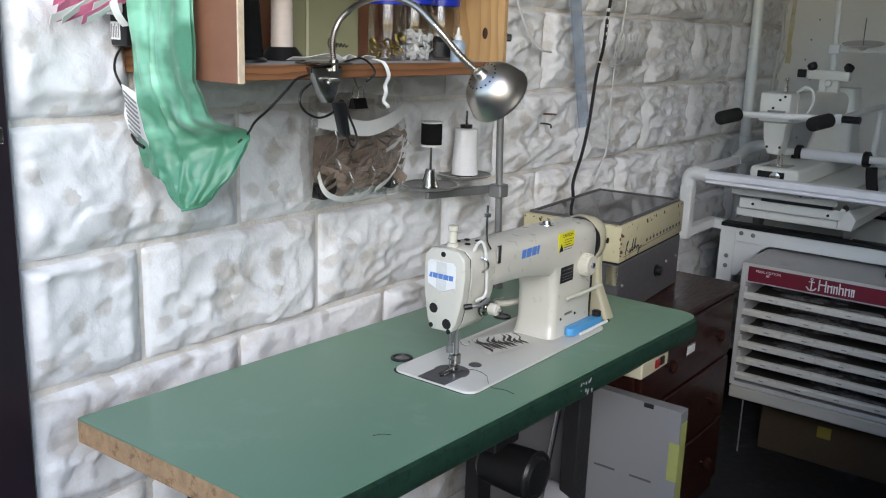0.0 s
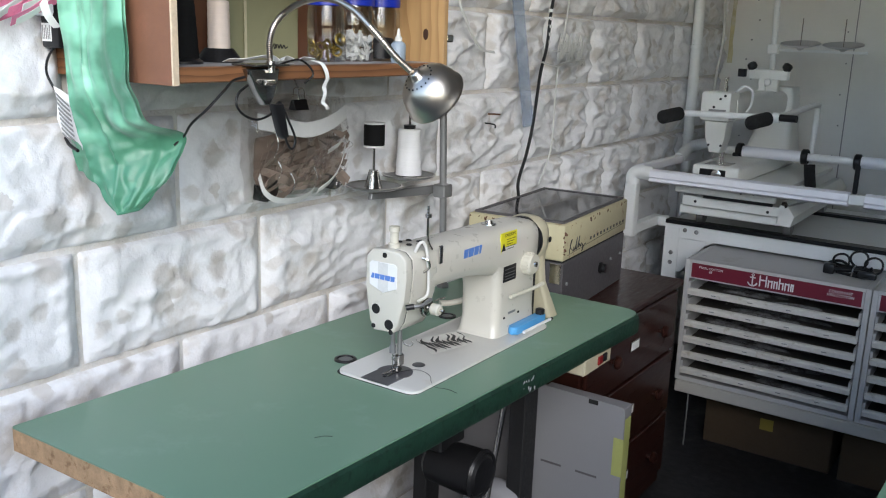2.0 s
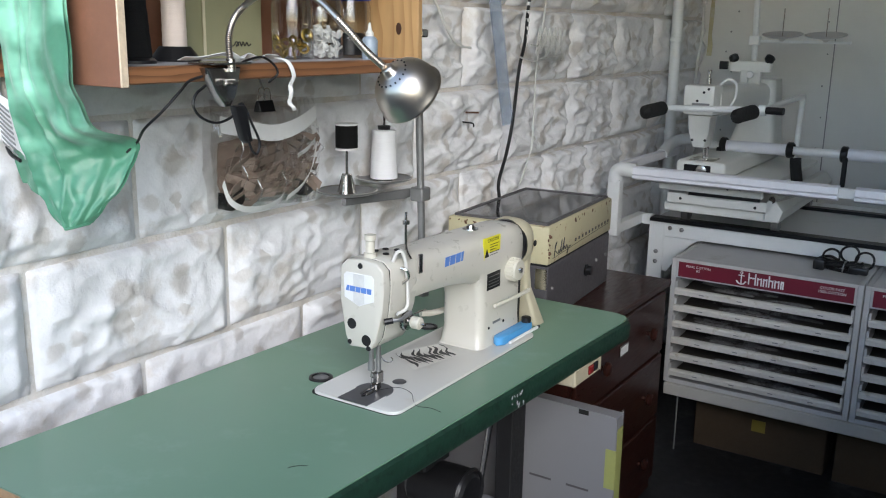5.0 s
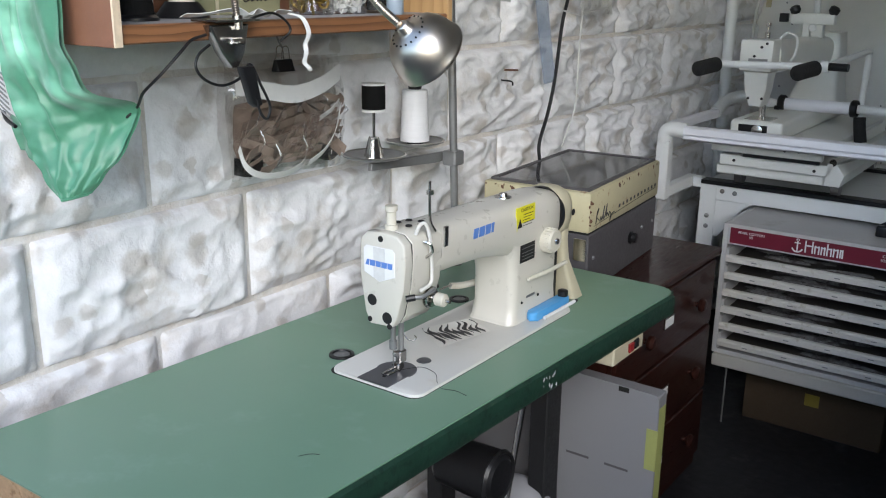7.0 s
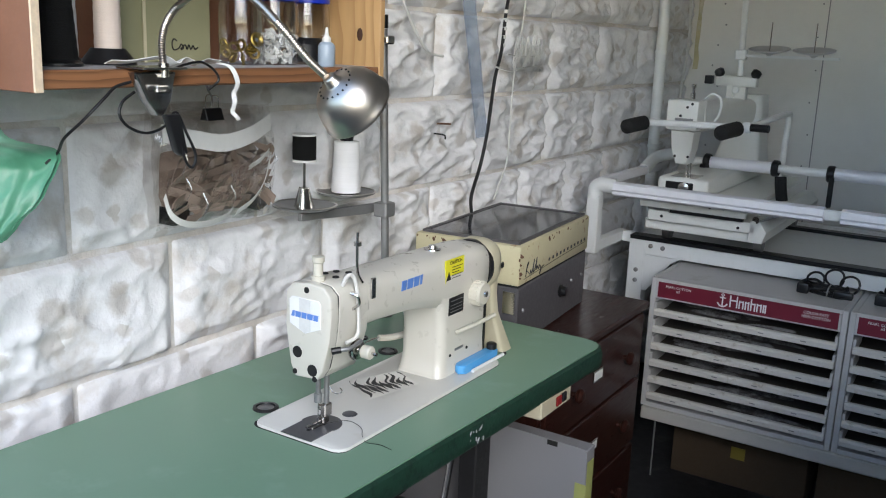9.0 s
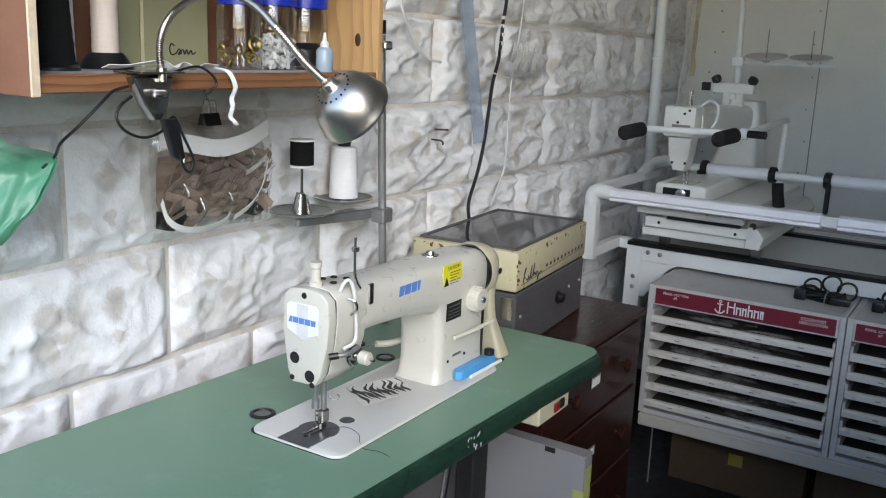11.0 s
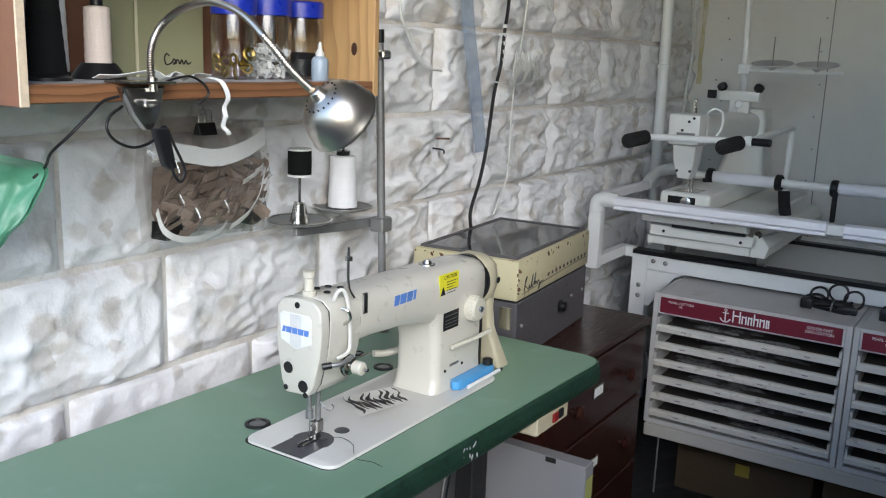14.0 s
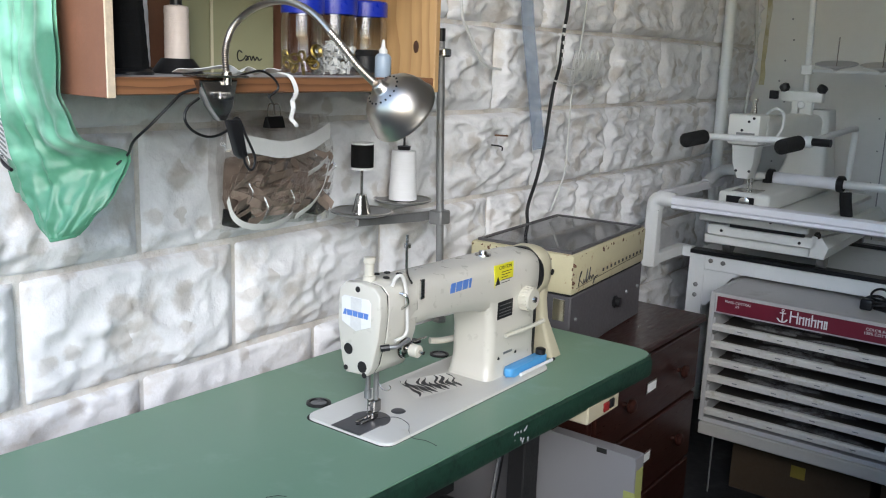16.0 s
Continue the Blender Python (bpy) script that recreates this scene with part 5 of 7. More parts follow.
    part("lamp_lens", lathe(bmesh.new(), [(0, 0.004), (0.011, 0.003), (0.014, 0)], Matrix.Translation((0.353, 2.43, 1.218)) @ Matrix.Rotation(radians(90), 4, "X"), 12), M_PAPER, q, "small white lamp lens")
    for x, dx in ((0.288, -1), (0.416, 1)):
        part("knob", lathe(bmesh.new(), [(0.008, -0.014), (0.018, -0.004), (0.018, 0.012), (0.010, 0.018), (0, 0.019)], Matrix.Translation((x, 2.44, 1.274)) @ Matrix.Rotation(radians(28 * dx), 4, "Y"), 12), M_BLACK, q, "black tightening knob")
    part("sensor", B(0.236, 0.266, 2.43, 2.45, 1.234, 1.264, bevel=0.002), M_BLACK, q, "small black square sensor")
    part("sensor_arm", B(0.25, 0.30, 2.451, 2.465, 1.242, 1.254), M_MACHINE, q)
    stand = part("thread_pole", R((0.348, 2.50, 1.18), (0.330, 2.50, 1.75), 0.011), M_WHITEPAINT, q, "white thread stand pole")
    part("pole_clamp", B(0.322, 0.362, 2.485, 2.515, 1.325, 1.36, bevel=0.003), M_WHITEPAINT, stand)
    part("thread_arm", B(0.36, 0.68, 2.495, 2.507, 1.335, 1.345, bevel=0.001), M_WHITEPAINT, stand)
    part("top_arm", B(0.338, 0.60, 2.494, 2.506, 1.612, 1.622, bevel=0.001), M_WHITEPAINT, stand, "thin white thread guide arm")
    part("top_clamp", B(0.318, 0.352, 2.486, 2.514, 1.598, 1.632, bevel=0.003), M_WHITEPAINT, stand)
    for x in (0.44, 0.593):
        part("guide_eye", lathe(bmesh.new(), [(0.007, -0.002), (0.010, 0), (0.007, 0.002), (0.004, 0), (0.007, -0.002)], Matrix.Translation((x, 2.50, 1.606)), 12), M_STEEL, stand)
    for x in (0.44, 0.593):
        part("dish", lathe(bmesh.new(), [(0.0, -0.022), (0.010, -0.020), (0.014, -0.012), (0.06, -0.002), (0.073, 0.003), (0.073, 0.006), (0.06, 0.002), (0, -0.004)], Matrix.Translation((x, 2.50, 1.362)) @ Matrix.Rotation(radians(9), 4, "X")), M_CAB, stand, "grey spool dish")
        part("spool_pin", R((x, 2.50, 1.36), (x, 2.50, 1.46), 0.002, seg=6), M_STEEL, stand)


build_quilter()


# ---- desk lamp clamped on the shelf ----
def strip(bm, pts, width, thick=0.0008, axis=Vector((0, 0, 1)), n=6):
    """A flat band along a curve, its width along the given axis."""
    pts = smooth_path(pts, n)
    rows = []
    for i, p in enumerate(pts):
        d = (pts[min(i + 1, len(pts) - 1)] - pts[max(i - 1, 0)]).normalized()
        nrm = d.cross(axis)
        nrm = nrm.normalized() if nrm.length > 1e-4 else Vector((1, 0, 0))
        a, t = axis.normalized() * width / 2, nrm * thick / 2
        rows.append([p - a - t, p + a - t, p + a + t, p - a + t])
    return loft(bm, rows)


NECK = [(0.288, -0.142, 1.305), (0.284, -0.141, 1.345), (0.300, -0.14, 1.377), (0.342, -0.14, 1.402), (0.397, -0.14, 1.411), (0.448, -0.14, 1.398), (0.493, -0.14, 1.365), (0.529, -0.14, 1.334), (0.559, -0.14, 1.3135)]


def build_lamp():
    lamp = thing("clamp_lamp", (0.28, -0.15, SHT), "brushed metal gooseneck lamp clamped to the shelf edge", "lamp")
    pts = smooth_path(NECK, 24)
    n = len(pts)
    part("gooseneck", tube(bmesh.new(), pts, 0.004, 12, curve=False, radii=lambda t: 0.0046 + 0.0006 * math.cos(t * n * 3.14159)), M_BRUSHED, lamp, "ribbed bright gooseneck")
    part("neck_socket", R((0.288, -0.142, 1.298), (0.2875, -0.142, 1.316), 0.0068), M_STEEL, lamp)
    # dome: neck end to rim
    ax = Vector((0.17, 0.76, -0.62)).normalized()
    m = Matrix.Translation((0.559, -0.137, 1.3135)) @ ax.to_track_quat("Z", "Y").to_matrix().to_4x4()
    prof = [(0.0, 0.0), (0.006, 0.0), (0.0080, 0.002), (0.0088, 0.009), (0.012, 0.0105), (0.020, 0.0125), (0.028, 0.0170), (0.0345, 0.0235), (0.0390, 0.0315), (0.0420, 0.0410), (0.0436, 0.0510), (0.0452, 0.0535), (0.0446, 0.0550), (0.0425, 0.0525), (0.0400, 0.0400), (0.0330, 0.0250), (0.0200, 0.0155), (0.0, 0.0120)]
    prof = [(1.05 * r, 1.05 * z) for r, z in prof]
    shade = part("shade", lathe(bmesh.new(), prof, m, 48), M_BRUSHED, lamp, "brushed metal dome shade with vent holes", 60)
    for k in range(18):
        a = 6.28319 * k / 18
        nr = (m.to_3x3() @ Vector((math.cos(a), math.sin(a), -2.0))).normalized()
        c = m @ Vector((0.0215 * math.cos(a), 0.0215 * math.sin(a), 0.0132)) + 0.0005 * nr
        part("vent_hole", lathe(bmesh.new(), [(0, 0.0005), (0.0011, 0.0004), (0.0013, -0.001)], Matrix.Translation(c) @ nr.to_track_quat("Z", "Y").to_matrix().to_4x4(), 8), M_HOLE, shade)
    # spring clamp
    clamp = part("clamp", B(0.245, 0.300, -0.185, -0.112, SHT + 0.0022, SHT + 0.0052, bevel=0.001), M_CHROMEDARK, lamp, "steel spring clamp")
    bm = bmesh.new()
    prism(bm, [(-0.186, 1.304), (-0.120, 1.304), (-0.130, 1.265), (-0.142, 1.248), (-0.152, 1.248), (-0.168, 1.268)], "x", 0.268, 0.286, 0.003, 2)
    part("clamp_jaw", bm, M_CHROMEDARK, clamp, "folded steel jaw")
    bm = bmesh.new()
    prism(bm, [(-0.150, 1.250), (-0.128, 1.250), (-0.116, 1.197), (-0.126, 1.194), (-0.134, 1.200)], "x", 0.288, 0.302, 0.003, 2)
    part("clamp_handle", bm, M_BLACK, clamp, "black rubber dipped handle")
    spring = [(0.296 + 0.0045 * math.cos(k * 1.05), -0.164 + 0.0006 * k, 1.283 + 0.0045 * math.sin(k * 1.05)) for k in range(37)]
    part("spring", tube(bmesh.new(), spring, 0.0012, 6, curve=False), M_STEEL, clamp, "coiled steel spring")
    part("cord", tube(bmesh.new(), [(0.275, -0.185, 1.292), (0.27, -0.205, 1.286), (0.272, -0.225, 1.272), (0.262, -0.25, 1.245), (0.24, -0.262, 1.222), (0.212, -0.252, 1.202), (0.199, -0.262, 1.186)], 0.0020, 8, 6), M_BLACK, lamp, "black braided cord")
    part("cord", tube(bmesh.new(), [(0.282, -0.186, 1.280), (0.282, -0.205, 1.268), (0.284, -0.212, 1.252), (0.286, -0.200, 1.236), (0.288, -0.174, 1.227), (0.290, -0.146, 1.234), (0.292, -0.128, 1.252), (0.300, -0.118, 1.225), (0.304, -0.106, 1.195), (0.304, -0.112, 1.178), (0.303, -0.122, 1.186), (0.300, -0.128, 1.21)], 0.0019, 8, 6), M_BLACK, lamp, "black looped cord")
    part("cord", tube(bmesh.new(), [(0.280, -0.12, 1.308), (0.278, -0.095, 1.314), (0.280, -0.070, 1.317), (0.284, -0.050, 1.306), (0.286, -0.044, 1.292), (0.282, -0.060, 1.279)], 0.0018, 8, 6), M_BLACK, lamp, "black looped cord")


build_lamp()


# ---- things on the shelf ----
def cone_spool(x, y, z, h, r0, r1, m, label, base=True, name="thread_cone"):
    c = thing(name, (x, y, z), label, "thread", "thread spools")
    core = [(0, 0), (r0 + 0.006, 0), (r0 + 0.006, 0.004), (r0 * 0.9, 0.010), (r0 * 0.5, 0.012)] if base else [(0, 0), (r0 * 0.6, 0), (r0 * 0.6, 0.004), (0, 0.004)]
    part("core", lathe(bmesh.new(), core + ([(r1 * 0.5, h + 0.010), (r1 * 0.4, h + 0.012), (0, h + 0.012)] if base else [(r1 * 0.55, h + 0.008), (0, h + 0.008)]), Matrix.Translation((x, y, z))), M_BLACK, c, "black plastic cone")
    prof = [(r0 * 0.6, 0.006), (r0, 0.006)] + [(r0 + (r1 - r0) * k / 12 + 0.0003 * ((k % 2) * 2 - 1), 0.008 + (h - 0.010) * k / 12) for k in range(13)] + [(r1 * 0.6, h)]
    part("thread", lathe(bmesh.new(), prof, Matrix.Translation((x, y, z)), 28), m, c)
    return c


ST = SHT + 0.0011
cone_spool(0.108, -0.246, ST, 0.15, 0.027, 0.021, M_THREADK, "large black thread cone on the shelf")
cone_spool(0.165, -0.212, ST, 0.115, 0.026, 0.019, M_THREADK, "black thread cone with narrow top on the shelf")
cone_spool(0.064, -0.142, ST, 0.15, 0.030, 0.027, M_THREADW, "white thread cone at the back of the shelf")
sp = cone_spool(0.13, -0.105, ST + 0.001, 0.100, 0.0190, 0.0180, M_THREADP, "pale pink sheen thread spool in black base")
part("base_cup", lathe(bmesh.new(), [(0.0, 0.0), (0.040, 0), (0.036, 0.006), (0.024, 0.022), (0.0216, 0.022)], Matrix.Translation((0.13, -0.105, ST + 0.0005))), M_BLACK, sp, "flared black plastic base")


def build_card():
    c = thing("card_folder", (0.06, 0.03, ST), "olive card folder standing at the back of the shelf", "folder")
    part("sheet", B(0.075, 0.078, -0.070, 0.012, ST, 1.497), M_OLIVE, c)
    part("sheet", B(0.079, 0.084, 0.0, 0.135, ST, 1.495, bevel=0.001), M_OLIVE, c)
    part("fold", B(0.084, 0.086, -0.004, 0.001, ST, 1.496), M_YELLOWED, c, "pale folded edge")
    scrawl = smooth_path([(0.0846, 0.062, 1.341), (0.0846, 0.056, 1.344), (0.0846, 0.052, 1.336), (0.0846, 0.056, 1.327), (0.0846, 0.066, 1.330), (0.0846, 0.071, 1.336), (0.0846, 0.076, 1.330), (0.0846, 0.070, 1.328), (0.0846, 0.079, 1.335), (0.0846, 0.083, 1.328), (0.0846, 0.087, 1.335), (0.0846, 0.091, 1.328), (0.0846, 0.096, 1.334), (0.0846, 0.100, 1.328), (0.0846, 0.106, 1.331)], 5)
    part("handwriting", tube(bmesh.new(), scrawl, 0.0011, 6, curve=False), M_BLACK, c, "black pen scrawl")


build_card()


def build_jar(x, y, r, h, fill, label):
    j = thing("storage_jar", (x, y, ST), label, "jar", "jars on the shelf")
    z = Matrix.Translation((x, y, ST))
    body = part("jar", lathe(bmesh.new(), [(0, 0.001), (r * 0.92, 0.001), (r, 0.006), (r, h - 0.016), (r * 0.93, h - 0.006), (r * 0.93, h)], z, 32), M_JAR, j, "clear plastic jar")
    body.visible_shadow = False
    lid = part("lid", lathe(bmesh.new(), [(r * 0.95, h - 0.004), (r * 1.0, h - 0.004), (r * 1.01, h + 0.020), (r * 0.95, h + 0.023), (0, h + 0.023)], z, 32), M_BLUELID, j, "dark blue screw lid")
    rnd = random.Random(int(y * 1000))
    if fill == "clips":
        for k in range(150):
            a, d, zz = rnd.random() * 6.28, r * 0.86 * math.sqrt(rnd.random()), 0.008 + 0.052 * rnd.random()
            zz *= 1 - 0.25 * d / r
            m = z @ Matrix.Translation((d * math.cos(a), d * math.sin(a), zz)) @ Euler((rnd.random() * 6, rnd.random() * 6, 0)).to_matrix().to_4x4()
            part("clip", turned(bmesh.new(), lambda b: box(b, -0.0065, 0.0065, -0.0032, 0.0032, -0.0012, 0.0012), m), M_CLIPS, body, "", 0)
    elif fill == "brass":
        for k in range(12):
            a, d, zz = rnd.random() * 6.28, r * 0.78 * math.sqrt(rnd.random()), 0.006 + 0.03 * rnd.random()
            m = z @ Matrix.Translation((d * math.cos(a), d * math.sin(a), zz)) @ Euler((rnd.random() * 6, rnd.random() * 6, 0)).to_matrix().to_4x4()
            part("ring", lathe(bmesh.new(), [(0.006, -0.002), (0.009, -0.002), (0.010, 0), (0.009, 0.002), (0.006, 0.002), (0.005, 0), (0.006, -0.002)], m, 12), M_BRASS, body)
        part("spool_end", lathe(bmesh.new(), [(0.004, 0), (0.011, 0.001), (0.012, 0.004), (0.009, 0.005), (0.004, 0.003)], z @ Matrix.Translation((0.020, 0.012, 0.040)) @ Euler((1.3, 0.2, 1.2)).to_matrix().to_4x4(), 16), M_BRASS, body)
    else:
        part("contents", lathe(bmesh.new(), [(0, 0.004), (r * 0.9, 0.006), (r * 0.93, 0.035), (r * 0.6, 0.046), (0.0, 0.042)], z, 16), M_BLACK, body, "dark small parts")


build_jar(0.175, 0.115, 0.036, 0.105, "brass", "clear jar of brass rings with a dark blue lid")
build_jar(0.172, 0.194, 0.040, 0.108, "clips", "clear jar of white plastic clips with blue lid")
build_jar(0.168, 0.280, 0.040, 0.108, "dark", "clear jar of dark parts with a blue lid")
bt = thing("glue_bottle", (0.238, 0.250, ST), "small pale blue plastic glue bottle with nozzle", "bottle")
part("body", lathe(bmesh.new(), [(0, 0), (0.0130, 0), (0.0145, 0.003), (0.0145, 0.034), (0.011, 0.039), (0.007, 0.041)], Matrix.Translation((0.238, 0.250, ST)), 20), M_BOTTLE, bt)
part("nozzle", lathe(bmesh.new(), [(0.0075, 0.040), (0.0075, 0.047), (0.004, 0.051), (0.002, 0.064), (0, 0.065)], Matrix.Translation((0.238, 0.250, ST)), 14), M_CLIPS, bt, "pale pointed nozzle")
tp = thing("cotton_tape", (0.27, -0.05, ST), "loose white cotton tape lying over the shelf edge", "tape")
part("band", strip(bmesh.new(), [(0.250, -0.200, ST + 0.009), (0.252, -0.17, ST + 0.009), (0.262, -0.125, ST + 0.015), (0.268, -0.105, ST + 0.006), (0.260, -0.085, ST + 0.013), (0.266, -0.065, ST + 0.006), (0.258, -0.045, ST + 0.011), (0.262, -0.022, ST + 0.009)], 0.016, 0.0008, Vector((1, 0, 0.35))), M_PAPER, tp)
part("hanging_end", strip(bmesh.new(), [(0.262, -0.022, ST + 0.008), (0.274, -0.008, ST + 0.002), (0.279, 0.000, 1.288), (0.274, -0.003, 1.272), (0.278, -0.005, 1.260), (0.274, -0.006, 1.246), (0.277, 0.000, 1.238), (0.275, 0.005, 1.233)], 0.0075, 0.0008, Vector((0.2, 1, 0.1))), M_PAPER, tp, "dangling twisted tape end")


# ---- hanging bag of ribbons ----
def build_bag():
    b = thing("ziplock_bag", (0.07, 0.16, 1.05), "clear plastic zip bag of taupe ribbon hung from a hook", "bag")

    def pillow(bm, y0, y1, z0, z1, depth, x):
        rows = []
        for j in range(29):
            v = j / 28
            w = 1 - 0.03 * math.cos(v * 6)
            row = []
            for i in range(37):
                u = i / 36
                d = depth * (math.sin(math.pi * min(max(u, 0.02), 0.98)) ** 0.5) * (math.sin(math.pi * (0.05 + 0.8 * (1 - v))) ** 0.7)
                d += 0.004 * noise.noise(Vector((u * 6, v * 6, x * 50))) + 0.0045 * noise.noise(Vector((u * 15, v * 9, x * 70)))
                row.append((x + d, (y0 + y1) / 2 + (u - 0.5) * (y1 - y0) * w, z0 + v * (z1 - z0) + 0.006 * math.sin(u * 5)))
            rows.append(row)
        return loft(bm, rows, closed=False)
    front = part("film_front", pillow(bmesh.new(), 0.022, 0.305, 1.032, 1.235, 0.045, 0.056), M_BAGFILM, b, "clear creased film")
    back = part("film_back", pillow(bmesh.new(), 0.022, 0.305, 1.032, 1.235, 0.004, 0.044), M_BAGFILM, b)
    front.visible_shadow = back.visible_shadow = False
    part("header", strip(bmesh.new(), [(0.076, 0.034, 1.194), (0.092, 0.09, 1.182), (0.098, 0.15, 1.172), (0.094, 0.22, 1.182), (0.078, 0.285, 1.200)], 0.030, 0.001, Vector((0, -0.05, 1))), M_PAPER, b, "white write-on strip")
    rnd = random.Random(3)
    part("ribbon_wad", pillow(bmesh.new(), 0.045, 0.288, 1.046, 1.158, 0.016, 0.050), M_TAUPE, b, "folded wad of taupe ribbon")
    for k in range(34):
        y, z = 0.075 + 0.18 * rnd.random(), 1.056 + 0.098 * rnd.random()
        a, L, bow = rnd.uniform(-0.35, 0.45), rnd.uniform(0.07, 0.15), rnd.uniform(-0.018, 0.018)
        pts = []
        for t in (-0.6, -0.36, -0.12, 0.12, 0.36, 0.6):
            yy, zz = y + math.cos(a) * L * t, z + math.sin(a) * L * t + bow * (1 - 5 * t * t) + 0.003 * math.sin(9 * t + k)
            pts.append((0.070 + 0.022 * rnd.random(), min(max(yy, 0.045), 0.285), min(max(zz, 1.048), 1.160)))
        part("ribbon", strip(bmesh.new(), pts, rnd.uniform(0.010, 0.018), 0.001, Vector((0.5, 0, 1)), 5), M_TAUPE, b, "taupe ribbon")
    for pts in ([(0.082, 0.030, 1.092), (0.092, 0.034, 1.062), (0.097, 0.060, 1.044), (0.098, 0.105, 1.038), (0.096, 0.150, 1.043), (0.092, 0.172, 1.052)], [(0.094, 0.180, 1.046), (0.099, 0.218, 1.066), (0.097, 0.250, 1.098), (0.090, 0.272, 1.140)], [(0.092, 0.212, 1.122), (0.097, 0.238, 1.135), (0.092, 0.264, 1.148)]):
        part("ribbon", strip(bmesh.new(), pts, 0.012, 0.001, Vector((0.5, 0, 1)), 5), M_CLIPS, b, "white ribbon")
    for y0, y1 in ((0.035, 0.10), (0.235, 0.300)):
        part("dark_scrap", strip(bmesh.new(), [(0.062, y0, 1.058), (0.066, (y0 + y1) / 2, 1.05), (0.062, y1, 1.060)], 0.03, 0.002, Vector((0.1, 0, 1)), 4), M_BLACK, b)
    # narrow extra-glossy strips laid over the film to make its crease glints
    for y, z0, z1, w in ((0.052, 1.178, 1.128, 0.004), (0.060, 1.120, 1.085, 0.003), (0.095, 1.092, 1.052, 0.005), (0.160, 1.098, 1.058, 0.004), (0.268, 1.142, 1.126, 0.006), (0.215, 1.165, 1.150, 0.004)):
        fold = part("film_glint", strip(bmesh.new(), [(0.102, y, z0), (0.108, y + 0.004, (z0 + z1) / 2), (0.104, y - 0.003, z1)], 0.45 * w, 0.0005, Vector((0.6, 1, 0.2)), 4), M_FILMGLINT, b, "glossy strip added as a glint along a film crease")
        fold.visible_shadow = False
    clip = thing("binder_clip", (0.092, 0.125, 1.215), "black binder clip hanging from a wire hook", "clip")
    part("body", prism(bmesh.new(), [(0.083, 1.212), (0.103, 1.212), (0.096, 1.232), (0.090, 1.232)], "y", 0.108, 0.146, 0.001, 1), M_BLACK, clip)
    for s in (0.086, 0.100):
        part("wire_handle", tube(bmesh.new(), [(s, 0.118, 1.232), (s, 0.120, 1.250), (s, 0.127, 1.254), (s, 0.134, 1.250), (s, 0.136, 1.232)], 0.0009, 6, 4), M_STEEL, clip)
    part("hook", tube(bmesh.new(), [(0.092, 0.127, 1.252), (0.094, 0.118, 1.262), (0.094, 0.112, 1.278), (0.094, 0.118, 1.286)], 0.0016, 6, 4), M_DULL, clip)


build_bag()


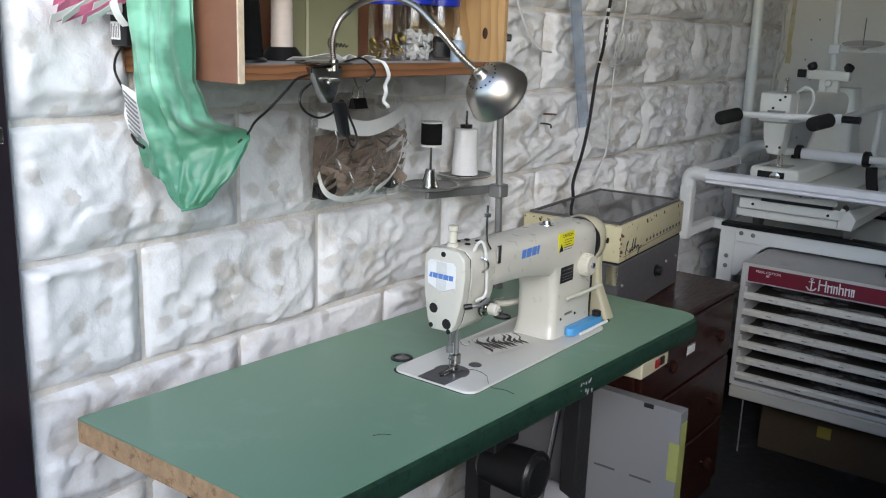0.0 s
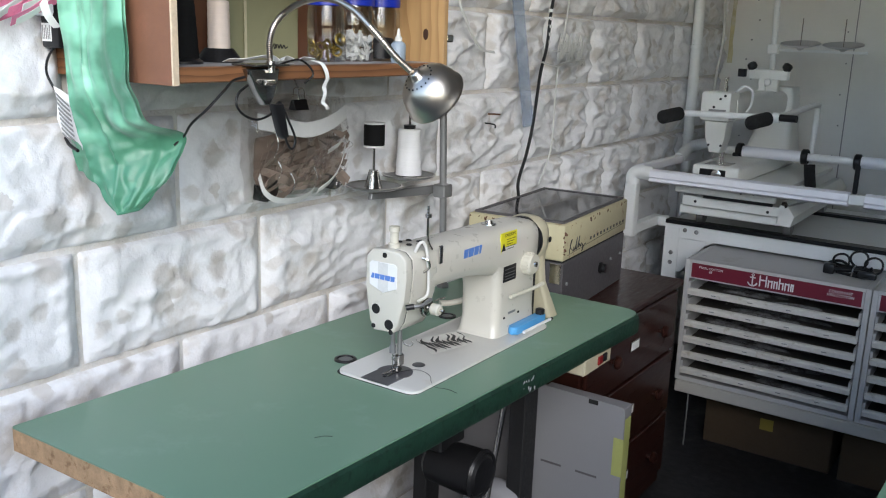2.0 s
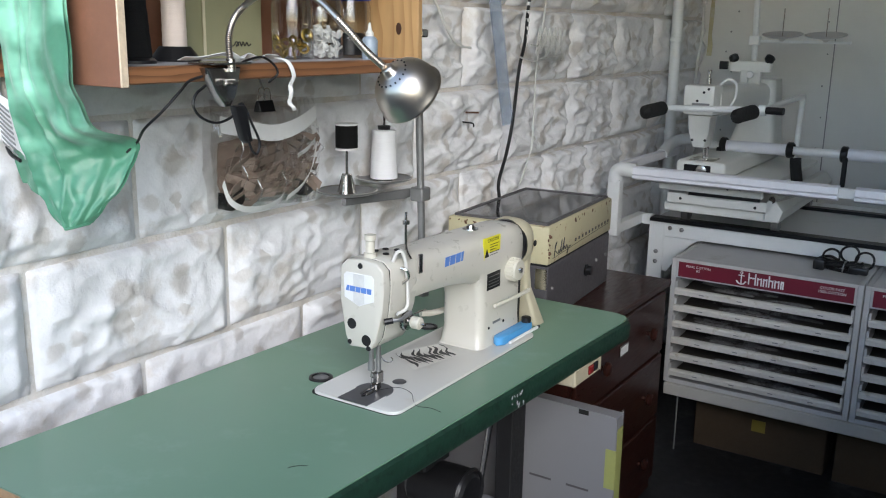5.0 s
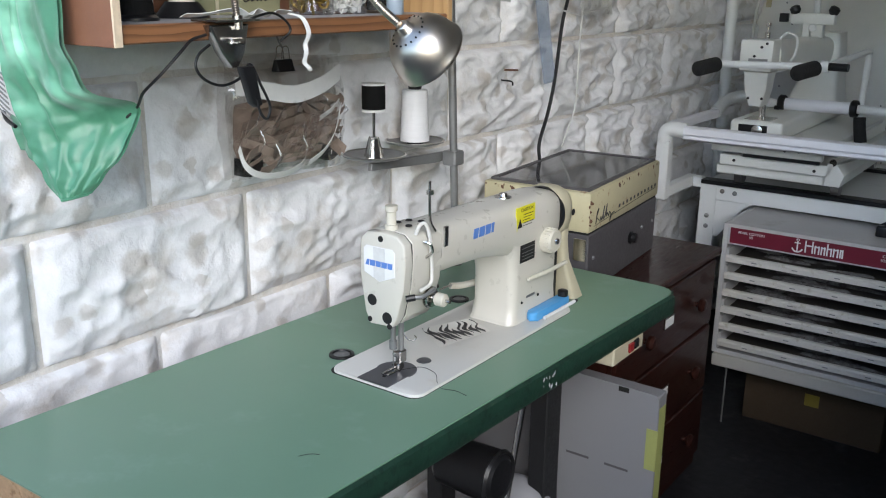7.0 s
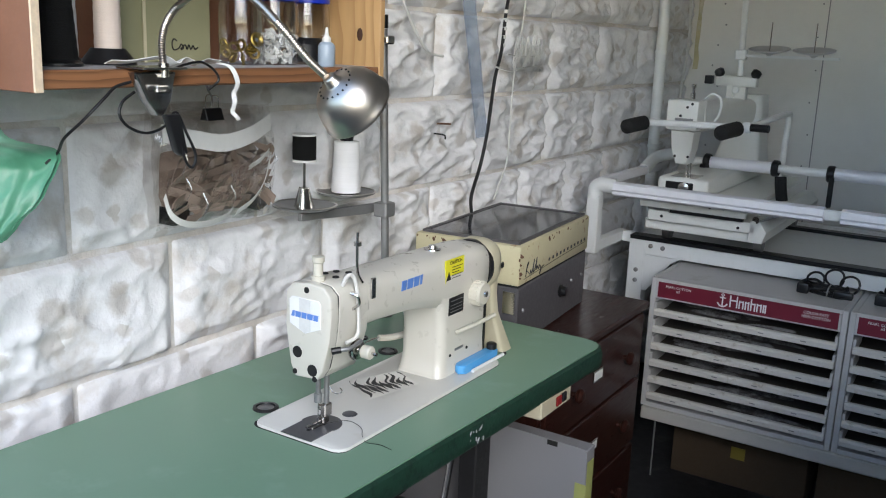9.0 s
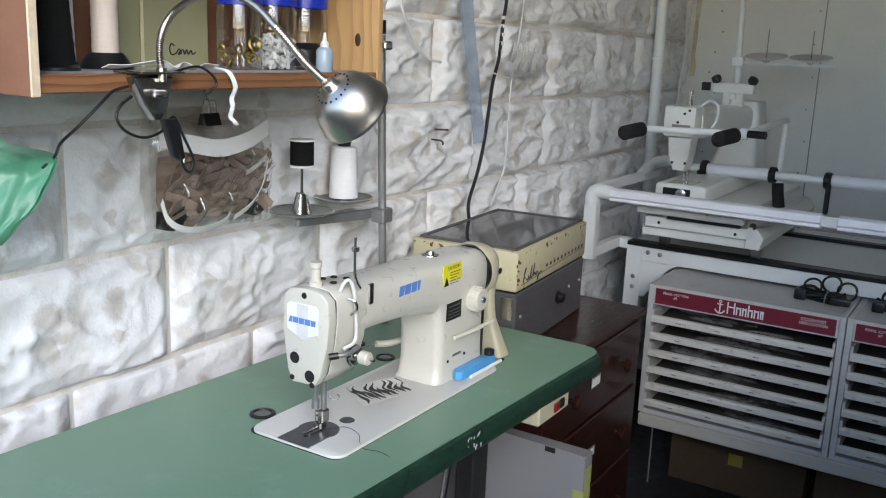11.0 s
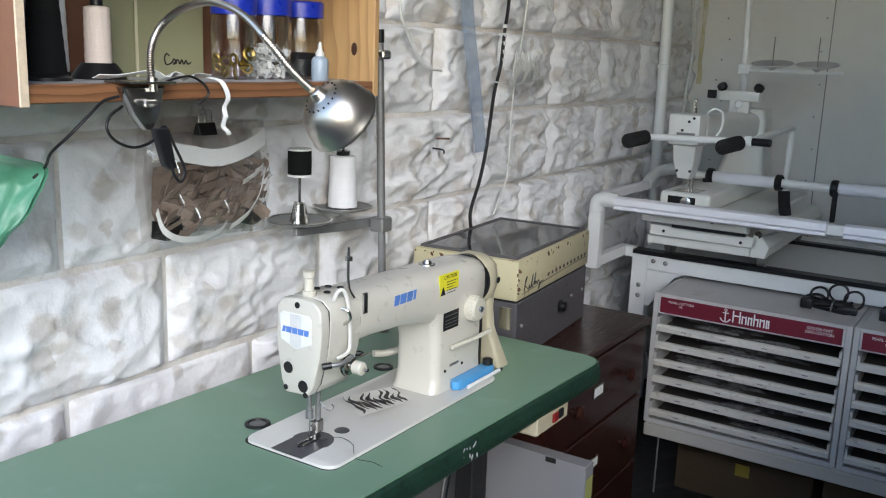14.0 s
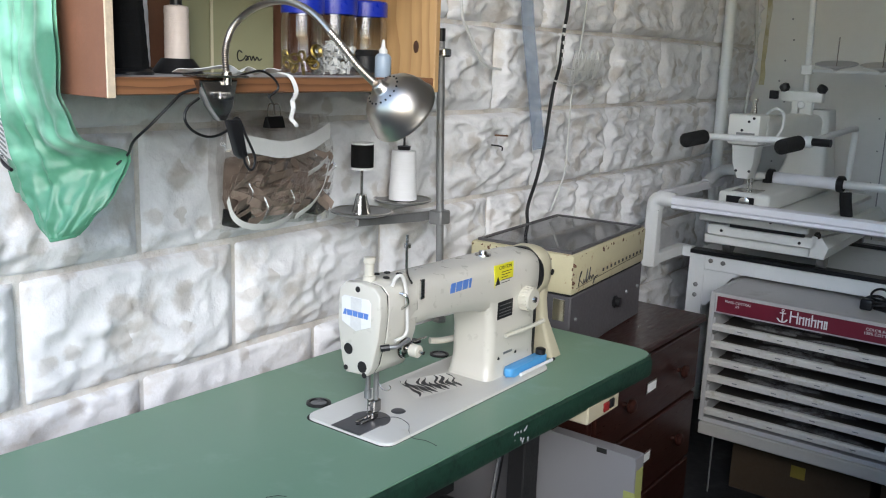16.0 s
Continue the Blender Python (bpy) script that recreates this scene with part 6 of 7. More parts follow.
# ---- thread stand fixed to the table ----
def build_stand():
    s = thing("thread_stand", (0.125, 0.615, TOP), "grey steel thread stand with two spool dishes", "thread stand")
    PX, PY = 0.128, 0.585
    part("pole", R((PX, PY + 0.01, TOP), (PX, PY - 0.022, 1.375), 0.0085), M_DULL, s, "grey steel pole")
    part("pole_cap", R((PX, PY - 0.022, 1.376), (PX, PY - 0.023, 1.403), 0.0095), M_BLACK, s)
    part("clamp", B(PX - 0.014, PX + 0.02, PY - 0.036, PY - 0.008, 1.345, 1.362, bevel=0.003), M_STEEL, s)
    part("base_nut", lathe(bmesh.new(), [(0.016, 0), (0.016, 0.006), (0.010, 0.012), (0, 0.012)], Matrix.Translation((PX, PY + 0.01, TOP + 0.0005)), 6), M_DULL, s)
    arm = part("arm", prism(bmesh.new(), [(0.34, 1.007), (0.342, 1.021), (0.60, 1.010), (0.605, 0.994), (0.55, 0.992)], "x", 0.095, 0.105, 0.001, 1), M_DULL, s, "grey steel spool arm")
    part("collar", B(0.108, 0.142, PY - 0.018, PY + 0.018, 0.985, 1.016, bevel=0.003), M_DULL, s)
    for x, y, z in ((0.085, 0.372, 1.026), (0.060, 0.535, 1.030)):
        m = Matrix.Translation((x, y, z))
        part("dish", lathe(bmesh.new(), [(0, -0.004), (0.03, -0.004), (0.055, 0.002), (0.062, 0.005), (0.063, 0.008), (0.060, 0.007), (0.03, 0.0), (0, 0.0)], m, 36), M_DULL, s, "round steel spool dish")
        part("dish_rim", lathe(bmesh.new(), [(0.0615, 0.0065), (0.0645, 0.008), (0.0615, 0.0095), (0.0600, 0.008), (0.0615, 0.0065)], m, 36), M_STEEL, s)
    m = Matrix.Translation((0.085, 0.372, 1.026))
    part("spool_seat", lathe(bmesh.new(), [(0.0175, 0), (0.015, 0.008), (0.010, 0.040), (0.007, 0.042), (0.003, 0.042), (0.003, 0.14), (0, 0.14)], m, 8), M_STEEL, s, "bright finned spool seat")
    for k in range(4):
        a = k * 1.5708 + 0.4
        part("fin", turned(bmesh.new(), lambda b: prism(b, [(0.004, 0.002), (0.021, 0.002), (0.010, 0.042), (0.004, 0.042)], "y", -0.001, 0.001), m @ Matrix.Rotation(a, 4, "Z")), M_STEEL, s)
    z = 1.119
    sp = thing("thread_spool", (0.085, 0.372, z), "small black thread spool with white ends on the stand", "thread", "thread spools")
    m = Matrix.Translation((0.085, 0.372, z))
    part("core", lathe(bmesh.new(), [(0.004, -0.001), (0.0235, -0.001), (0.0235, 0.003), (0.015, 0.0035), (0.015, 0.049), (0.0235, 0.0495), (0.0235, 0.053), (0.004, 0.053)], m), M_PAPER, sp, "white plastic spool ends")
    part("thread", lathe(bmesh.new(), [(0.0152, 0.0036), (0.0228, 0.0036), (0.0230, 0.026), (0.0228, 0.0488), (0.0152, 0.0488)], m, 28), M_THREADK, sp)
    c = cone_spool(0.060, 0.535, 1.0312, 0.114, 0.0310, 0.0265, M_THREADW, "large white thread cone on a steel dish", False)
    part("cone_tip", lathe(bmesh.new(), [(0.012, 0.110), (0.013, 0.120), (0.010, 0.122), (0, 0.122)], Matrix.Translation((0.060, 0.535, 1.0312)), 16), M_BLACK, c, "black plastic cone tip")
    part("spool_pin", R((0.060, 0.535, 1.15), (0.060, 0.535, 1.185), 0.003, seg=8), M_STEEL, s)


build_stand()


# ---- green cloth, adapter and tags by the shelf ----
def build_cloth():
    c = thing("cloth_bag", (0.12, -0.33, 1.08), "green tie-dyed satin cloth bag hanging against the shelf side", "cloth bag")
    rows = [((0.070, -0.345, 1.75), (0.194, -0.345, 1.75)), ((0.063, -0.343, 1.50), (0.197, -0.343, 1.50)), ((0.061, -0.342, 1.40), (0.201, -0.342, 1.40)), ((0.064, -0.342, 1.32), (0.206, -0.342, 1.30)), ((0.076, -0.340, 1.25), (0.212, -0.338, 1.265)),
            ((0.090, -0.338, 1.21), (0.217, -0.318, 1.225)), ((0.102, -0.336, 1.175), (0.214, -0.258, 1.207)), ((0.110, -0.334, 1.15), (0.208, -0.250, 1.180)), ((0.122, -0.332, 1.125), (0.203, -0.272, 1.142)), ((0.140, -0.328, 1.10), (0.190, -0.298, 1.110)), ((0.154, -0.322, 1.084), (0.178, -0.310, 1.090))]
    left, right = smooth_path([a for a, _ in rows], 6), smooth_path([b for _, b in rows], 6)
    grid = []
    for j, (a, b) in enumerate(zip(left, right)):
        v = j / (len(left) - 1)
        row = []
        for i in range(37):
            u = i / 36
            p = a.lerp(b, u)
            fold = 0.005 * math.sin(u * 7 + 1.8 * math.sin(v * 4)) + 0.002 * math.sin(u * 21 + 4 * math.sin(v * 5))
            fold *= 1 - 0.5 * v
            fold += 0.010 * math.exp(-((u - 0.34) / 0.03) ** 2) * (1 - 0.6 * v)
            fold += 0.012 * noise.noise(Vector((u * 3, v * 7, 2.2))) + 0.004 * noise.noise(Vector((u * 9, v * 20, 4.1)))
            fold += 0.018 * math.sin(math.pi * u) * max(0, v - 0.45)
            fold += 0.014 * min(1.0, v * 1.6) / (1 + math.exp((u - 0.64 - 0.12 * v) * 70))
            row.append((p.x + 0.25 * fold, p.y - abs(fold) * 0.9 - 0.004, p.z))
        grid.append(row)
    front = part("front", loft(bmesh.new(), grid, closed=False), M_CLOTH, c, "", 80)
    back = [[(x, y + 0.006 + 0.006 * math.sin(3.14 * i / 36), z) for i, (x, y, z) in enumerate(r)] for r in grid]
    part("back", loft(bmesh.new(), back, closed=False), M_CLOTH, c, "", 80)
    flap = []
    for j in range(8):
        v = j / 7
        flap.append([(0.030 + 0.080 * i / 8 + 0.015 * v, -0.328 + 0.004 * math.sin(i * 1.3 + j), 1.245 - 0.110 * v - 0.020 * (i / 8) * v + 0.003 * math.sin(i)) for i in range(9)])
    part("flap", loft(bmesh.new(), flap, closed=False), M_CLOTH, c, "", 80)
    part("hem", tube(bmesh.new(), [grid[-1][k] for k in (0, 12, 24, 36)], 0.0022, 6, 3), M_CLOTH, c)
    part("strap", tube(bmesh.new(), [(0.030, -0.335, 1.187), (0.05, -0.342, 1.178), (0.075, -0.345, 1.172)], 0.0028, 8, 4), M_BLACK, c, "black cord end")


build_cloth()
ad = thing("power_adapter", (0.03, -0.335, 1.34), "black plug-in power adapter with a white label", "adapter")
part("body", B(0.006, 0.050, -0.350, -0.298, 1.325, 1.43, bevel=0.004, seg=2), M_BLACK, ad)
part("label", B(0.010, 0.034, -0.3512, -0.3502, 1.335, 1.362), M_PAPER, ad, "white rating label")
for k in range(5):
    part("print_bar", B(0.012 + 0.0045 * k, 0.014 + 0.0045 * k, -0.3516, -0.3511, 1.338, 1.359 - 0.004 * (k % 2)), M_DULL, ad)
part("cord", tube(bmesh.new(), [(0.028, -0.345, 1.326), (0.020, -0.352, 1.305), (0.018, -0.352, 1.285), (0.026, -0.346, 1.262), (0.034, -0.342, 1.240)], 0.0020, 8, 5), M_BLACK, ad, "thin black cord")
tag = thing("warning_tag", (0.05, -0.345, 1.20), "white printed plastic tag on the lamp cord", "tag")
part("sheet", loft(bmesh.new(), [[(0.026 + 0.014 * v + 0.045 * u, -0.348 + 0.010 * math.sin(u * 2.5) + 0.003 * math.sin(7 * v + 3 * u), 1.268 - 0.075 * v - 0.030 * u + 0.010 * u * v) for u in (0, 0.25, 0.5, 0.75, 1)] for v in (0, 0.33, 0.66, 1)], closed=False), M_PAPER, tag)
for k in range(9):
    v = 0.06 + 0.10 * k
    a = Vector((0.034 + 0.014 * v, -0.3505, 1.262 - 0.075 * v))
    part("print_bar", strip(bmesh.new(), [a, a + Vector((0.016, 0.0005, -0.010)), a + Vector((0.030, 0.002, -0.018))], 0.0032, 0.0004, Vector((0, 0, 1)), 2), M_DULL, tag)
toy = thing("plush_ornament", (0.02, -0.42, 1.38), "pink and white ribbon ornament hung on the wall", "ornament")
rnd = random.Random(21)
for k in range(16):
    m_ = (M_PINK, M_PINK, M_PAPER, M_PINK)[k % 4]
    y0, z0 = -0.475 + 0.10 * rnd.random(), 1.36 + 0.03 * rnd.random()
    pts = [(0.035 + 0.02 * rnd.random(), y0, z0 + (0.02 if k % 4 == 3 else 0)), (0.05, y0 + 0.03 + 0.02 * rnd.random(), z0 + 0.015 + 0.01 * rnd.random()), (0.05, y0 + 0.07, z0 + 0.045), (0.045, -0.36, 1.46)]
    part("ribbon_loop", strip(bmesh.new(), pts, 0.011 + 0.006 * rnd.random(), 0.0008, Vector((0.5, 0, 1))), m_, toy)
part("ribbon_tail", strip(bmesh.new(), [(0.052, -0.376, 1.41), (0.054, -0.370, 1.38), (0.052, -0.360, 1.365), (0.05, -0.350, 1.356)], 0.012, 0.001, Vector((0.4, 1, 0.2))), M_PAPER, toy, "white ribbon tail")
part("pad", B(0.02, 0.05, -0.372, -0.352, 1.372, 1.44, bevel=0.006, seg=2), M_PAPER, toy)


# ---- along the wall ----
def hung(name, label, category, pts, r, m, n=6):
    ob = thing(name, pts[-1], label, category)
    part("line", tube(bmesh.new(), pts, r, 8, n), m, ob)
    return ob


cord = hung("wall_cable", "thick black power cable hanging down the stone wall", "cable", [(0.05, 1.236, 1.75), (0.05, 1.232, 1.51), (0.05, 1.216, 1.422), (0.05, 1.204, 1.333), (0.05, 1.175, 1.259), (0.055, 1.140, 1.123), (0.055, 1.112, 1.038), (0.055, 1.072, 0.960), (0.06, 1.068, 0.915)], 0.0047, M_BLACK)
for k in range(6):
    t = 1.44 - 0.022 * k
    part("wrap", R((0.05, 1.219 - 0.0022 * k, t), (0.05, 1.2185 - 0.0022 * k, t - 0.009), 0.0064, seg=10), M_CLIPS, cord, "pale wrapped band")
rb = thing("blue_ribbon", (0.04, 1.12, 1.11), "sheer dusty blue ribbon hanging on the stone wall", "ribbon")
part("band", strip(bmesh.new(), [(0.05, 1.005, 1.75), (0.05, 1.018, 1.50), (0.055, 1.055, 1.32), (0.05, 1.095, 1.20), (0.05, 1.122, 1.110)], 0.042, 0.0008, Vector((0.3, 1, 0.1))), M_BLUEVEIL, rb)
hung("white_wire", "thin white wire drooping over the wall", "wire", [(0.04, 0.742, 1.75), (0.04, 0.751, 1.477), (0.04, 0.784, 1.404), (0.04, 0.856, 1.332), (0.04, 0.93, 1.318)], 0.0035, M_CLIPS)
hung("white_wire", "thin white wire hanging by the black cord", "wire", [(0.04, 1.37, 1.75), (0.04, 1.354, 1.518), (0.04, 1.335, 1.40), (0.04, 1.30, 1.25), (0.04, 1.292, 1.052), (0.04, 1.266, 0.991), (0.045, 1.213, 0.930)], 0.0022, M_CLIPS)
hung("white_wire", "white cable running down the room corner", "wire", [(0.03, 2.80, 1.85), (0.03, 2.807, 1.619), (0.03, 2.854, 1.394), (0.03, 2.808, 1.197), (0.03, 2.80, 0.9)], 0.006, M_CLIPS)
hk = thing("wire_rack", (0.04, 1.32, 1.30), "small bent white wire rack on the wall", "rack")
for k in range(5):
    y = 1.255 + 0.032 * k
    part("wire", tube(bmesh.new(), [(0.06, y, 1.30), (0.062, y + 0.006, 1.345), (0.062, y + 0.016, 1.372), (0.062, y + 0.022, 1.34), (0.06, y + 0.03, 1.305)], 0.0022, 6, 4), M_CLIPS, hk)
part("wire", tube(bmesh.new(), [(0.06, 1.16, 1.292), (0.065, 1.24, 1.280), (0.065, 1.30, 1.288), (0.06, 1.43, 1.296)], 0.0025, 6, 5), M_CLIPS, hk)
part("wire", tube(bmesh.new(), [(0.06, 1.22, 1.325), (0.065, 1.30, 1.318), (0.06, 1.42, 1.322)], 0.0022, 6, 5), M_CLIPS, hk)
rnd = random.Random(5)
# white strips whose colour imitates the silvery glints on the rack
for k in range(9):
    y, z = 1.255 + 0.019 * k, 1.292 + 0.012 * (k % 3)
    part("glint_strip", strip(bmesh.new(), [(0.062, y, z), (0.068, y + 0.006, z + 0.022), (0.064, y + 0.010 + 0.01 * rnd.random(), z + 0.050)], 0.008, 0.001, Vector((0.4, 1, 0)), 4), M_CLIPS, hk, "pale strip painted as a silvery glint")
part("clear_pouch", loft(bmesh.new(), [[(0.070 + 0.003 * math.sin(i * 1.7 + j), 1.235 + 0.032 * i, 1.278 + 0.024 * j) for i in range(7)] for j in range(4)], closed=False), M_BAGFILM, hk, "clear creased pouch").visible_shadow = False
nl = thing("wall_nail", (0.04, 0.97, 1.14), "rusty nail and hook in the wall", "nail")
part("shank", R((0.0, 0.978, 1.150), (0.036, 0.985, 1.151), 0.0024, seg=8), M_RUST, nl)
part("hook", tube(bmesh.new(), [(0.0, 0.962, 1.126), (0.030, 0.966, 1.124), (0.032, 0.968, 1.114)], 0.0022, 6, 4), M_DARKIRON, nl)
pp = thing("wall_pipe", (0.02, 2.522, 0), "white painted pipe running up the stone wall", "pipe")
part("pipe", R((0.045, 2.50, 0.0), (0.045, 2.46, CEIL), 0.021), M_WHITEPAINT, pp)
for z in (0.98, 1.34, 1.9):
    part("strap", lathe(bmesh.new(), [(0.022, -0.008), (0.0245, -0.007), (0.0245, 0.007), (0.022, 0.008)], Matrix.Translation((0.045, 2.50 - 0.0163 * z, z)), 16), M_WHITEPAINT, pp)


# ---- small things on the table ----
zb = thing("fabric_scrap", (0.37, 0.25, BZ), "zebra striped fabric scrap lying on the machine bed", "fabric")
quad = [Vector(p) for p in ((0.392, 0.176), (0.311, 0.226), (0.357, 0.318), (0.420, 0.292))]


def on_scrap(u, v, h=0.0):
    p = (1 - u) * (1 - v) * quad[0] + u * (1 - v) * quad[1] + u * v * quad[2] + (1 - u) * v * quad[3]
    return Vector((p.x, p.y, BZ + 0.0008 + 0.002 * max(0, math.sin(u * 5 + v * 3)) * u + h))


bm = bmesh.new()
loft(bm, [[on_scrap(i / 8, j / 8) for i in range(9)] for j in range(9)], closed=False)
cloth = part("cloth", bm, M_BEDWHITE, zb)
for k in range(10):
    v0 = 0.07 + 0.096 * k
    bm = bmesh.new()
    rows = []
    n = 12
    s0, s1 = 0.05 + 0.12 * (k % 3 == 1), 0.96 - 0.30 * (k % 3 == 2)
    for i in range(n + 1):
        t = i / n
        u = s0 + (s1 - s0) * t
        v = v0 + 0.06 * math.sin(u * 6 + k * 0.35) + 0.025 * math.sin(u * 13 + k * 0.6)
        w = 0.052 * math.sin(math.pi * (0.08 + 0.88 * t)) * (0.7 + 0.3 * math.sin(k * 2.1 + u * 9))
        rows.append([on_scrap(u, min(max(v - w, 0.01), 0.99), 0.0005), on_scrap(u, min(max(v + w, 0.012), 0.992), 0.0005)])
    loft(bm, rows, closed=False)
    part("stripe", bm, M_BLACK, cloth)
bh = thing("blue_holder", (0.45, 0.45, BZ), "bright blue plastic seam tool lying on the bed", "tool")
part("body", prism(bmesh.new(), rounded(0.439, 0.460, 0.375, 0.512, 0.0102), "z", BZ + 0.0004, BZ + 0.017, 0.004, 3), M_BLUE, bh)
part("black_cap", lathe(bmesh.new(), [(0.010, 0), (0.010, 0.010), (0.007, 0.012), (0, 0.012)], Matrix.Translation((0.4495, 0.498, BZ + 0.017)), 16), M_BLACK, bh, "black screw cap")
pen = thing("chalk_pencil", (0.468, 0.45, BZ), "white chalk pencil with a black tip", "pencil")
part("shaft", R((0.466, 0.40, BZ + 0.0035), (0.466, 0.516, BZ + 0.0035), 0.0033, seg=8), M_PAPER, pen)
part("tip", R((0.466, 0.5162, BZ + 0.0035), (0.466, 0.524, BZ + 0.0035), 0.0034, seg=8), M_BLACK, pen)
hung("loose_thread", "loose dark thread end trailing over the table", "thread", [(0.398, 0.060, BZ + 0.002), (0.42, 0.088, BZ + 0.003), (0.451, 0.083, BZ + 0.002), (0.470, 0.062, BZ + 0.001), (0.482, 0.056, TOP + 0.0012), (0.505, 0.062, TOP + 0.001), (0.528, 0.058, TOP + 0.001)], 0.00045, M_DARKIRON)
hung("thread_scrap", "short grey thread scrap on the table", "thread", [(0.455, -0.225, TOP + 0.0008), (0.463, -0.212, TOP + 0.0008), (0.474, -0.205, TOP + 0.0008)], 0.00045, M_DARKIRON)


# ---- under the table ----
sw = thing("motor_switch", (0.57, 0.47, 0.68), "cream switch box with red and black buttons under the table", "switch")
part("case", B(0.535, 0.585, 0.452, 0.582, 0.683, TOP - 0.0405, bevel=0.003), M_YELLOWED, sw)
part("red_button", B(0.585, 0.590, 0.512, 0.532, 0.692, 0.711, bevel=0.002), M_REDSW, sw, "red stop button")
part("black_button", B(0.585, 0.590, 0.536, 0.554, 0.693, 0.712, bevel=0.002), M_BLACK, sw, "black start button")
fb = thing("storage_box", (0.47, 0.70, 0), "white coated board box standing on the floor under the table", "box")
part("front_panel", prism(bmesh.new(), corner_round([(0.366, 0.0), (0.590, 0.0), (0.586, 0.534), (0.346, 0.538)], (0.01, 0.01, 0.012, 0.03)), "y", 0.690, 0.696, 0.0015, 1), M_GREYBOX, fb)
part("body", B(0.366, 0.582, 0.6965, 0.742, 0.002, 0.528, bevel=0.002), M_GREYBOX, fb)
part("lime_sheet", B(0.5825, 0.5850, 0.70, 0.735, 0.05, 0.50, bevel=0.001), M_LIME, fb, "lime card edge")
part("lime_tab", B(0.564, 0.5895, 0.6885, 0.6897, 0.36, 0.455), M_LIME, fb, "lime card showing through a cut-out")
part("cut_out", B(0.494, 0.518, 0.6888, 0.6898, 0.523, 0.534), M_HOLE, fb)
for x in (0.377, 0.472):
    part("slot", B(x, x + 0.056, 0.6888, 0.6898, 0.338, 0.343), M_BOXGREY, fb, "dark narrow slot")
mo = thing("clutch_motor", (0.38, 0.265, 0.5), "black electric clutch motor hung under the table", "motor")
m = Matrix.Translation((0.372, 0.265, 0.500)) @ Matrix.Rotation(radians(90), 4, "Y")
part("body", lathe(bmesh.new(), [(0, -0.035), (0.036, -0.035), (0.046, -0.024), (0.050, 0.06), (0.050, 0.084), (0.036, 0.096), (0, 0.098)], m, 28), M_BLACK, mo)
part("end_ring", lathe(bmesh.new(), [(0.049, 0.084), (0.053, 0.088), (0.049, 0.094), (0.044, 0.090)], m, 28), M_BLACK, mo)
part("bracket", B(0.335, 0.39, 0.22, 0.31, 0.54, TOP - 0.041, bevel=0.004), M_DARKIRON, mo)
rd = thing("treadle_rod", (0.43, 0.455, 0.1), "bright steel linkage rod below the table", "rod")
part("rod", R((0.350, 0.425, 0.10), (0.402, 0.455, 0.60), 0.0065, seg=10), M_STEEL, rd)
part("hook", tube(bmesh.new(), [(0.402, 0.455, 0.60), (0.404, 0.462, 0.625), (0.406, 0.475, 0.618), (0.406, 0.478, 0.60)], 0.004, 8, 4), M_STEEL, rd)
td = thing("foot_treadle", (0.36, 0.20, 0.05), "dark iron foot treadle under the table", "treadle")
part("plate", B(0.24, 0.50, 0.06, 0.40, 0.055, 0.070, bevel=0.004), M_DARKIRON, td)
part("axle", R((0.16, 0.23, 0.062), (0.53, 0.23, 0.062), 0.010), M_DARKIRON, td)
part("arm", R((0.35, 0.40, 0.062), (0.35, 0.425, 0.105), 0.007), M_DARKIRON, td)
bgx = thing("carrier_bag", (0.33, 0.46, 0), "white carrier bag with red print on the floor", "bag")
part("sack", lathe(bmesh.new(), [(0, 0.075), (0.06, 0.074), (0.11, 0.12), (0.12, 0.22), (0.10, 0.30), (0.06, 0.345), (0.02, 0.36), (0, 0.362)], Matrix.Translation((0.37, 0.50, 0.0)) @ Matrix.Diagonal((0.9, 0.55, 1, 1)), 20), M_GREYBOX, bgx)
rnd = random.Random(12)
for k in range(8):
    a = rnd.uniform(-1.9, 0.1)
    z = rnd.uniform(0.24, 0.31)
    rr = 0.11 - 0.5 * (z - 0.26)
    part("print_spot", lathe(bmesh.new(), [(0, 0.0012), (0.006, 0.001), (0.007, -0.001)], Matrix.Translation((0.37 + 0.9 * rr * math.cos(a), 0.50 + 0.55 * rr * math.sin(a), z)) @ Vector((0.9 * math.cos(a), 1.4 * math.sin(a), 0.3)).to_track_quat("Z", "Y").to_matrix().to_4x4(), 8), M_REDSW, bgx)
panel = thing("board_panel", (0.2, 0.56, 0), "grey painted board leaning behind the table frame", "board")
part("board", B(0.14, 0.38, 0.575, 0.583, 0.0, 0.66, bevel=0.001), M_GREYPANEL, panel)

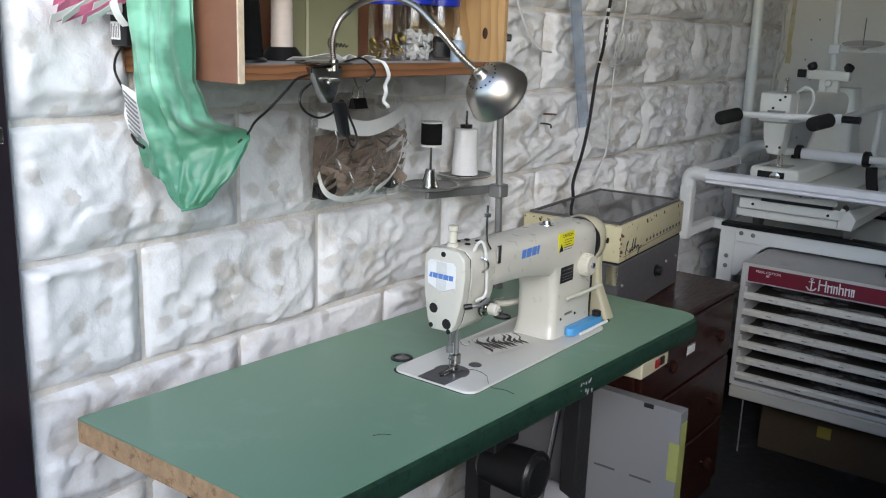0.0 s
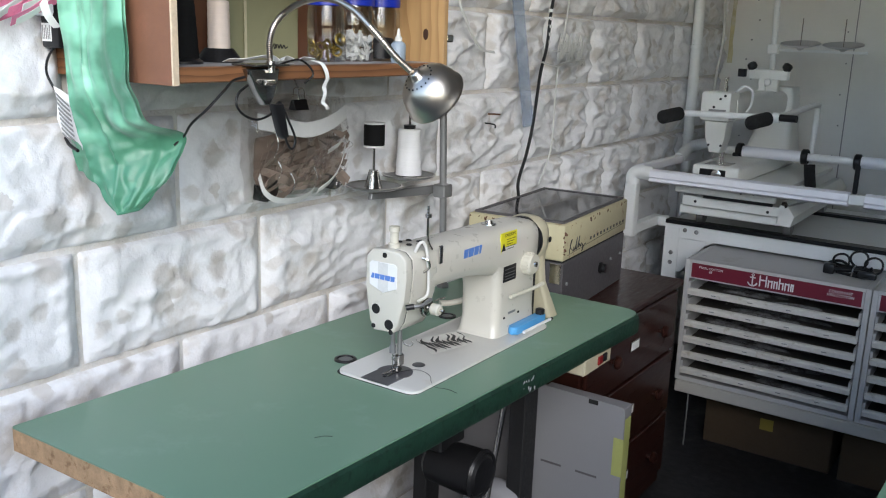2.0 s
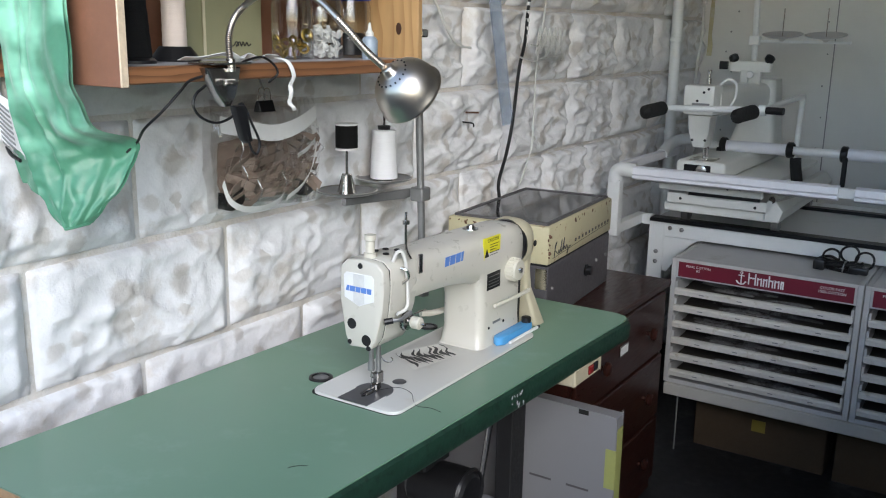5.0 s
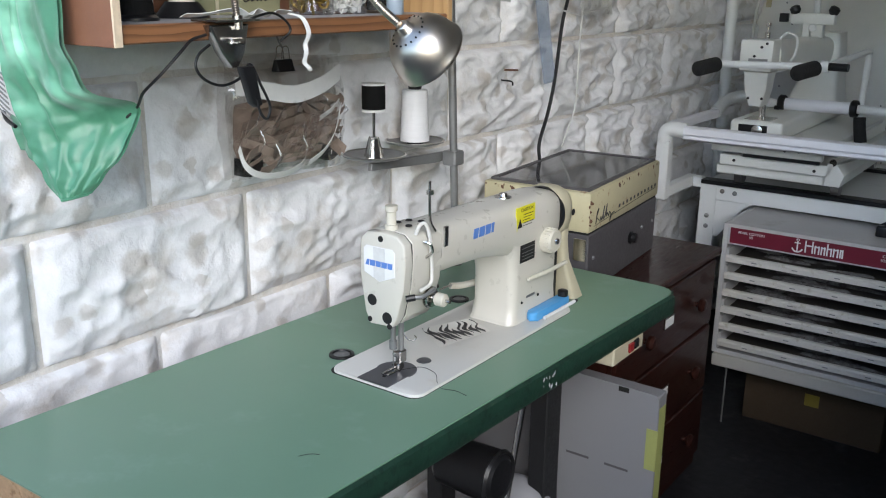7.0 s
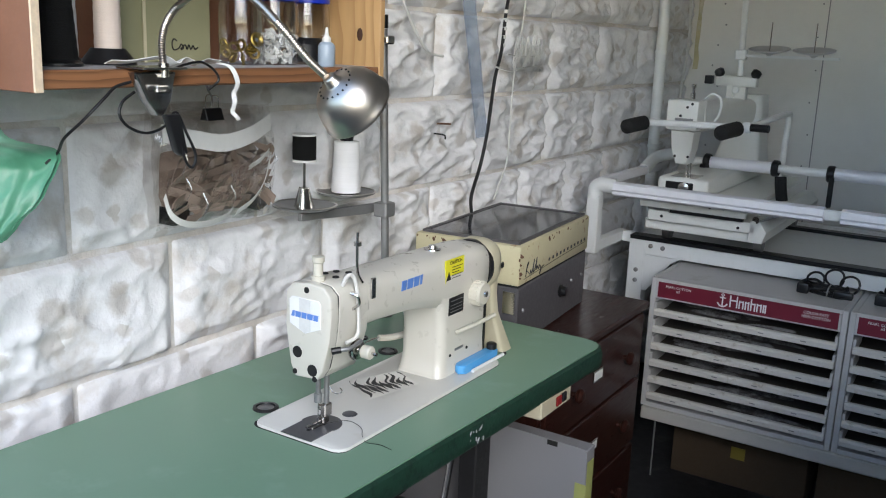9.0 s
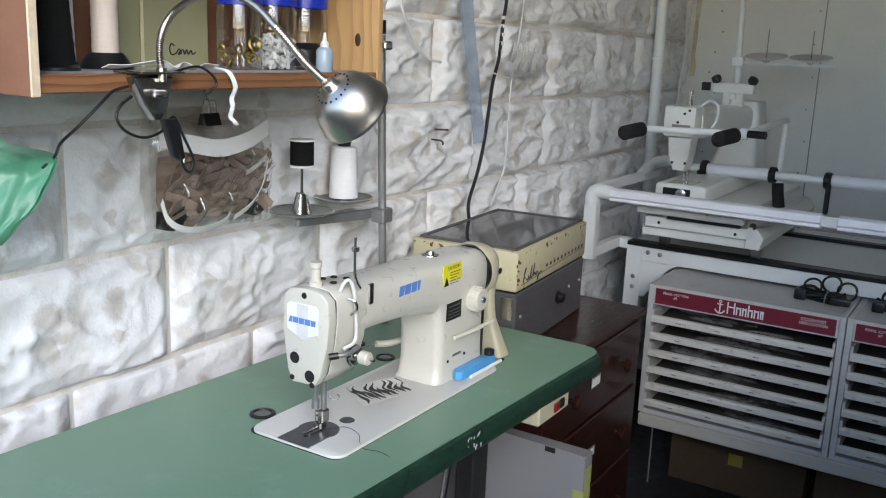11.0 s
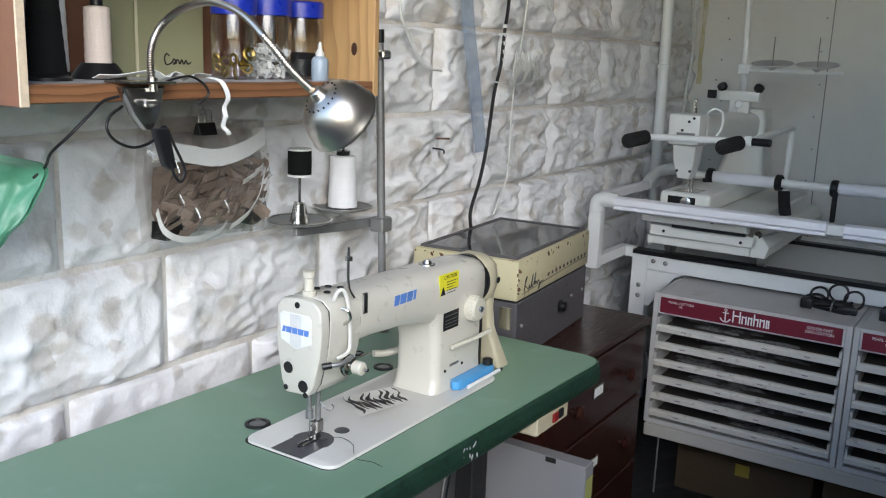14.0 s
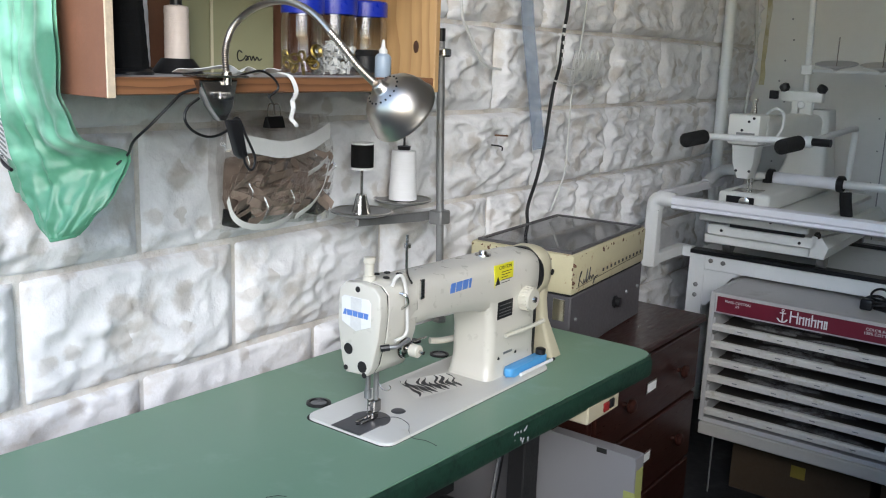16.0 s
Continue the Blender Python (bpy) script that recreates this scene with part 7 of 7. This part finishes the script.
# ---- second table ----
t2 = thing("work_table", (1.45, 0.5, 0), "second green laminate work table beside the aisle", "table")
part("tabletop", prism(bmesh.new(), corner_round([(1.185, -0.05), (1.75, -0.05), (1.75, 1.05), (1.215, 1.05)], (0.01, 0.01, 0.02, 0.02)), "z", TOP - 0.003, TOP, 0.001, 1), M_GREEN, t2, "green laminate surface")
part("core", prism(bmesh.new(), [(1.188, -0.047), (1.747, -0.047), (1.747, 1.047), (1.218, 1.047)], "z", TOP - 0.04, TOP - 0.0031), M_CHIP, t2)
for x in (1.27, 1.69):
    for y in (0.04, 0.96):
        part("leg", B(x - 0.02, x + 0.02, y - 0.02, y + 0.02, 0, TOP - 0.041, bevel=0.002), M_DARKIRON, t2)


# ---- coiled leads on the cabinets ----
def lead(x, y, z, seed):
    c = thing("coiled_lead", (x, y, z), "bundled black power lead tied with a band", "cable", "coiled leads")
    rnd = random.Random(seed)
    for k in range(4):
        pts = []
        for i in range(14):
            a = 6.28 * i / 13
            pts.append((x + 0.062 * math.cos(a) * (1 + 0.1 * rnd.random()) - 0.004 * k, y + 0.012 * math.sin(a * 2 + k) + 0.010 * k, z + 0.012 + 0.010 * math.sin(a) + 0.006 * k * rnd.random()))
        part("coil", tube(bmesh.new(), pts, 0.0045, 8, 4), M_BLACK, c)
    for cx, rr, h in ((x + 0.016, 0.026, 0.044), (x - 0.036, 0.024, 0.030), (x + 0.060, 0.026, 0.030)):
        part("loop", tube(bmesh.new(), [(cx + rr * math.cos(6.28 * i / 12), y + 0.018 + 0.006 * math.sin(i), z + h + 0.010 + rr * math.sin(6.28 * i / 12)) for i in range(13)], 0.0036, 8, 3), M_BLACK, c)
    part("plug", B(x - 0.082, x - 0.048, y - 0.018, y + 0.014, z + 0.0005, z + 0.032, bevel=0.005, seg=2), M_BLACK, c, "black moulded plug")
    part("plug", B(x + 0.02, x + 0.075, y - 0.014, y + 0.010, z + 0.0005, z + 0.022, bevel=0.005, seg=2), M_BLACK, c, "black moulded plug")
    part("tie", tube(bmesh.new(), [(x + 0.005, y - 0.024, z + 0.004), (x + 0.008, y - 0.022, z + 0.03), (x + 0.010, y + 0.01, z + 0.036)], 0.0022, 6, 4), M_DULL, c)


lead(0.835, 1.85, 0.6577, 1)
lead(1.05, 1.85, 0.6577, 2)

# ---- the rock-faced blocks, last ----
build_blocks()
